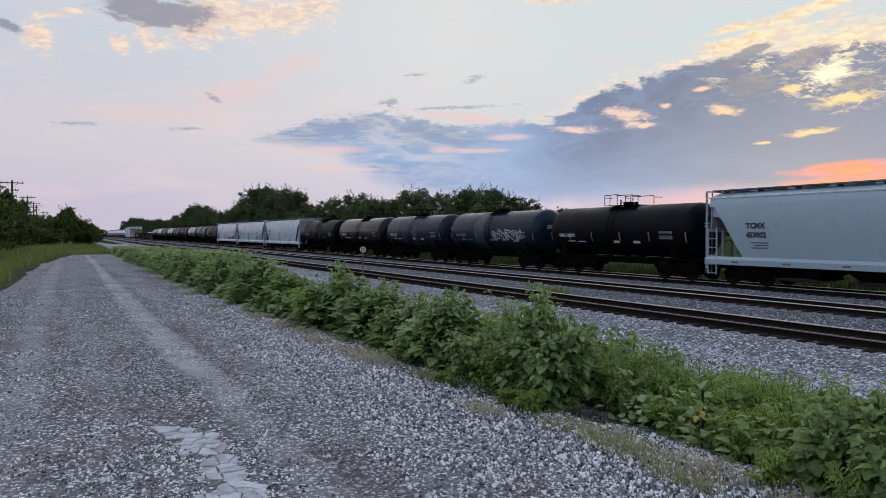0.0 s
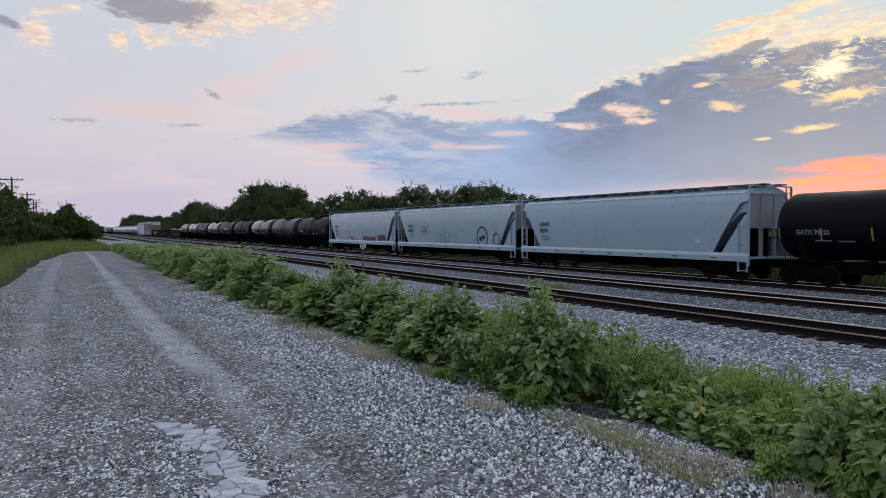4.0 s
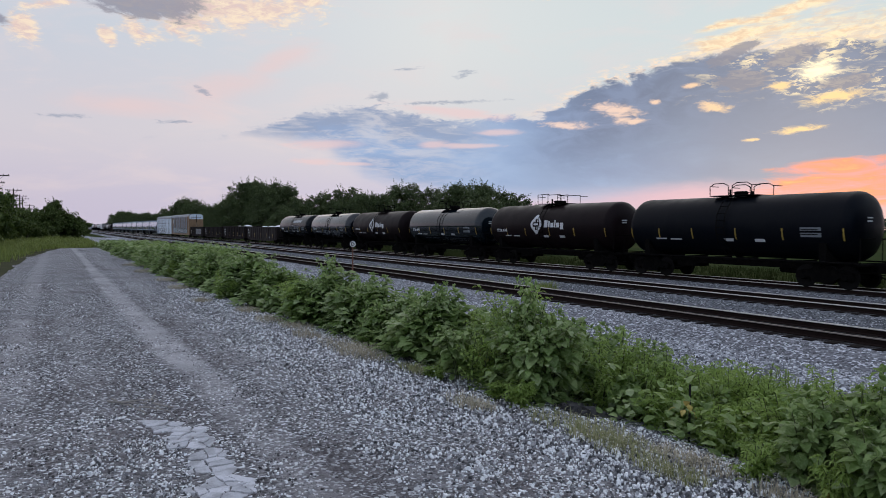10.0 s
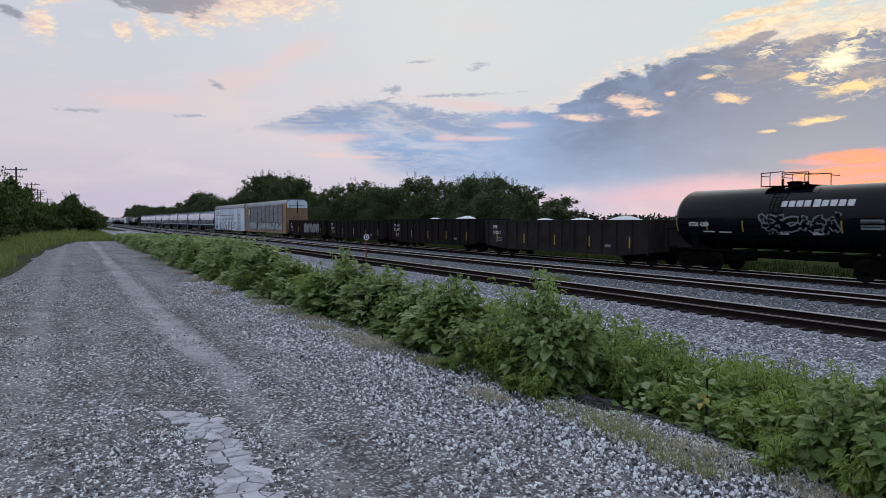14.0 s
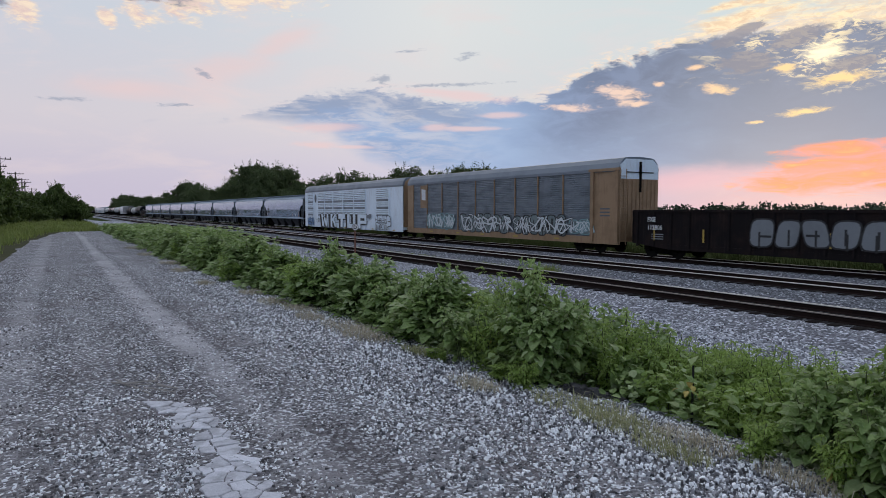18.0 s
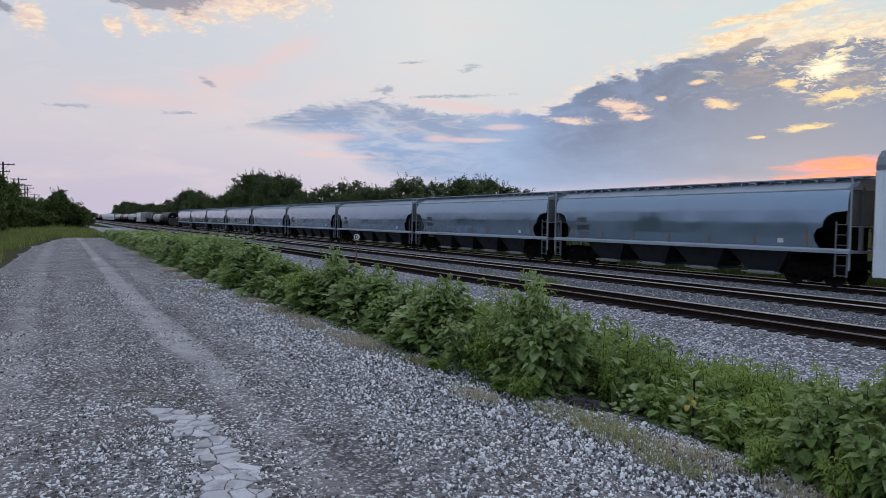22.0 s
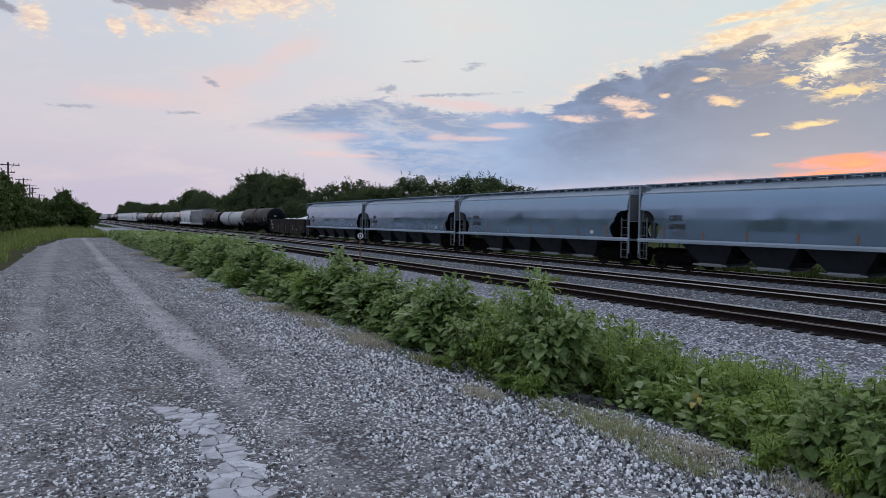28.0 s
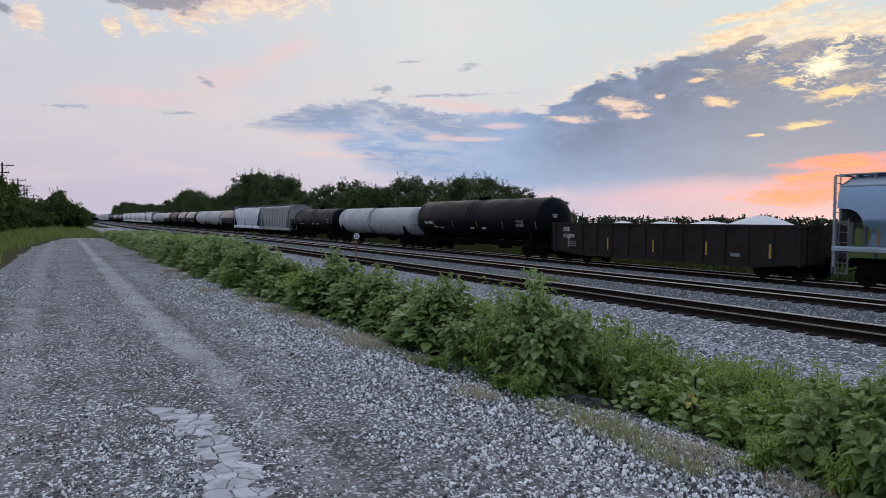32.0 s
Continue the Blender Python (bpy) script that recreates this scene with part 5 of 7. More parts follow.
def corrugated(b, x, y0, y1, z0, z1, ribs, depth):
    """A sheet with level ribs."""
    pts = []
    for i in range(ribs):
        a, c = z0 + (z1 - z0) * i / ribs, z0 + (z1 - z0) * (i + 1) / ribs
        h = c - a
        pts += [(x, a), (x, a + h * 0.35), (x - depth, a + h * 0.5), (x - depth, a + h * 0.85)]
    pts += [(x, z1)]
    k = len(pts)
    vs = [(px, y0, pz) for px, pz in pts] + [(px, y1, pz) for px, pz in pts]
    b.add(vs, [(i, i + 1, k + i + 1, k + i) for i in range(k - 1)])


def rack_roof(b, half, z0, ridge, w):
    side = [(w, z0 - 0.08), (w, z0 + 0.10), (w - 0.12, z0 + 0.42), (w - 0.38, ridge - 0.10), (w - 0.75, ridge - 0.03), (0, ridge)]
    b.prism(side + [(-x, z) for x, z in reversed(side[:-1])], -half, half)


def auto_rack_tan(s0, s1):
    half = (s1 - s0) / 2
    car = car_thing("auto_rack_car", "galvanised auto rack car with tan posts, sprayed with graffiti", s0, s1)
    L = half - 0.5
    part("roof", kept("rack_roof_tan", GALVROOF, lambda b: rack_roof(b, L, 4.86, 5.64, 1.6)), car)
    part("deck", kept("rack_deck", TAN, lambda b: b.box(-1.5, 1.5, -L, L, 0.75, 1.0)), car)
    part("side_sill", kept("rack_sill", TAN, lambda b: (b.box(-1.6, -1.5, -L, L, 0.58, 1.0), b.box(1.5, 1.6, -L, L, 0.58, 1.0))), car)
    posts = [-L + 2.3 + i * (2 * L - 3.4) / 9 for i in range(10)]
    for i, (a, c) in enumerate(zip(posts, posts[1:])):
        b = MB()
        corrugated(b, -1.52, a, c, 1.0, 4.86, 30, 0.035)
        part("side_panel", b.mesh("side_panel", GALV), car)
    far = MB()
    corrugated(far, 1.56, -L + 1, L - 1, 1.0, 4.86, 20, 0.03)
    part("far_side_panels", far.mesh("far_side", GALV), car)
    for y in posts:
        part("post", kept("rack_post", TAN, lambda b: b.box(-1.60, -1.53, -0.05, 0.05, 0.9, 4.84)), car, at=pose(0, y, 0))
    part("solid_panel", MB().box(-1.585, -1.56, posts[-2] + 0.1, posts[-2] + 1.2, 2.75, 4.7).mesh("solid", TAN), car)
    patch("pale_poster", car, [[(posts[-2] + 0.98, 3.45), (posts[-2] + 1.0, 4.4), (posts[-2] + 0.3, 4.3), (posts[-2] + 0.28, 3.4)]], lambda y, z: (-1.59, y, z), LETTER_W)
    for x in (-1.58, 1.5):
        part("end_column", MB().box(x, x + 0.08, -L, -L + 2.3, 0.8, 4.8).mesh("col", TAN), car)
        part("end_column", MB().box(x, x + 0.08, L - 1.1, L, 0.8, 4.8).mesh("col", TAN), car)
    for y in (-L + 0.12, -L + 2.12):
        part("corner_post", MB().box(-1.68, -1.58, y - 0.12, y + 0.12, 0.7, 4.9).mesh("corner_post", TAN), car)
    part("header_beam", MB().box(-1.70, -1.56, -L - 0.1, -L + 2.4, 4.82, 4.98).mesh("header", TAN), car)
    part("door_slot", MB().box(-0.05, 0.05, -L - 0.16, -L - 0.05, 3.6, 5.35).mesh("slot", STEEL), car, "dark gap between the end doors")
    part("gable_bar", MB().box(-1.1, 1.1, -L - 0.10, -L - 0.055, 4.72, 4.77).mesh("bar", STEEL), car)
    for s in (-1, 1):
        for x in (-0.77, 0.77):
            d = MB()
            d.box(x - 0.74, x + 0.74, s * L - 0.06, s * L + 0.06, 1.0, 4.35)
            for k in range(4):
                d.box(x - 0.5 + 0.33 * k - 0.03, x - 0.5 + 0.33 * k + 0.03, s * (L + 0.08) - 0.03, s * (L + 0.08) + 0.03, 1.05, 4.3)
            part("end_door", d.mesh("door", TAN), car)
        part("end_gable", MB().box(-1.5, 1.5, s * L - 0.05, s * L + 0.05, 4.36, 5.15).prism([(-1.5, 5.15), (1.5, 5.15), (1.05, 5.5), (-1.05, 5.5)], s * L - 0.05, s * L + 0.05).mesh("gable", RACKWHITE), car)
        lad = MB()
        for k in range(11):
            lad.rod((-1.6, s * (L + 0.14), 0.9 + 0.36 * k), (-1.15, s * (L + 0.14), 0.9 + 0.36 * k), 0.018, 5)
        lad.rod((-1.6, s * (L + 0.14), 0.6), (-1.6, s * (L + 0.14), 4.9), 0.025, 5).rod((-1.15, s * (L + 0.14), 0.6), (-1.15, s * (L + 0.14), 4.9), 0.025, 5)
        part("end_ladder", lad.mesh("ladder", TAN), car)
        truck(car, s * (half - 3.6))
    couplers(car, half)
    place = lambda y, z, e=0.0: (-1.61 - e, y, z)
    for seed, y, z, w, h, count, edge in ((3, 9.4, 1.0, 4.4, 1.35, 6, SPRAY_T), (5, 4.0, 0.85, 6.6, 1.45, 6, SPRAY_K), (8, -3.1, 0.85, 5.6, 1.45, 6, SPRAY_K), (9, -8.9, 1.05, 1.9, 1.0, 2, SPRAY_T)):
        bubbles(car, seed, y, z, w, h, count, lambda a, c: (-1.606, a, c), SPRAY_P, edge)
        graffiti(car, seed, y, z, w, h, lambda a, c: (-1.625, a, c), SPRAY_W, edge, count + 2, 0.55)
    for y in (8.4, 4.1, 0.6, -3.6, -8.0):
        patch("reflector_strip", car, [rect(y, 0.72, 0.5, 0.1)], lambda a, c: (-1.612, a, c), YELLOW)
    patch("data_panel_bars", car, [rect(-L + 0.7, 2.6 - 0.2 * i, 0.8, 0.08) for i in range(3)], lambda a, c: (-1.586, a, c), SHADEGREY)
    CARS.append(car)


def auto_rack_white(s0, s1):
    half = (s1 - s0) / 2
    car = car_thing("auto_rack_car", "white auto rack car with louvred panels and block graffiti", s0, s1)
    L = half - 0.5
    part("roof", kept("rack_roof_white", GALVROOF, lambda b: rack_roof(b, L, 4.86, 5.64, 1.6)), car)
    part("deck", kept("rack_deck", RACKWHITE, lambda b: b.box(-1.5, 1.5, -L, L, 0.75, 1.0)), car)
    part("side_wall", MB().box(-1.56, -1.53, -L, L, 0.55, 4.84).box(1.53, 1.56, -L, L, 0.55, 4.84).mesh("wall", RACKWHITE), car)
    bays = [(-10.9, -8.0), (-5.3, -2.3), (-2.2, 0.8), (0.9, 3.9), (4.0, 6.6), (6.7, 9.0), (10.6, 12.8)]
    for a, c in bays:
        p = part("louvred_panel", MB().box(-1.572, -1.558, a, c, 1.15, 4.6).mesh("louvre_back", GALV), car, "dark backed panel with white slats")
        slat = MB().prism([(-1.592, 0.0), (-1.572, -0.055), (-1.572, 0.085), (-1.592, 0.07)], a + 0.04, c - 0.04).mesh("slat", RACKWHITE)
        for i in range(18):
            if i in (4, 8, 12):
                continue
            part("slat", slat, p, at=pose(0, 0, 1.25 + i * 0.19))
        part("panel_post", MB().box(-1.63, -1.56, a - 0.06, a + 0.06, 0.6, 4.7).mesh("post", RACKWHITE), car)
    for s in (-1, 1):
        for x in (-1.48, 0.02):
            part("end_door", MB().box(x, x + 1.46, s * L - 0.06, s * L + 0.06, 1.0, 4.6).mesh("door", TAN), car)
        part("end_gable", MB().prism([(-1.5, 4.6), (1.5, 4.6), (1.35, 5.2), (0.9, 5.5), (-0.9, 5.5), (-1.35, 5.2)], s * L - 0.05, s * L + 0.05).mesh("gable", TAN), car)
        truck(car, s * (half - 3.6))
    couplers(car, half)
    place = lambda y, z, e=0.0: (-1.64 - e, y, z)
    for txt, y, w in (("W", 7.72, 2.35), ("K", 4.62, 1.95), ("T", 2.15, 2.0), ("U", -0.5, 2.25), ("P", -3.35, 2.35)):
        block_letter(car, txt, y, 0.66, w, 1.48, place, RACKWHITE, SPRAY_K)
    bubbles(car, 21, -7.9, 1.35, 2.6, 0.75, 5, place, RACKWHITE, SPRAY_K)
    bubbles(car, 23, -7.9, 0.62, 3.0, 0.72, 5, place, RACKWHITE, SPRAY_K)
    bubbles(car, 24, -10.5, 0.9, 0.9, 1.2, 1, place, RACKWHITE, SPRAY_K)
    bubbles(car, 22, 12.7, 0.65, 2.3, 1.05, 5, place, SPRAY_B, SPRAY_K)
    patch("graffiti", car, scrawl(6, 9.7, 1.1, 1.6, 0.45, 4, 0.03), place, SHADEGREY)
    patch("graffiti", car, [[(-5.75, 1.8), (-5.8, 2.05), (-6.3, 2.1), (-6.35, 2.2), (-6.9, 2.15), (-6.85, 1.85), (-6.4, 1.7), (-6.0, 1.75)]], place, PATCH)
    patch("emblem", car, [[(9.9 + 0.35 * math.sin(a), 4.0 + 0.5 * math.cos(a)) for a in [2 * math.pi * i / 12 for i in range(12)]]], lambda a, c: (-1.6, a, c), SHADEGREY)
    for y in (12.2, 6.0, 0.0, -7.4, -12.3):
        patch("reflector_strip", car, [rect(y, 0.62, 0.5, 0.1)], lambda a, c: (-1.612, a, c), YELLOW)
    CARS.append(car)


# head of the train first
c, p, L = hopper_car(2.6, 22.7, WHITECAR, "pale grey covered hopper car with black lettering", "white", "TCMX\n453002", opening="tri")
tank_car(22.7, 35.6, DULLBLACK, "black tank car with top platform", text="TMIX 190295")
c, p, L = tank_car(35.6, 48.7, BLUEGREY, "faded slate grey tank car with a paler band and graffiti", r=1.5, patch_at=(0.6, 2.0, BAND), text="ADMX 19304", text_ink=PATCH)
graffiti(c, 31, -0.7, 1.95, 3.4, 0.75, p, BLUEGREY, SPRAY_W, 6)
tank_car(48.7, 61.4, BLUEGREY, "slate grey tank car with white marks", patch_at=(-0.9, 0.2, BAND), text="ADMX 17213")
tank_car(61.4, 74.7, BROWNGREY, "sooty dark tank car with white marks", text="GATX 73591")
tank_car(74.7, 88.1, DULLBLACK, "black tank car coupled to pale hoppers", text="GATX 70122", text_ink=PATCH)
hopper_car(88.1, 106.6, WHITECAR, "pale grey covered hopper car", "white", "ADMX\n63104", opening="tri")
c, p, L = hopper_car(106.6, 126.4, WHITECAR, "pale grey covered hopper car with round black graffiti", "white", "SHQX\n42454", opening="tri")
for rr, w, y0, z0 in ((0.72, 0.06, -5.2, 1.9), (0.42, 0.05, -7.1, 1.75)):
    ring = [[(y0 + (rr + s * w) * math.cos(a), z0 + (rr + s * w) * 1.05 * math.sin(a)) for a, s in ((t, -1), (t, 1), (t + 0.27, 1), (t + 0.27, -1))] for t in [i * 0.2618 for i in range(24)]]
    patch("graffiti", c, ring, lambda y, z: p(y, z, 0.02), SPRAY_K)
patch("graffiti", c, [rect(-5.6, 1.75, 0.4, 0.3), rect(-5.2, 1.6, 0.4, 0.3)], lambda y, z: p(y, z, 0.022), SPRAY_K)
patch("graffiti", c, scrawl(17, 2.2, 1.3, 4.0, 0.9, 6, 0.022), raised(lambda y, z: p(y, z, 0.02), 0.0, 4), SHADEGREY)
patch("data_panel_bars", c, [rect(3.6, 2.65 - 0.13 * i, 1.2, 0.06) for i in range(5)], p, SHADEGREY)
c, p, L = hopper_car(126.4, 145.5, WHITECAR, "pale grey covered hopper car with red graffiti", "white", "GPFX\n1101", opening="tri")
graffiti(c, 41, 3.4, 1.3, 1.9, 0.5, p, SPRAY_R, SPRAY_W, 4)
graffiti(c, 42, -1.2, 1.3, 3.0, 0.45, p, SPRAY_R, SPRAY_R, 5)
graffiti(c, 43, -5.2, 1.35, 1.6, 0.6, p, SHADEGREY, SPRAY_K, 3)
tank_car(145.5, 159.1, DULLBLACK, "sooty black tank car with yellow strips", text="ADMX 16377")
tank_car(159.1, 172.3, BLUEGREY, "slate grey tank car with a pale patch", patch_at=(0.5, 1.7, BAND), text="ADMX 16665", text_ink=PATCH)
tank_car(172.3, 185.4, GLOSSBLACK, "glossy black tank car with white marks", text="ADMX 19310")
tank_car(185.4, 199.0, DULLBLACK, "black tank car with hooped top railing", hoops=True)
logo = lambda y0, z0: [[(y0 + 0.52 * (1 + 0.12 * math.cos(4 * a)) * math.cos(a) * k, z0 + 0.58 * (1 + 0.12 * math.cos(4 * a)) * math.sin(a) * k) for a, k in ((t, 1), (t + 0.2618, 1), (t + 0.2618, 0.62), (t, 0.62))] for t in [i * 0.2618 for i in range(24)]]
for s0, s1, paint in ((199.0, 212.8, BROWN), (225.8, 238.9, BROWN)):
    c, p, L = tank_car(s0, s1, paint, "dark brown tank car with a white round emblem", text="STSX 4141", panel=False)
    patch("emblem", c, logo(0.55, 2.75) + [rect(0.35, 2.45, 0.12, 0.6), rect(0.65, 2.45, 0.12, 0.6), rect(0.3, 2.69, 0.5, 0.12)], lambda y, z: p(y, z, 0.02), LETTER_W)
    patch("name_bars", c, [rect(-0.62, 2.55, 0.34, 0.46), rect(-0.86, 2.55, 0.16, 0.42), rect(-1.24, 2.55, 0.30, 0.30), rect(-1.42, 2.55, 0.12, 0.46), rect(-1.80, 2.55, 0.30, 0.30), rect(-2.18, 2.43, 0.30, 0.42)], lambda y, z: p(y, z, 0.02), LETTER_W)
    if s0 == 199.0:
        tank_car(212.8, 225.8, GREYTANK, "blue-black tank car with a hooped railing and yellow strips", hoops=True, text="STSX 4649")
c, p, L = tank_car(238.9, 252.2, SHINY, "black tank car with yellow strips and faint graffiti", text="STSX 4139")
graffiti(c, 51, 1.2, 1.7, 1.4, 0.5, p, BLUEGREY, PATCH, 3)
graffiti(c, 52, -1.4, 1.65, 1.6, 0.5, p, BLUEGREY, PATCH, 3)
c, p, L = tank_car(252.2, 265.4, BLACK, "black tank car with white name bars and graffiti", text="STSX 4209")
patch("name_bars", c, [rect(-3.45 + 0.36 * i + (0.42 if i > 3 else 0), 3.14, 0.28, 0.27) for i in range(8)] + [rect(-2.02, 3.12, 0.30, 0.32)], lambda y, z: p(y, z, 0.02), LETTER_W)
graffiti(c, 53, 0.9, 2.0, 3.6, 0.75, p, BLACK, PATCH, 5)
gondola_car(265.4, 283.3, GONDOLA2, "rusty brown gondola car with white load", load=3, text="FXE\n912011", top=2.5)
gondola_car(283.3, 300.8, GONDOLA, "black ribbed gondola car with white lettering", load=2, text="NK   CR\n52   0077", top=2.6)
gondola_car(300.8, 318.8, GONDOLA, "black ribbed gondola car", load=0, text="FXE\n112812")
c, p, L = gondola_car(318.8, 335.6, GONDOLA, "black gondola car with pale block graffiti beside the auto rack", text="FXE\n112806")
bubbles(c, 61, 0.6, 0.85, 6.2, 1.35, 5, lambda y, z: p(y, z, 0.085), PATCH, SPRAY_K)
auto_rack_tan(335.6, 362.8)
auto_rack_white(362.8, 391.5)
for k in range(9):
    c, p, L = hopper_car(391.5 + 19.19 * k, 391.5 + 19.19 * (k + 1), GREYCAR, "glossy grey covered hopper car with rounded end openings", "grey", "CEFX\n3570%02d" % (7, 12, 4, 1, 5, 3, 6, 8, 9)[k])
gondola_car(564.4, 582.5, GONDOLA2, "rusty brown gondola car heaped with white load", load=4, text="FXE\n912079", top=2.4)
tank_car(582.5, 601.7, DULLBLACK, "large black tank car", r=1.53, zc=2.66, text="TILX 193558", platform=False)
tank_car(601.7, 621.2, LIGHTGREY, "light grey tank car with a white head", r=1.35, zc=2.42, platform=False, panel=False)
tank_car(621.2, 637.6, DULLBLACK, "black tank car coupled to a ribbed hopper", r=1.38, zc=2.45, platform=False)
hopper_car(637.6, 653.0, RIBCAR, "dull grey ribbed covered hopper car", "white", ribs=True, near=False, opening="tri")
hopper_car(653.0, 671.0, WHITECAR, "pale white covered hopper car", "white", near=False, opening="tri")
s = 671.0
rnd = random.Random(7)
for k, paint in enumerate((BROWNGREY, LIGHTGREY, LIGHTGREY, BLACK, BROWNGREY, BROWN, BLACK, LIGHTGREY, LIGHTGREY)):
    tank_car(s, s + 13.2, paint, "weathered tank car far down the train", near=False)
    s += 13.2
for k in range(6):
    hopper_car(s, s + 18.5, WHITECAR, "pale covered hopper car far down the train", "white", near=False, opening="tri")
    s += 18.5
for k, paint in enumerate((DULLBLACK, BROWNGREY, DULLBLACK, BLACK, LIGHTGREY, DULLBLACK, BROWN, DULLBLACK)):
    tank_car(s, s + 13.2, paint, "tank car far down the train", near=False)
    s += 13.2
for k in range(6):
    hopper_car(s, s + 18.5, (WHITECAR, RIBCAR)[k % 2], "covered hopper car far down the train", "white", near=False, opening="tri")
    s += 18.5
for k in range(14):
    tank_car(s, s + 13.2, (BLACK, BROWNGREY, BLACK)[k % 3], "dark tank car far down the train", near=False)
    s += 13.2


def motions():
    # wheels roll; all of one kind share the same turning keys
    for s, sets in WHEELS.items():
        walk(sets[0], [(k / FPS, pose(0, s * 0.89, 0.465, math.degrees(SPEED * k / FPS / 0.465), 0, 0)) for k in range(32 * FPS + 1)])
        keys = sets[0].animation_data
        for w in sets[1:]:
            w.rotation_mode = "QUATERNION"
            w.animation_data_create()
            w.animation_data.action = keys.action
            w.animation_data.action_slot = keys.action_slot
    for car in {id(c): c for c in CARS}.values():
        y = car["s"]
        walk(car, [(t, pose(TRAIN_X, y - SPEED * t, 0)) for t in (0, 8, 16, 24, 32)])

# ---- plants ----
def as_mesh(name, verts, faces, material, smooth=False):
    me = bpy.data.meshes.new(name)
    me.from_pydata(verts, [], faces)
    if smooth:
        me.polygons.foreach_set("use_smooth", [True] * len(faces))
    me.materials.append(material)
    return me


class Leaves:
    """Many small folded leaves in one mesh."""

    def __init__(self):
        self.v, self.f = [], []

    def leaf(self, p, d, n, size, wide):
        """From p along d, face up n; five points, folded along the middle, tip drooping."""
        s = d.cross(n).normalized()
        n = s.cross(d).normalized()
        o = len(self.v)
        w, up = s * wide * size, n * size
        a, b, c = p + d * size * 0.22, p + d * size * 0.52 + up * 0.03, p + d * size * 0.82 - up * 0.06
        self.v += [tuple(p), tuple(a + w * 0.85 + up * 0.07), tuple(a), tuple(a - w * 0.85 + up * 0.07), tuple(b + w * 0.9 + up * 0.06), tuple(b), tuple(b - w * 0.9 + up * 0.06),
                   tuple(c + w * 0.4), tuple(c - w * 0.4), tuple(p + d * size - up * 0.16)]
        self.f += [(o, o + 2, o + 1), (o, o + 3, o + 2), (o + 1, o + 2, o + 5, o + 4), (o + 2, o + 3, o + 6, o + 5), (o + 4, o + 5, o + 7), (o + 5, o + 8, o + 7), (o + 5, o + 6, o + 8), (o + 7, o + 8, o + 9)]

    def card(self, p, d, n, size, wide):
        s = d.cross(n).normalized() * wide * size
        o = len(self.v)
        self.v += [tuple(p), tuple(p + d * size * 0.5 + s), tuple(p + d * size), tuple(p + d * size * 0.5 - s)]
        self.f += [(o, o + 1, o + 2, o + 3)]

    def blade(self, p, d, size, wide, bend):
        s = Vector((-d.y, d.x, 0))
        s = (s.normalized() if s.length > 0.01 else Vector((1, 0, 0))) * wide
        q = p + Vector((d.x * 0.3, d.y * 0.3, 1)) * size * 0.6
        t = p + Vector((d.x * bend, d.y * bend, 1 - 0.3 * bend)) * size
        o = len(self.v)
        self.v += [tuple(p - s), tuple(p + s), tuple(q + s * 0.7), tuple(q - s * 0.7), tuple(t)]
        self.f += [(o, o + 1, o + 2, o + 3), (o + 3, o + 2, o + 4)]


def ball(rnd):
    while True:
        v = Vector((rnd.uniform(-1, 1), rnd.uniform(-1, 1), rnd.uniform(-1, 1)))
        if 0.01 < v.length < 1:
            return v


def weed(seed, height, broad):
    """A rank roadside weed: stalks with side shoots, leaves on stems of their own; returns a mesh for each stalk and one for the leaves."""
    rnd = random.Random(seed)
    lv, stalks = Leaves(), []
    size = 0.16 if broad else 0.066

    def shoot(st, base, way, length, first):
        p, d = base.copy(), way.normalized()
        k = max(3, int(length / (0.075 if broad else 0.045)))
        pts = []
        for i in range(k):
            q = p + d * (length / k)
            st.rod(p, q, 0.007 * (1 - 0.6 * i / k) * (1 if first else 0.6), 4)
            pts.append(q)
            f = (i + 1) / k
            for _ in range(5 if broad else 7):
                a = rnd.uniform(0, 2 * math.pi)
                o = Vector((math.cos(a), math.sin(a), rnd.uniform(-0.2, 0.5))).normalized()
                sz = size * rnd.uniform(0.5, 1.2) * (1.1 - (0.62 if broad else 0.3) * f)
                start = q + o * sz * rnd.uniform(0.2, 0.6)
                lv.leaf(start, Vector((o.x, o.y, rnd.uniform(-0.7, 0.15))).normalized(), Vector((rnd.uniform(-0.35, 0.35), rnd.uniform(-0.35, 0.35), 1)), sz, rnd.uniform(0.30, 0.42) if broad else rnd.uniform(0.14, 0.24))
            p = q
            d = (d + Vector((rnd.uniform(-0.12, 0.12), rnd.uniform(-0.12, 0.12), 0.06))).normalized()
        for _ in range(5):
            o = ball(rnd)
            lv.leaf(p, Vector((o.x, o.y, abs(o.z) + 0.3)).normalized(), Vector((o.y, -o.x, 1)), size * 0.42, 0.28)
        return pts

    for s in range(rnd.randint(2, 3) if broad else rnd.randint(4, 5)):
        a = rnd.uniform(0, 2 * math.pi)
        r = rnd.uniform(0.02, 0.16)
        h = height * rnd.uniform(0.72, 1.0)
        st = MB()
        pts = shoot(st, Vector((math.cos(a) * r, math.sin(a) * r, 0)), Vector((math.cos(a) * 0.18, math.sin(a) * 0.18, 1)), h, True)
        for k in range(rnd.randint(5, 7)):
            b = rnd.uniform(0, 2 * math.pi)
            shoot(st, pts[int(len(pts) * rnd.uniform(0.15, 0.75))], Vector((math.cos(b), math.sin(b), rnd.uniform(0.5, 1.1))), h * rnd.uniform(0.22, 0.42), False)
        stalks.append(st.mesh("weed_stem", WEED_STEM))
    return stalks, as_mesh("weed_leaves", lv.v, lv.f, WEED if broad else FINEWEED)


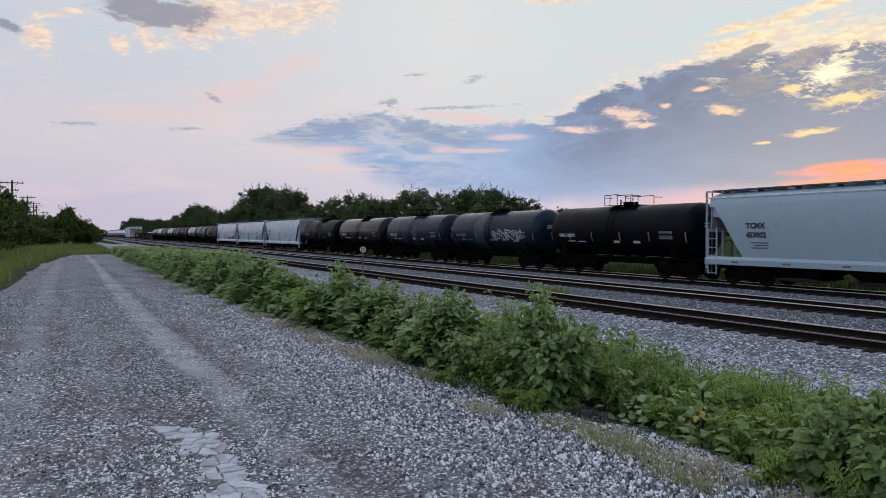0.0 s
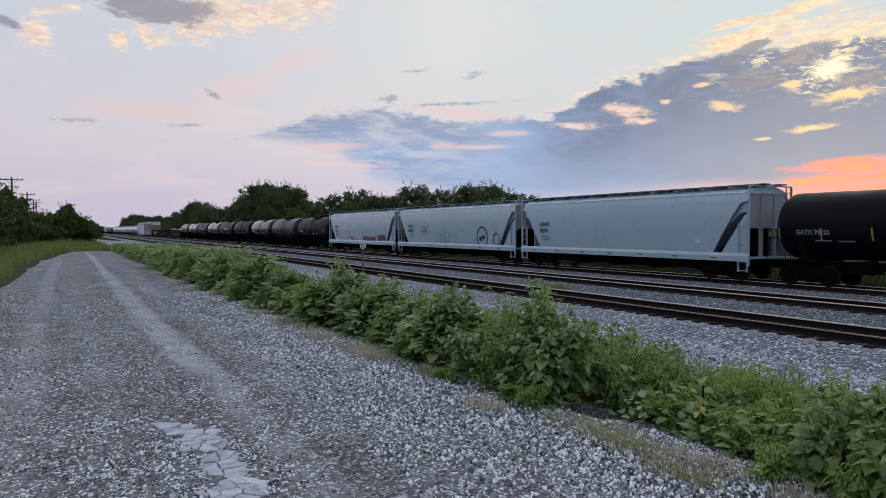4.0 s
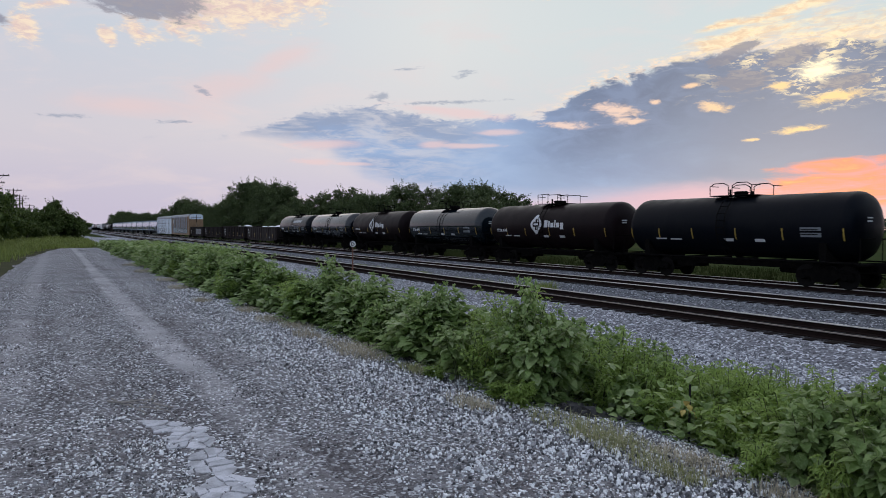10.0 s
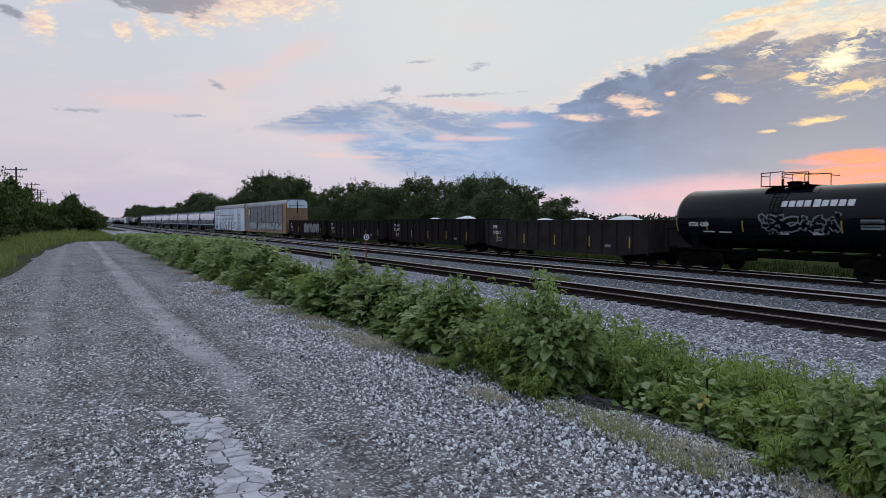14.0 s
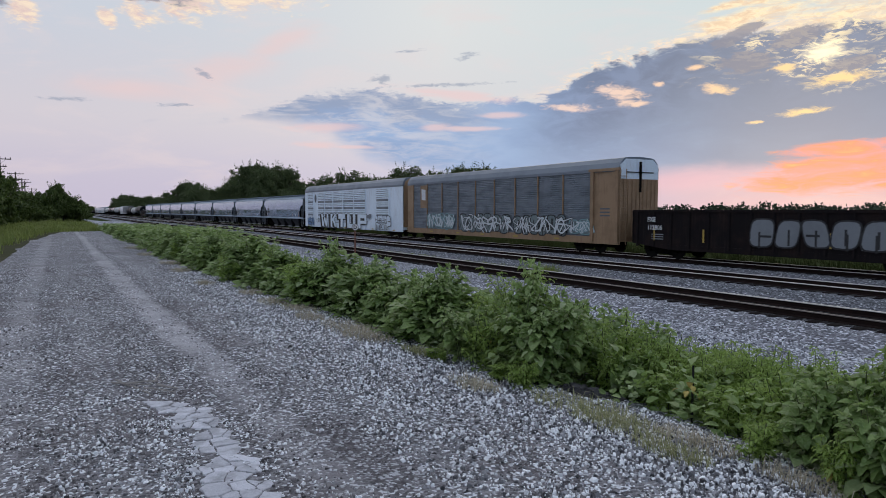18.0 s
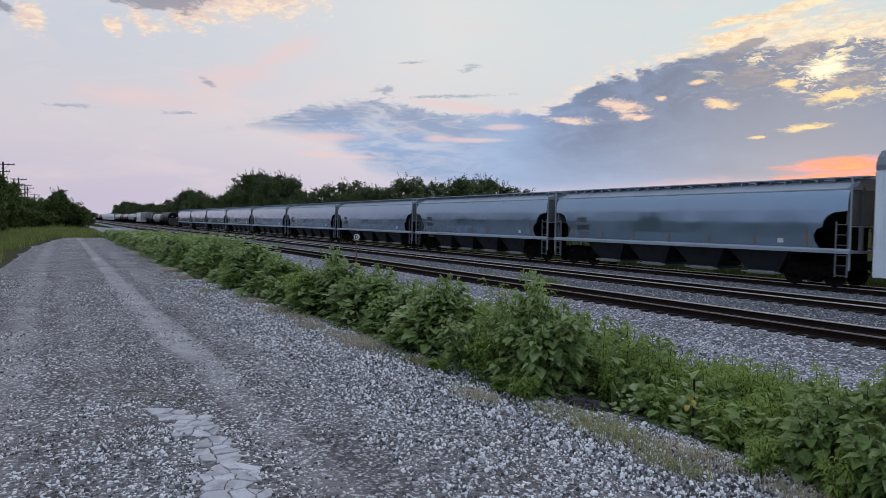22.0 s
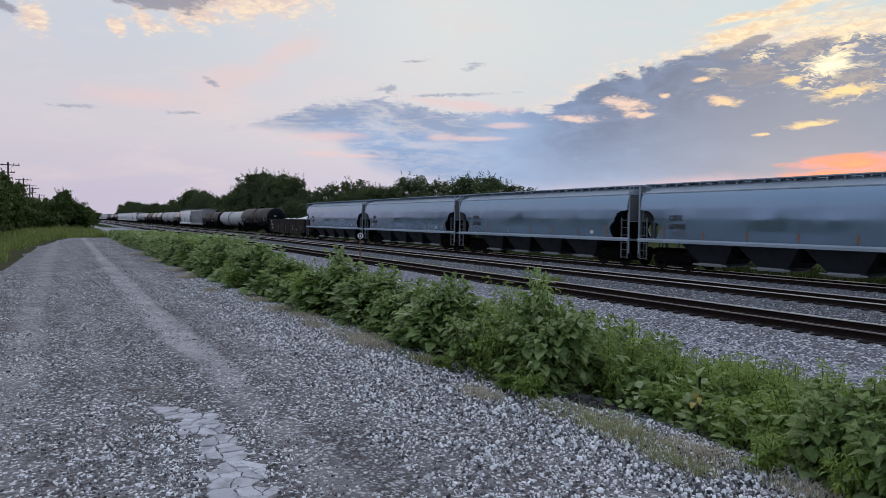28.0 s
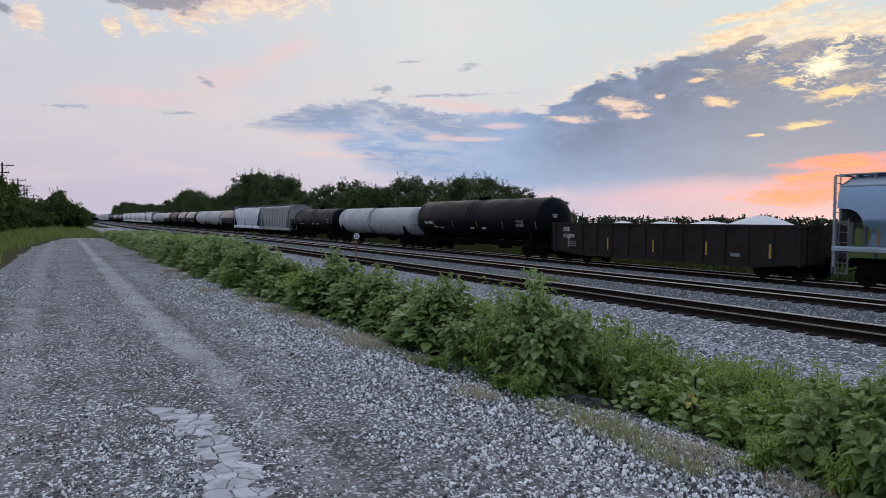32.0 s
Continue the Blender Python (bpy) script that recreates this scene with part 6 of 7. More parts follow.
TOPS = ((1.0, 1.8), (2.3, 1.78), (3.0, 1.48), (3.8, 1.40), (4.6, 1.42), (5.2, 1.78), (5.7, 1.98), (6.5, 1.76), (7.5, 1.82), (9.0, 1.86), (11.8, 1.96), (15.0, 2.08), (18.0, 1.95), (22.0, 1.82), (30.0, 1.75), (40.0, 1.62), (60.0, 1.42))


FRONT = ((1.0, 4.1), (2.4, 4.2), (3.3, 4.5), (4.0, 4.35), (4.5, 4.45), (5.0, 4.05), (5.8, 3.95), (7.4, 4.1), (9.5, 4.0), (11.4, 3.85), (17.5, 3.55), (26.0, 3.25), (60.0, 3.2))


def between(rows, t):
    for (a, va), (b, vb) in zip(rows, rows[1:]):
        if t <= b:
            return va + (vb - va) * max(0.0, t - a) / (b - a)
    return rows[-1][1]


def weeds():
    rnd = random.Random(11)
    kinds = {}
    for broad in (True, False):
        for hi, h in enumerate((0.45, 0.7, 0.95, 1.2, 1.5)):
            for v in range(2):
                kinds[(broad, hi, v)] = (h, *weed(100 * broad + 10 * hi + v, h, broad))
    mounds = [(1.2, 4.7, 1.70), (2.05, 4.55, 1.76), (2.9, 5.0, 1.34), (3.7, 5.2, 1.28), (4.5, 5.1, 1.36), (5.55, 4.25, 1.98), (6.5, 4.5, 1.66), (7.45, 4.3, 1.84), (8.7, 4.5, 1.70), (9.8, 4.25, 1.80), (11.1, 4.15, 1.98),
              (12.4, 4.2, 1.66), (13.7, 4.0, 1.82), (15.2, 3.9, 2.12), (16.9, 3.95, 1.72), (18.6, 3.75, 1.98), (20.6, 3.75, 1.74), (22.6, 3.65, 1.88), (24.8, 3.6, 1.72)]
    for my, mx, top in mounds:
        for k in range(30 if 2.6 < my < 4.9 else 22 if my < 7 else 9):
            a, r = rnd.uniform(0, 6.28), rnd.random() ** 0.6 if k > 1 else 0.15 * k
            x, yy = mx + 0.55 * r * math.cos(a), my + (0.62 + 0.012 * my) * r * math.sin(a)
            back = 10 < k < 15 or (my > 7 and k > 6)
            if k >= 15:
                x, yy = mx + rnd.uniform(-0.5, 1.1), my + rnd.uniform(-0.7, 0.7)
                r = 0.75
            if back:
                x, yy = mx + rnd.uniform(0.7, 1.7), my + rnd.uniform(-0.7, 0.7)
            g = rise(x, yy)
            want = (top - g) * (1.02 - 0.5 * r * r) * rnd.uniform(0.86, 1.03)
            if k == 1:
                want = (top - g) * rnd.uniform(1.02, 1.12)
            if back:
                want = max(0.5, (min(top, 1.45) - g) * rnd.uniform(0.7, 0.95))
            broad = rnd.random() < (0.1 if 2.6 < my < 4.9 else 0.8)
            hi = min(range(5), key=lambda q: abs((0.45, 0.7, 0.95, 1.2, 1.5)[q] - want))
            h, stem, leaf = kinds[(broad, hi, rnd.randint(0, 1))]
            s = max(0.8, want / h)
            w = thing("weed_plant", "tall broad-leaved green weed in the trackside strip" if broad else "fine-leaved green weed in the trackside strip", "weed", "weeds beside the road",
                      at=Matrix.LocRotScale((x, yy, g - 0.01), Euler((0, 0, rnd.uniform(0, 6.28))), (min(s, 1.15) * (0.6 if k == 1 else 1), min(s, 1.15) * (0.6 if k == 1 else 1), s)))
            for stalk in stem:
                part("stem", stalk, w)
            part("foliage", leaf, w)
    # low plants creeping out over the gravel
    for x, yy, h2 in ((3.77, 4.95, 0.22), (3.66, 5.2, 0.16), (4.0, 2.75, 0.22), (3.55, 6.3, 0.12), (4.0, 2.1, 0.3)):
        h, stem, leaf = kinds[(False, 0, rnd.randint(0, 1))]
        w = thing("weed_plant", "low green weed spreading over the gravel edge", "weed", "weeds beside the road", at=Matrix.LocRotScale((x, yy, rise(x, yy)), Euler((0, 0, rnd.uniform(0, 6.28))), (0.75, 0.75, h2 / h * 1.4)))
        for stalk in stem:
            part("stem", stalk, w)
        part("foliage", leaf, w)
    # the rest of the strip, and the low growth under the tall plants
    lv = Leaves()
    far_mounds = [m for m in mounds if m[0] > 7]
    for i in range(920):
        if i < 620:
            yy, x = 24 + 36 * rnd.random() ** 1.1, rnd.uniform(3.2, 6.5)
            g = rise(x, yy)
            h = (between(TOPS, yy) - g) * rnd.uniform(0.55, 1.05)
        else:
            my, mx, top = far_mounds[i % len(far_mounds)]
            a, r = rnd.uniform(0, 6.28), rnd.random() ** 0.6
            x, yy = mx + 0.15 + 0.7 * r * math.cos(a), my + (0.55 + 0.012 * my) * r * math.sin(a)
            g = rise(x, yy)
            h = (top - g) * (0.90 - 0.5 * r * r) * rnd.uniform(0.6, 0.95)
        for k in range(70):
            z = h * rnd.random() ** 0.7
            a = rnd.uniform(0, 6.28)
            r = 0.38 * (1.15 - z / h) * rnd.random() ** 0.5 + 0.05
            o = Vector((math.cos(a), math.sin(a), rnd.uniform(-0.3, 0.6))).normalized()
            lv.leaf(Vector((x + r * o.x, yy + r * o.y, g + z)), o, Vector((rnd.uniform(-0.5, 0.5), rnd.uniform(-0.5, 0.5), 1)), rnd.uniform(0.12, 0.24), 0.33)
    for i in range(2100):
        yy = 1.0 + 25 * rnd.random() ** 1.3
        x = between(FRONT, yy) - 0.12 + 3.2 * rnd.random()
        g = rise(x, yy)
        if abs(x - 4.28) < 0.2 and abs(yy - 4.65) < 0.22:
            continue
        h = rnd.uniform(0.10, 0.34) * (1 if x < 4.4 else 1.6)
        for k in range(12):
            a = rnd.uniform(0, 6.28)
            o = Vector((math.cos(a), math.sin(a), rnd.uniform(-0.1, 0.9))).normalized()
            lv.leaf(Vector((x + 0.12 * o.x, yy + 0.12 * o.y, g + h * rnd.random())), o, Vector((rnd.uniform(-0.5, 0.5), rnd.uniform(-0.5, 0.5), 1)), rnd.uniform(0.05, 0.13), 0.33)
    thing("undergrowth", "dense green undergrowth along the gravel road", "weeds", kind="stuff", data=as_mesh("undergrowth", lv.v, lv.f, WEED))


weeds()


def grass_patch(name, label, material, count, xs, ys, tall, wide, seed, blades=5, power=1.0, bend=None):
    rnd = random.Random(seed)
    lv = Leaves()
    for i in range(count):
        x, y = rnd.uniform(*xs), ys[0] + (ys[1] - ys[0]) * rnd.random() ** power
        if bend:
            x = xs[0] + (x - xs[0]) / (xs[1] - xs[0]) * (bend(y) - xs[0])
        if noise.noise((x * 0.5, y * 0.25, seed)) < -0.22:
            continue
        g = max(rise(x, y), -0.45)
        for k in range(blades):
            a = rnd.uniform(0, 6.28)
            lv.blade(Vector((x + rnd.uniform(-0.12, 0.12), y + rnd.uniform(-0.12, 0.12), g)), Vector((math.cos(a), math.sin(a), 0)), rnd.uniform(*tall), wide, rnd.uniform(0.2, 0.8))
    return thing(name, label, "grass", kind="stuff", data=as_mesh(name, lv.v, lv.f, material))


grass_patch("verge_grass", "long green grass on the verge beside the road", GRASSY, 5200, (-8.5, -2.35), (16, 120), (0.25, 0.65), 0.012, 1, 6, 1.3, road_side)
grass_patch("road_end_grass", "green grass where the gravel ends", GRASSY, 2600, (-3.5, 3.6), (55, 112), (0.2, 0.5), 0.016, 2, 5)
grass_patch("field_edge_grass", "rough grass behind the main line", FIELDBLADE, 6500, (33.2, 42), (6, 130), (0.2, 0.6), 0.02, 3, 5, 1.2)
grass_patch("track_grass", "thin green grass between the tracks", GRASSY, 1500, (19.2, 20.8), (24, 110), (0.08, 0.22), 0.012, 4, 4)
grass_patch("bank_grass", "sparse grass on the stone bank", GRASSY, 500, (9.0, 12.5), (3, 60), (0.1, 0.3), 0.01, 5, 4)


def dry_tufts():
    rnd = random.Random(5)
    spots = [(2.78, 18.3, 0.32, 0), (2.72, 14.8, 0.26, 0), (3.19, 12.8, 0.3, 0), (3.19, 11.3, 0.3, 0), (3.37, 10.4, 0.34, 0), (3.45, 8.3, 0.5, 0), (3.3, 7.6, 0.35, 0), (3.23, 5.0, 0.22, 0), (3.74, 4.1, 0.42, 1), (3.6, 3.6, 0.3, 1), (3.47, 3.0, 0.22, 1), (3.85, 3.1, 0.25, 0),
             (3.8, 2.3, 0.2, 0), (3.2, 9.4, 0.25, 0), (2.9, 21.0, 0.4, 0), (2.85, 25.5, 0.5, 0), (2.9, 30.0, 0.6, 0), (3.5, 6.6, 0.2, 1)]
    for green, name, label, ink in ((0, "dry_grass", "dry straw-coloured grass along the gravel edge", DRYGRASS), (1, "sparse_grass", "sparse olive grass growing through the gravel", OLIVEGRASS)):
        lv = Leaves()
        for x, y, size, kind in spots:
            if kind != green:
                continue
            for k in range(int(1150 * size)):
                a, r = rnd.uniform(0, 6.28), size * rnd.random() ** 0.7
                px, py = x + r * math.cos(a) * 0.8, y + 1.5 * r * math.sin(a)
                b = rnd.uniform(0, 6.28)
                lv.blade(Vector((px, py, rise(px, py) + 0.012)), Vector((math.cos(b), math.sin(b), 0)), rnd.uniform(0.05, 0.13), 0.0035, rnd.uniform(0.6, 1.4))
        thing(name, label, "grass", kind="stuff", data=as_mesh(name, lv.v, lv.f, ink))
    lv = Leaves()
    for x, y, z, count in ((4.0, 5.85, 0.35, 9), (4.5, 3.68, 0.25, 7), (4.05, 2.2, 0.15, 8), (3.95, 7.9, 0.3, 4)):
        for k in range(count):
            o = ball(rnd)
            lv.leaf(Vector((x + 0.12 * o.x, y + 0.12 * o.y, rise(x, y) + z + 0.12 * o.z)), Vector((o.x, o.y, -0.3)).normalized(), Vector((0.2, 0.1, 1)), rnd.uniform(0.05, 0.09), 0.34)
    thing("yellowed_leaves", "yellowed dying leaves low on the weeds", "leaves", kind="stuff", data=as_mesh("yellowed_leaves", lv.v, lv.f, YELLOWLEAF))
    lv = Leaves()
    for k in range(260):
        a, r = rnd.uniform(0, 6.28), 0.55 * rnd.random() ** 0.6
        px, py = 20.4 + r * math.cos(a), 25.0 + 1.3 * r * math.sin(a)
        lv.blade(Vector((px, py, -0.44)), Vector((math.cos(a), math.sin(a), 0)), rnd.uniform(0.2, 0.5), 0.010, rnd.uniform(0.2, 0.8))
    thing("grass_tuft", "green grass tuft between the tracks", "grass", kind="stuff", data=as_mesh("grass_tuft", lv.v, lv.f, GRASSY))


dry_tufts()


def tree_parts(seed, height, spread, lobes, leaf, low=0.2, sprigs=40):
    """Trunk with limbs, and a crown of lobes, each a cluster of leaf clumps with gaps between, and loose sprigs at its outline."""
    rnd = random.Random(seed)
    tk, lv = MB(), Leaves()
    p, d = Vector((0, 0, -0.3)), Vector((rnd.uniform(-0.06, 0.06), rnd.uniform(-0.06, 0.06), 1))
    k, spine = 6, []
    for i in range(k):
        q = p + d * (height * 0.75 / k)
        tk.rod(p, q, height * 0.020 * (1 - 0.8 * i / k), 7, height * 0.020 * (1 - 0.8 * (i + 1) / k))
        spine.append(q)
        p, d = q, (d + Vector((rnd.uniform(-0.15, 0.15), rnd.uniform(-0.15, 0.15), 0))).normalized()
    for c in range(lobes):
        f = 1.0 if c == 0 else ((c + rnd.random()) / lobes) ** 0.8
        lr = spread * rnd.uniform(0.32, 0.50) * (1.1 - 0.3 * f)
        z = height * low + lr * 0.5 + (height * (0.99 - low) - lr * 1.25) * f
        out = spread * (0.9 * math.sin(math.pi * (0.25 + 0.56 * f)) ** 0.8) * rnd.uniform(0.35, 0.9)
        a = c * 2.4 + rnd.uniform(-0.5, 0.5)
        m = Vector((out * math.cos(a), out * math.sin(a), z))
        tk.rod(tuple(spine[min(k - 1, int(k * f * 0.8))]), tuple(m), height * 0.006, 5, height * 0.002)
        for j in range(16):
            o = ball(rnd).normalized() * rnd.uniform(0.45, 1.0)
            g = m + Vector((o.x * lr, o.y * lr, o.z * lr * 0.8))
            cr = lr * rnd.uniform(0.22, 0.46)
            for _ in range(44):
                e = ball(rnd)
                lv.card(g + Vector((e.x * cr, e.y * cr, e.z * cr * 0.8)), ball(rnd).normalized(), ball(rnd).normalized() + Vector((0, 0, 0.4)), leaf * rnd.uniform(0.6, 1.3), 0.34)
        for j in range(sprigs // lobes + 1):
            o = ball(rnd).normalized()
            g = m + Vector((o.x * lr * 0.9, o.y * lr * 0.9, abs(o.z) * lr * 0.75))
            way = Vector((o.x * 0.5, o.y * 0.5, 1.0)).normalized()
            long = height * rnd.uniform(0.05, 0.11)
            for i in range(11):
                e = ball(rnd)
                lv.card(g + way * long * i / 10 + e * 0.10, (way + e).normalized(), ball(rnd).normalized(), leaf * rnd.uniform(0.5, 1.0), 0.32)
    return tk.mesh("trunk", BARK), (lv.v, lv.f)


def trees():
    kinds = []
    for i, (h, sp, cl) in enumerate(((10, 3.8, 13), (10, 3.2, 11), (10, 4.4, 15), (10, 3.4, 12), (10, 4.0, 16))):
        tk, (v, f) = tree_parts(60 + i, h, sp, cl, 0.27, 0.04, 34)
        kinds.append((tk, as_mesh("crown", v, f, TREELEAF)))
    heights = ((60, 4.5), (62, 5.4), (64, 6.6), (68, 8.0), (73, 6.6), (77, 7.6), (82, 9.5), (93, 10.2), (106, 10.2), (110, 8.0), (114, 7.4), (119, 9.0), (124, 10.6), (134, 11.6), (144, 11.0), (152, 9.0), (158, 8.7), (172, 9.8), (184, 15.0), (196, 17.4), (208, 15.0), (222, 12.0), (246, 11.2), (285, 12.0), (305, 17.0), (322, 17.0), (345, 12.5), (380, 11.8), (419, 11.2), (520, 12.5), (625, 16.0), (800, 14.0))
    rnd = random.Random(21)
    y = 62.0
    n = 0
    while y < 760:
        for x in (50, 56) if y < 260 else (52,):
            if x == 56 and y < 66:
                continue
            yy, xx = y + rnd.uniform(-1, 1) * 1.2, x + rnd.uniform(-2, 2)
            h = between(heights, yy) * (rnd.uniform(0.5, 0.85) if rnd.random() < 0.45 else rnd.uniform(0.92, 1.05))
            tk, crown = kinds[rnd.randrange(5)]
            s = h / 10
            w = min(max(s * rnd.uniform(0.9, 1.2), 1.0), 1.7)
            t = thing("tree", "dark green broadleaf tree in the hedgerow beyond the tracks", "tree", "hedgerow trees", at=Matrix.LocRotScale((xx, yy, rise(xx, yy)), Euler((0, 0, rnd.uniform(0, 6.28))), (w, w, s)))
            part("trunk", tk, t)
            part("crown", crown, t)
            n += 1
        y += 3.4 if y < 130 else 5.0 if y < 260 else 6.0 if y < 420 else 8.0
    # shrubs under the trees
    lv = Leaves()
    for i in range(240):
        y = 61 + 340 * rnd.random() ** 1.6
        x = 48 + rnd.uniform(-3, 6)
        r, h = rnd.uniform(0.9, 1.8), rnd.uniform(1.2, 3.2)
        for k in range(60):
            o = ball(rnd)
            lv.card(Vector((x + o.x * r, y + o.y * r * 1.4, rise(x, y) + h * (0.45 + 0.5 * o.z))), ball(rnd).normalized(), ball(rnd).normalized(), rnd.uniform(0.25, 0.5), 0.36)
    thing("hedgerow_undergrowth", "dark green shrubs under the hedgerow trees", "shrubs", kind="stuff", data=as_mesh("hedgerow_undergrowth", lv.v, lv.f, TREELEAF))
    # far woods across the field
    lv = Leaves()
    for i in range(1500):
        a = radians(rnd.uniform(-12, 118))
        dist = 820 + rnd.uniform(-25, 45) - 60 * math.sin(a)
        x, y = dist * math.sin(a), dist * math.cos(a)
        if x < 62:
            continue
        h = 11 + 4 * noise.noise((a * 22, 0, 0)) + rnd.uniform(-2.5, 2.5)
        for k in range(16):
            o = ball(rnd)
            lv.card(Vector((x + o.x * 5, y + o.y * 5, rise(x, y) + h * (0.45 + 0.52 * o.z))), ball(rnd).normalized(), ball(rnd).normalized(), rnd.uniform(2.0, 4.2), 0.4)
    thing("far_woods", "dark line of distant woods across the field", "woods", kind="stuff", data=as_mesh("far_woods", lv.v, lv.f, FARLEAF))
    # the same scrub goes on along the verge beside and behind the viewer; the cars' paint mirrors it
    lv = Leaves()
    for i in range(420):
        y = rnd.uniform(-90, 36)
        x = -13 + rnd.uniform(-3, 3)
        h = 3.3 + 0.4 * noise.noise((y * 0.12, 0, 5)) + rnd.uniform(-0.35, 0.35)
        for k in range(34):
            o = ball(rnd)
            lv.card(Vector((x + o.x * 1.6, y + o.y * 1.6, rise(x, y) + h * (0.48 + 0.5 * o.z))), ball(rnd).normalized(), ball(rnd).normalized(), rnd.uniform(0.45, 0.85), 0.42)
    thing("scrub_belt", "dark green scrub along the road verge", "scrub", kind="stuff", data=as_mesh("scrub_belt", lv.v, lv.f, SHRUBLEAF))
    # shrubs on the road's far verge
    bush = [as_mesh("shrub_crown", *tree_parts(80 + i, 4.0, 2.0, 10, 0.20, 0.0, 30)[1], SHRUBLEAF) for i in range(3)]
    stem = tree_parts(80, 4.0, 2.0, 10, 0.20, 0.0, 30)[0]
    for x, y, h, w in SHRUBS:
        t = thing("shrub", "dense dark green shrub beside the road verge", "shrub", "shrubs along the verge", at=Matrix.LocRotScale((x, y, rise(x, y)), Euler((0, 0, rnd.uniform(0, 6.28))), (w, w, h / 4)))
        part("trunk", stem, t)
        part("crown", rnd.choice(bush), t)


SHRUBS = ((-6.4, 40, 4.6, 1.1), (-5.4, 47, 4.7, 1.1), (-4.9, 54, 4.9, 1.0), (-4.7, 62, 5.0, 1.1), (-7.0, 58, 5.4, 1.3), (-4.5, 70, 5.0, 1.1), (-4.5, 79, 5.0, 1.2), (-4.0, 87, 4.2, 1.2), (-2.6, 91, 3.6, 1.0), (-1.4, 94, 3.8, 1.0),
          (0.1, 96, 4.9, 0.8), (0.9, 98, 3.7, 1.0), (2.2, 98, 3.3, 1.0), (3.2, 100, 2.4, 0.9), (-6.5, 85, 4.8, 1.3), (-4.0, 99, 4.0, 1.3), (-7.5, 100, 4.8, 1.3), (-1.5, 108, 3.2, 1.2), (-6.0, 120, 4.4, 1.3), (1.0, 112, 2.8, 1.2))
trees()


# ---- poles, sign, small things ----
def utility_poles():
    first = thing("utility_pole", "weathered wooden utility pole with crossarms", "utility pole", "line of utility poles", at=pose(-6.3, 109, 0.3))
    part("pole", MB().rod((0, 0, -0.3), (0, 0, 9.5), 0.17, 8, 0.11).mesh("pole", POLEWOOD), first)
    for z, w in ((9.15, 1.35), (8.15, 0.8)):
        a = part("crossarm", MB().box(-w, w, -0.06, 0.06, z - 0.06, z + 0.06).mesh("crossarm", POLEWOOD), first)
        for x in (-w + 0.1, -w * 0.5, w * 0.5, w - 0.1):
            part("insulator", MB().rod((x, 0, z + 0.06), (x, 0, z + 0.24), 0.045, 6).mesh("insulator", DARKPOST), a)
    part("brace", MB().rod((-0.7, -0.08, 9.1), (0, -0.12, 8.4), 0.02, 4).rod((0.7, -0.08, 9.1), (0, -0.12, 8.4), 0.02, 4).mesh("brace", DARKPOST), first)
    for y in (151.7, 180.5, 197.8, 257, 321, 382, 440):
        copy_thing(first, pose(-6.3, y, 0.3))


utility_poles()


def derail_sign():
    s = thing("track_sign", "round white trackside sign with a black letter on a rusty post", "sign", at=pose(14.75, 35.3, -0.42))
    part("post", MB().box(-0.035, 0.035, -0.02, 0.02, 0, 1.85).mesh("post", RUSTPOST), s)
    turn = pose(0, -0.03, 1.98, 90, 0, -22)
    disc = part("disc", MB().lathe([(-0.008, 0.185), (0.008, 0.185)], "z", (0, 0, 0), 28).mesh("disc", SIGNWHITE), s, at=turn)
    ring = MB()
    for i in range(28):
        a, c = 2 * math.pi * i / 28, 2 * math.pi * (i + 1) / 28
        ring.add([(q * math.cos(t), q * math.sin(t), 0.012) for t, q in ((a, 0.165), (c, 0.165), (c, 0.185), (a, 0.185))], [(0, 1, 2, 3)])
    part("ring", ring.mesh("ring", LETTER_B), disc)
    vs, fs = letters("D", 0.27, 0.012)
    part("letter", as_mesh("letter", [(u - 0.1, v - 0.095, 0.013) for u, v in vs], fs, LETTER_B), disc)


derail_sign()


SLAB_SIDES = ((3.3, 0.60, 0.95), (3.96, 0.66, 1.00), (4.3, 0.74, 1.08), (4.64, 0.79, 1.01), (4.95, 0.77, 1.0), (5.25, 0.73, 1.0), (5.45, 0.66, 0.99), (5.9, 0.55, 0.72), (6.0, 0.52, 0.56))


def slab_span(y):
    return between([r[:2] for r in SLAB_SIDES], y), between([(r[0], r[2]) for r in SLAB_SIDES], y)


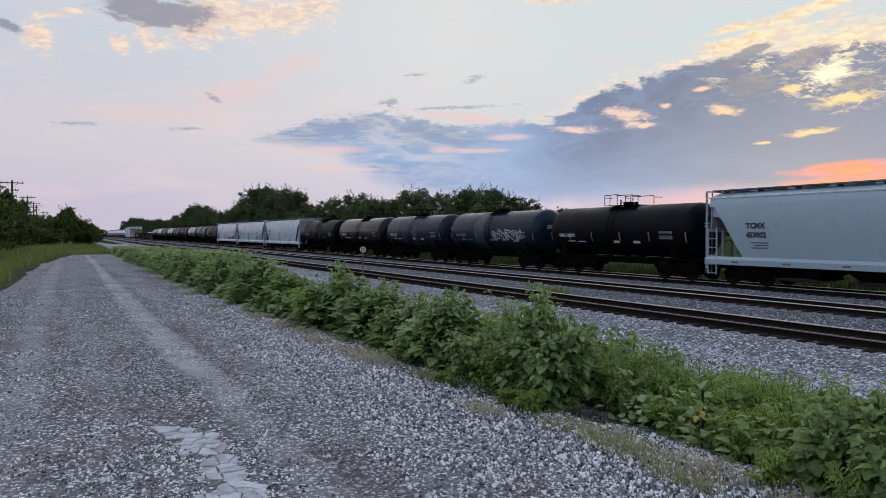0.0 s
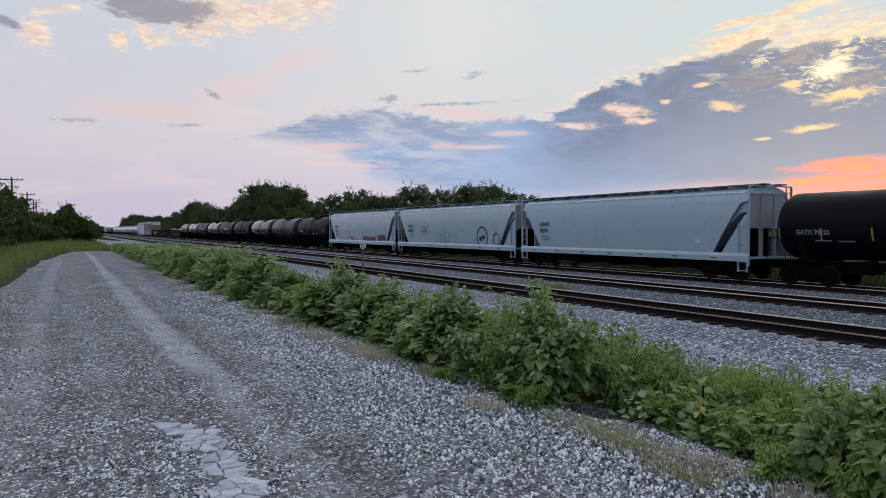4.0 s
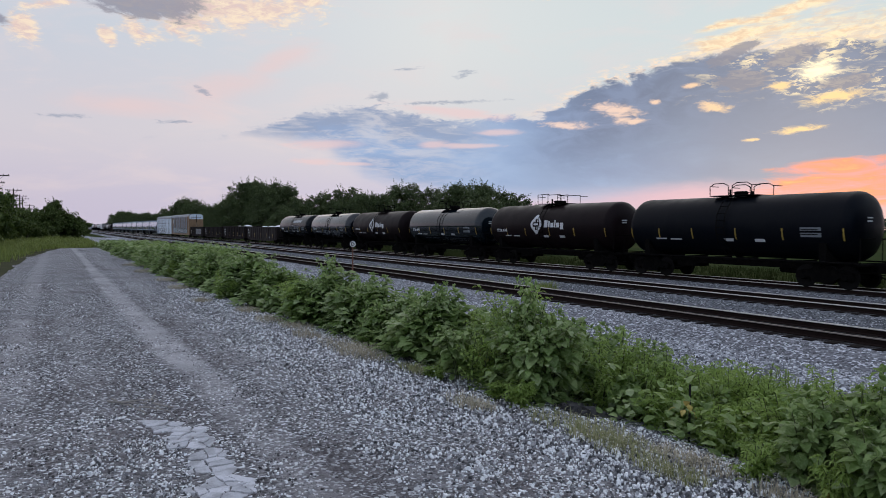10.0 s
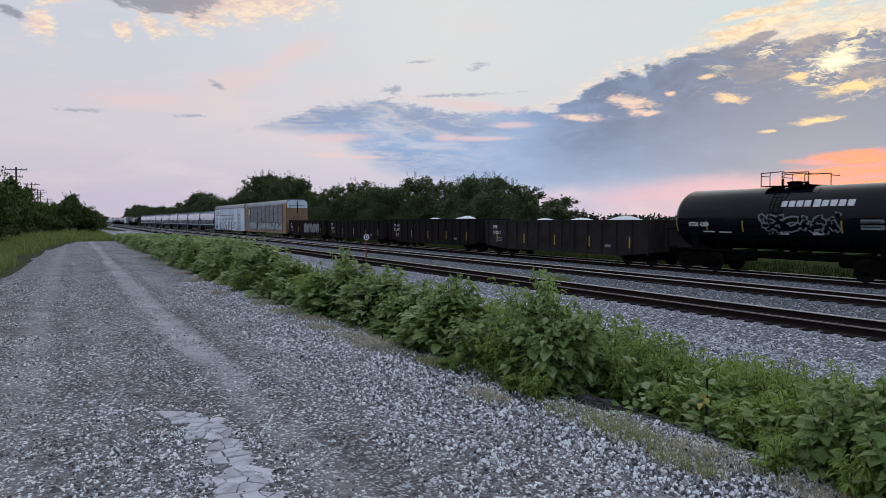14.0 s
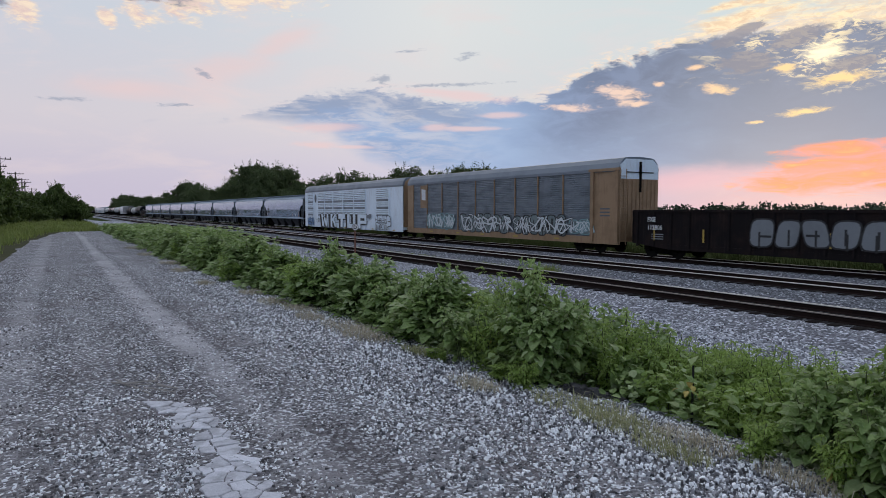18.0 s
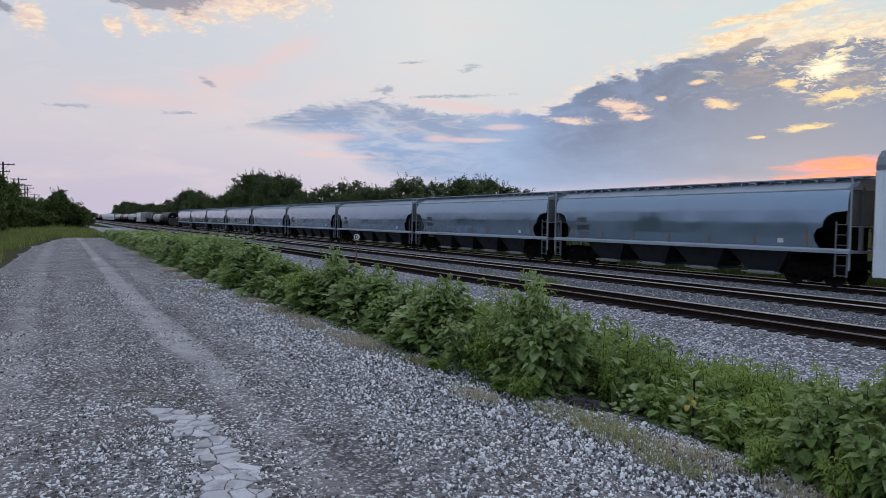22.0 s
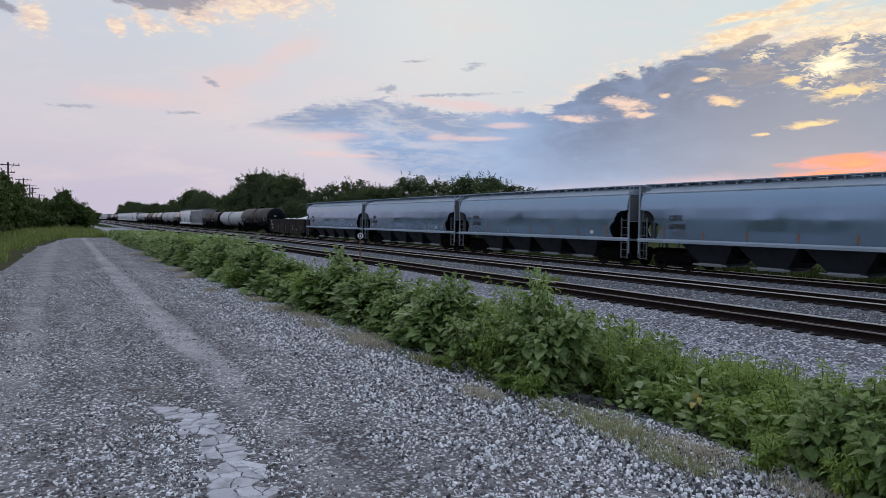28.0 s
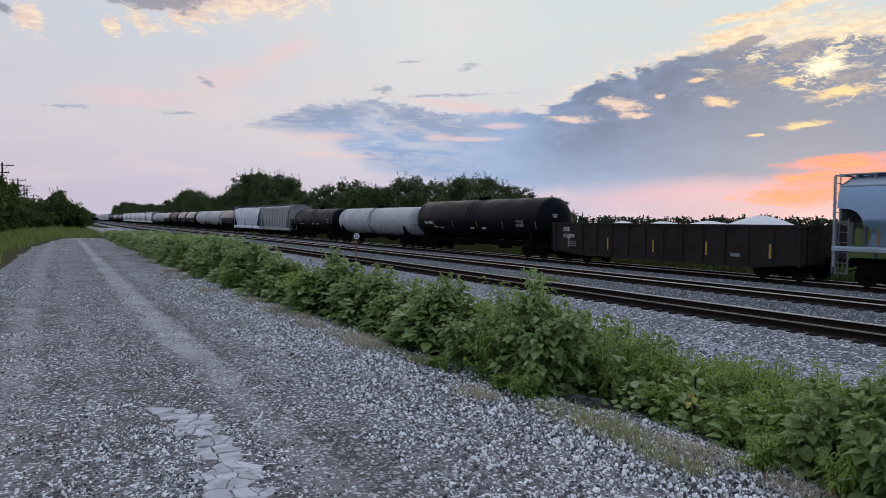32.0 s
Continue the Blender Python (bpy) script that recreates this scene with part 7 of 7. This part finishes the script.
def slab():
    """The last of an old concrete slab, broken into uneven pieces, in the gravel."""
    rnd = random.Random(3)
    base = thing("concrete_slab", "worn pale concrete slab remnant, cracked into pieces, in the gravel", "concrete slab")
    seeds = [Vector((0.42 + 0.105 * i + (0.05 if j % 2 else 0) + rnd.uniform(-0.07, 0.07), 3.2 + 0.145 * j + rnd.uniform(-0.10, 0.10))) for i in range(8) for j in range(21)]
    for c in seeds:
        lo, hi = slab_span(c.y)
        if not (lo - 0.01 < c.x < hi + 0.01 and 3.3 < c.y < 6.0):
            continue
        cell = [c + Vector(d) for d in ((-0.2, -0.2), (0.2, -0.2), (0.2, 0.2), (-0.2, 0.2))]
        for o in seeds:
            if o is c or (o - c).length > 0.45:
                continue
            m, d = (o + c) / 2, (o - c).normalized()
            m = m - d * (0.003 + 0.004 * rnd.random())
            cut = []
            for p, q in zip(cell, cell[1:] + cell[:1]):
                sp, sq = (p - m).dot(d), (q - m).dot(d)
                if sp <= 0:
                    cut.append(p)
                if sp * sq < 0:
                    cut.append(p + (q - p) * (sp / (sp - sq)))
            cell = cut
        if len(cell) < 3:
            continue
        mid = sum(cell, Vector((0, 0))) / len(cell)
        ring = []
        for p, q in zip(cell, cell[1:] + cell[:1]):
            w = min(0.008, (q - p).length * 0.06)
            ring += [p] + [p + (q - p) * f + Vector((rnd.uniform(-w, w), rnd.uniform(-w, w))) for f in (0.25, 0.5, 0.75)]
        z = rise(mid.x, mid.y) + 0.027 + rnd.uniform(-0.004, 0.004)
        n = len(ring)
        b = MB()
        b.add([(v.x, v.y, z - 0.05) for v in ring] + [(v.x, v.y, z - 0.003) for v in ring] + [(mid.x + (v.x - mid.x) * 0.95, mid.y + (v.y - mid.y) * 0.95, z + 0.001) for v in ring],
              [(k, (k + 1) % n, n + (k + 1) % n, n + k) for k in range(n)] + [(n + k, n + (k + 1) % n, 2 * n + (k + 1) % n, 2 * n + k) for k in range(n)] + [tuple(range(2 * n, 3 * n))])
        part("slab_piece", b.mesh("slab_piece", CONCRETE), base)


slab()


def twigs():
    rnd = random.Random(9)
    for x, y, a, pieces in ((0.44, 6.68, -1.2, 9), (0.40, 6.60, -0.9, 5), (0.62, 6.2, -0.5, 4), (0.80, 6.66, -1.7, 4), (0.50, 6.45, 0.1, 4), (0.74, 6.3, -0.8, 3)):
        b = MB()
        p = Vector((x, y, rise(x, y) + 0.05))
        for i in range(pieces):
            q = p + Vector((math.cos(a) * 0.075, math.sin(a) * 0.075, rnd.uniform(-0.012, 0.012)))
            b.rod(p, q, 0.009 - 0.005 * i / pieces, 5)
            p, a = q, a + rnd.uniform(-0.25, 0.25)
        thing("twig", "dry broken twig lying on the gravel", "twig", "twigs on the road", data=b.mesh("twig", TWIG))
    thing("stake", "thin dark metal stake standing in the weeds", "stake", at=pose(4.6, 3.74, rise(4.6, 3.74) - 0.1), data=MB().box(-0.009, 0.009, -0.003, 0.003, 0, 0.60).box(-0.003, 0.003, -0.012, 0.003, 0, 0.60).mesh("stake", DARKPOST))
    thing("paper_cup", "crumpled white paper cup beside the siding", "litter", at=pose(16.0, 36.0, -0.2, 80, 0, 30), data=MB().lathe([(0, 0.04), (0.02, 0.042), (0.16, 0.06), (0.17, 0.062)], "z", (0, 0, 0), 12).mesh("paper_cup", SIGNWHITE))
    for x, y, s in ((14.2, 17.6, 0.28), (14.6, 18.3, 0.2), (13.6, 15.0, 0.16)):
        b = MB().box(-s, s, -0.06, 0.06, 0, 0.09)
        thing("tie_fragment", "dark broken piece of tie on the stone bank", "wood scrap", "scraps on the bank", at=pose(x, y, -0.40, 3, 4, 25 * s * 10), data=b.mesh("tie_fragment", TIE))


twigs()


def stones(name, label, count, xs, ys, size, material, seed, power=1.0, keep=None, sink=0.15):
    """Loose broken stone, each a lopsided block, half sunk in the ground."""
    rng = np.random.default_rng(seed)
    base = np.array([(-1, -1, -1), (1, -1, -1), (1, 1, -1), (-1, 1, -1), (-0.7, -0.7, 1), (0.7, -0.7, 1), (0.7, 0.7, 1), (-0.7, 0.7, 1)], float)
    quads = np.array([(4, 5, 6, 7), (0, 1, 5, 4), (1, 2, 6, 5), (2, 3, 7, 6), (3, 0, 4, 7)])
    x, y = rng.uniform(*xs, count), ys[0] + (ys[1] - ys[0]) * rng.random(count) ** power
    if keep is not None:
        ok = rng.random(count) < np.array([keep(a, b) for a, b in zip(x, y)])
        x, y = x[ok], y[ok]
    n = len(x)
    s = rng.uniform(*size, n) * (0.6 + 0.8 * rng.random(n) ** 3)
    b = base[None] * (1 + rng.uniform(-0.4, 0.4, (n, 8, 3))) * (s[:, None] * rng.uniform(0.5, 1.0, (n, 3)))[:, None, :]
    t, a = rng.uniform(-0.6, 0.6, n)[:, None], rng.uniform(0, 6.28, n)[:, None]
    by, bz = b[:, :, 1] * np.cos(t) + b[:, :, 2] * np.sin(t), b[:, :, 2] * np.cos(t) - b[:, :, 1] * np.sin(t)
    g = np.array([rise(p, q) for p, q in zip(x, y)])
    v = np.stack([b[:, :, 0] * np.cos(a) - by * np.sin(a) + x[:, None], b[:, :, 0] * np.sin(a) + by * np.cos(a) + y[:, None], bz + (g + 0.018 + s * sink)[:, None]], 2)
    f = (quads[None] + 8 * np.arange(n)[:, None, None]).reshape(-1, 4)
    return thing(name, label, "gravel", kind="stuff", data=as_mesh(name, v.reshape(-1, 3).tolist(), f.tolist(), material))


def loose(x, y):
    """How thickly stone lies on the road: thin in the two ruts, none on the slab."""
    rut = max(math.exp(-((x - 1.32) / 0.26) ** 2) * min(1.0, max(0.1, (y - 4.5) / 3.5)), math.exp(-((x + 0.42) / 0.25) ** 2) * 0.7 * min(1.0, max(0.0, (y - 9) / 5)), 0.6 * math.exp(-((x - 1.95) / 0.3) ** 2))
    if 3.2 < y < 6.0 and slab_span(y)[0] - 0.02 < x < slab_span(y)[1] + 0.02:
        return 0.10
    return (1 - 0.7 * rut) * min(1.0, 0.55 + 0.7 * max(0.0, noise.noise((x * 0.8, y * 0.5, 3)) + 0.35))


def edge_loose(x, y):
    """Thick on the shoulder, thinning into the road and under the weeds."""
    return max(0.0, min(1.0, (x - 1.7) / 0.9)) * (0.45 if noise.noise((x * 0.7, y * 0.6, 8)) < -0.25 else 1.0)


def slab_rubble(x, y):
    """Thickest against the slab's side, none on it."""
    side = slab_span(y)[0]
    return 0.0 if x > side - 0.01 else max(0.0, 1 - ((side - x) / 0.85) ** 2) * (0.5 + 0.5 * noise.noise((x * 3, y * 3, 1)))


stones("road_stones", "loose grey and white crushed stone on the road", 90000, (-2.1, 2.9), (1.9, 21), (0.0045, 0.0115), CHIPS_FINE, 1, 1.5, loose)
stones("shoulder_stones", "pale crushed stone along the road edge", 72000, (1.6, 4.5), (1.8, 18), (0.006, 0.0145), CHIPS_COARSE, 4, 1.5, edge_loose, 0.3)
stones("slab_rubble", "pale broken stone and crumbled concrete beside the slab", 9000, (-0.3, 0.78), (3.3, 6.1), (0.005, 0.012), CHIPS_COARSE, 12, 1.0, slab_rubble, 0.4)
stones("bank_stones", "loose pale crushed stone on the bank", 9000, (9.5, 15.0), (3, 40), (0.02, 0.042), CHIPS_BANK, 3, 1.2)
stones("track_stones", "loose stone between the tracks", 6000, (18.6, 21.5), (9, 45), (0.02, 0.04), CHIPS_BANK, 8, 1.2)
stones("dark_rubble", "dark earth and slag rubble at the foot of the weeds", 160, (4.08, 4.46), (4.42, 4.9), (0.025, 0.06), BALLAST_DARK, 7)

motions()
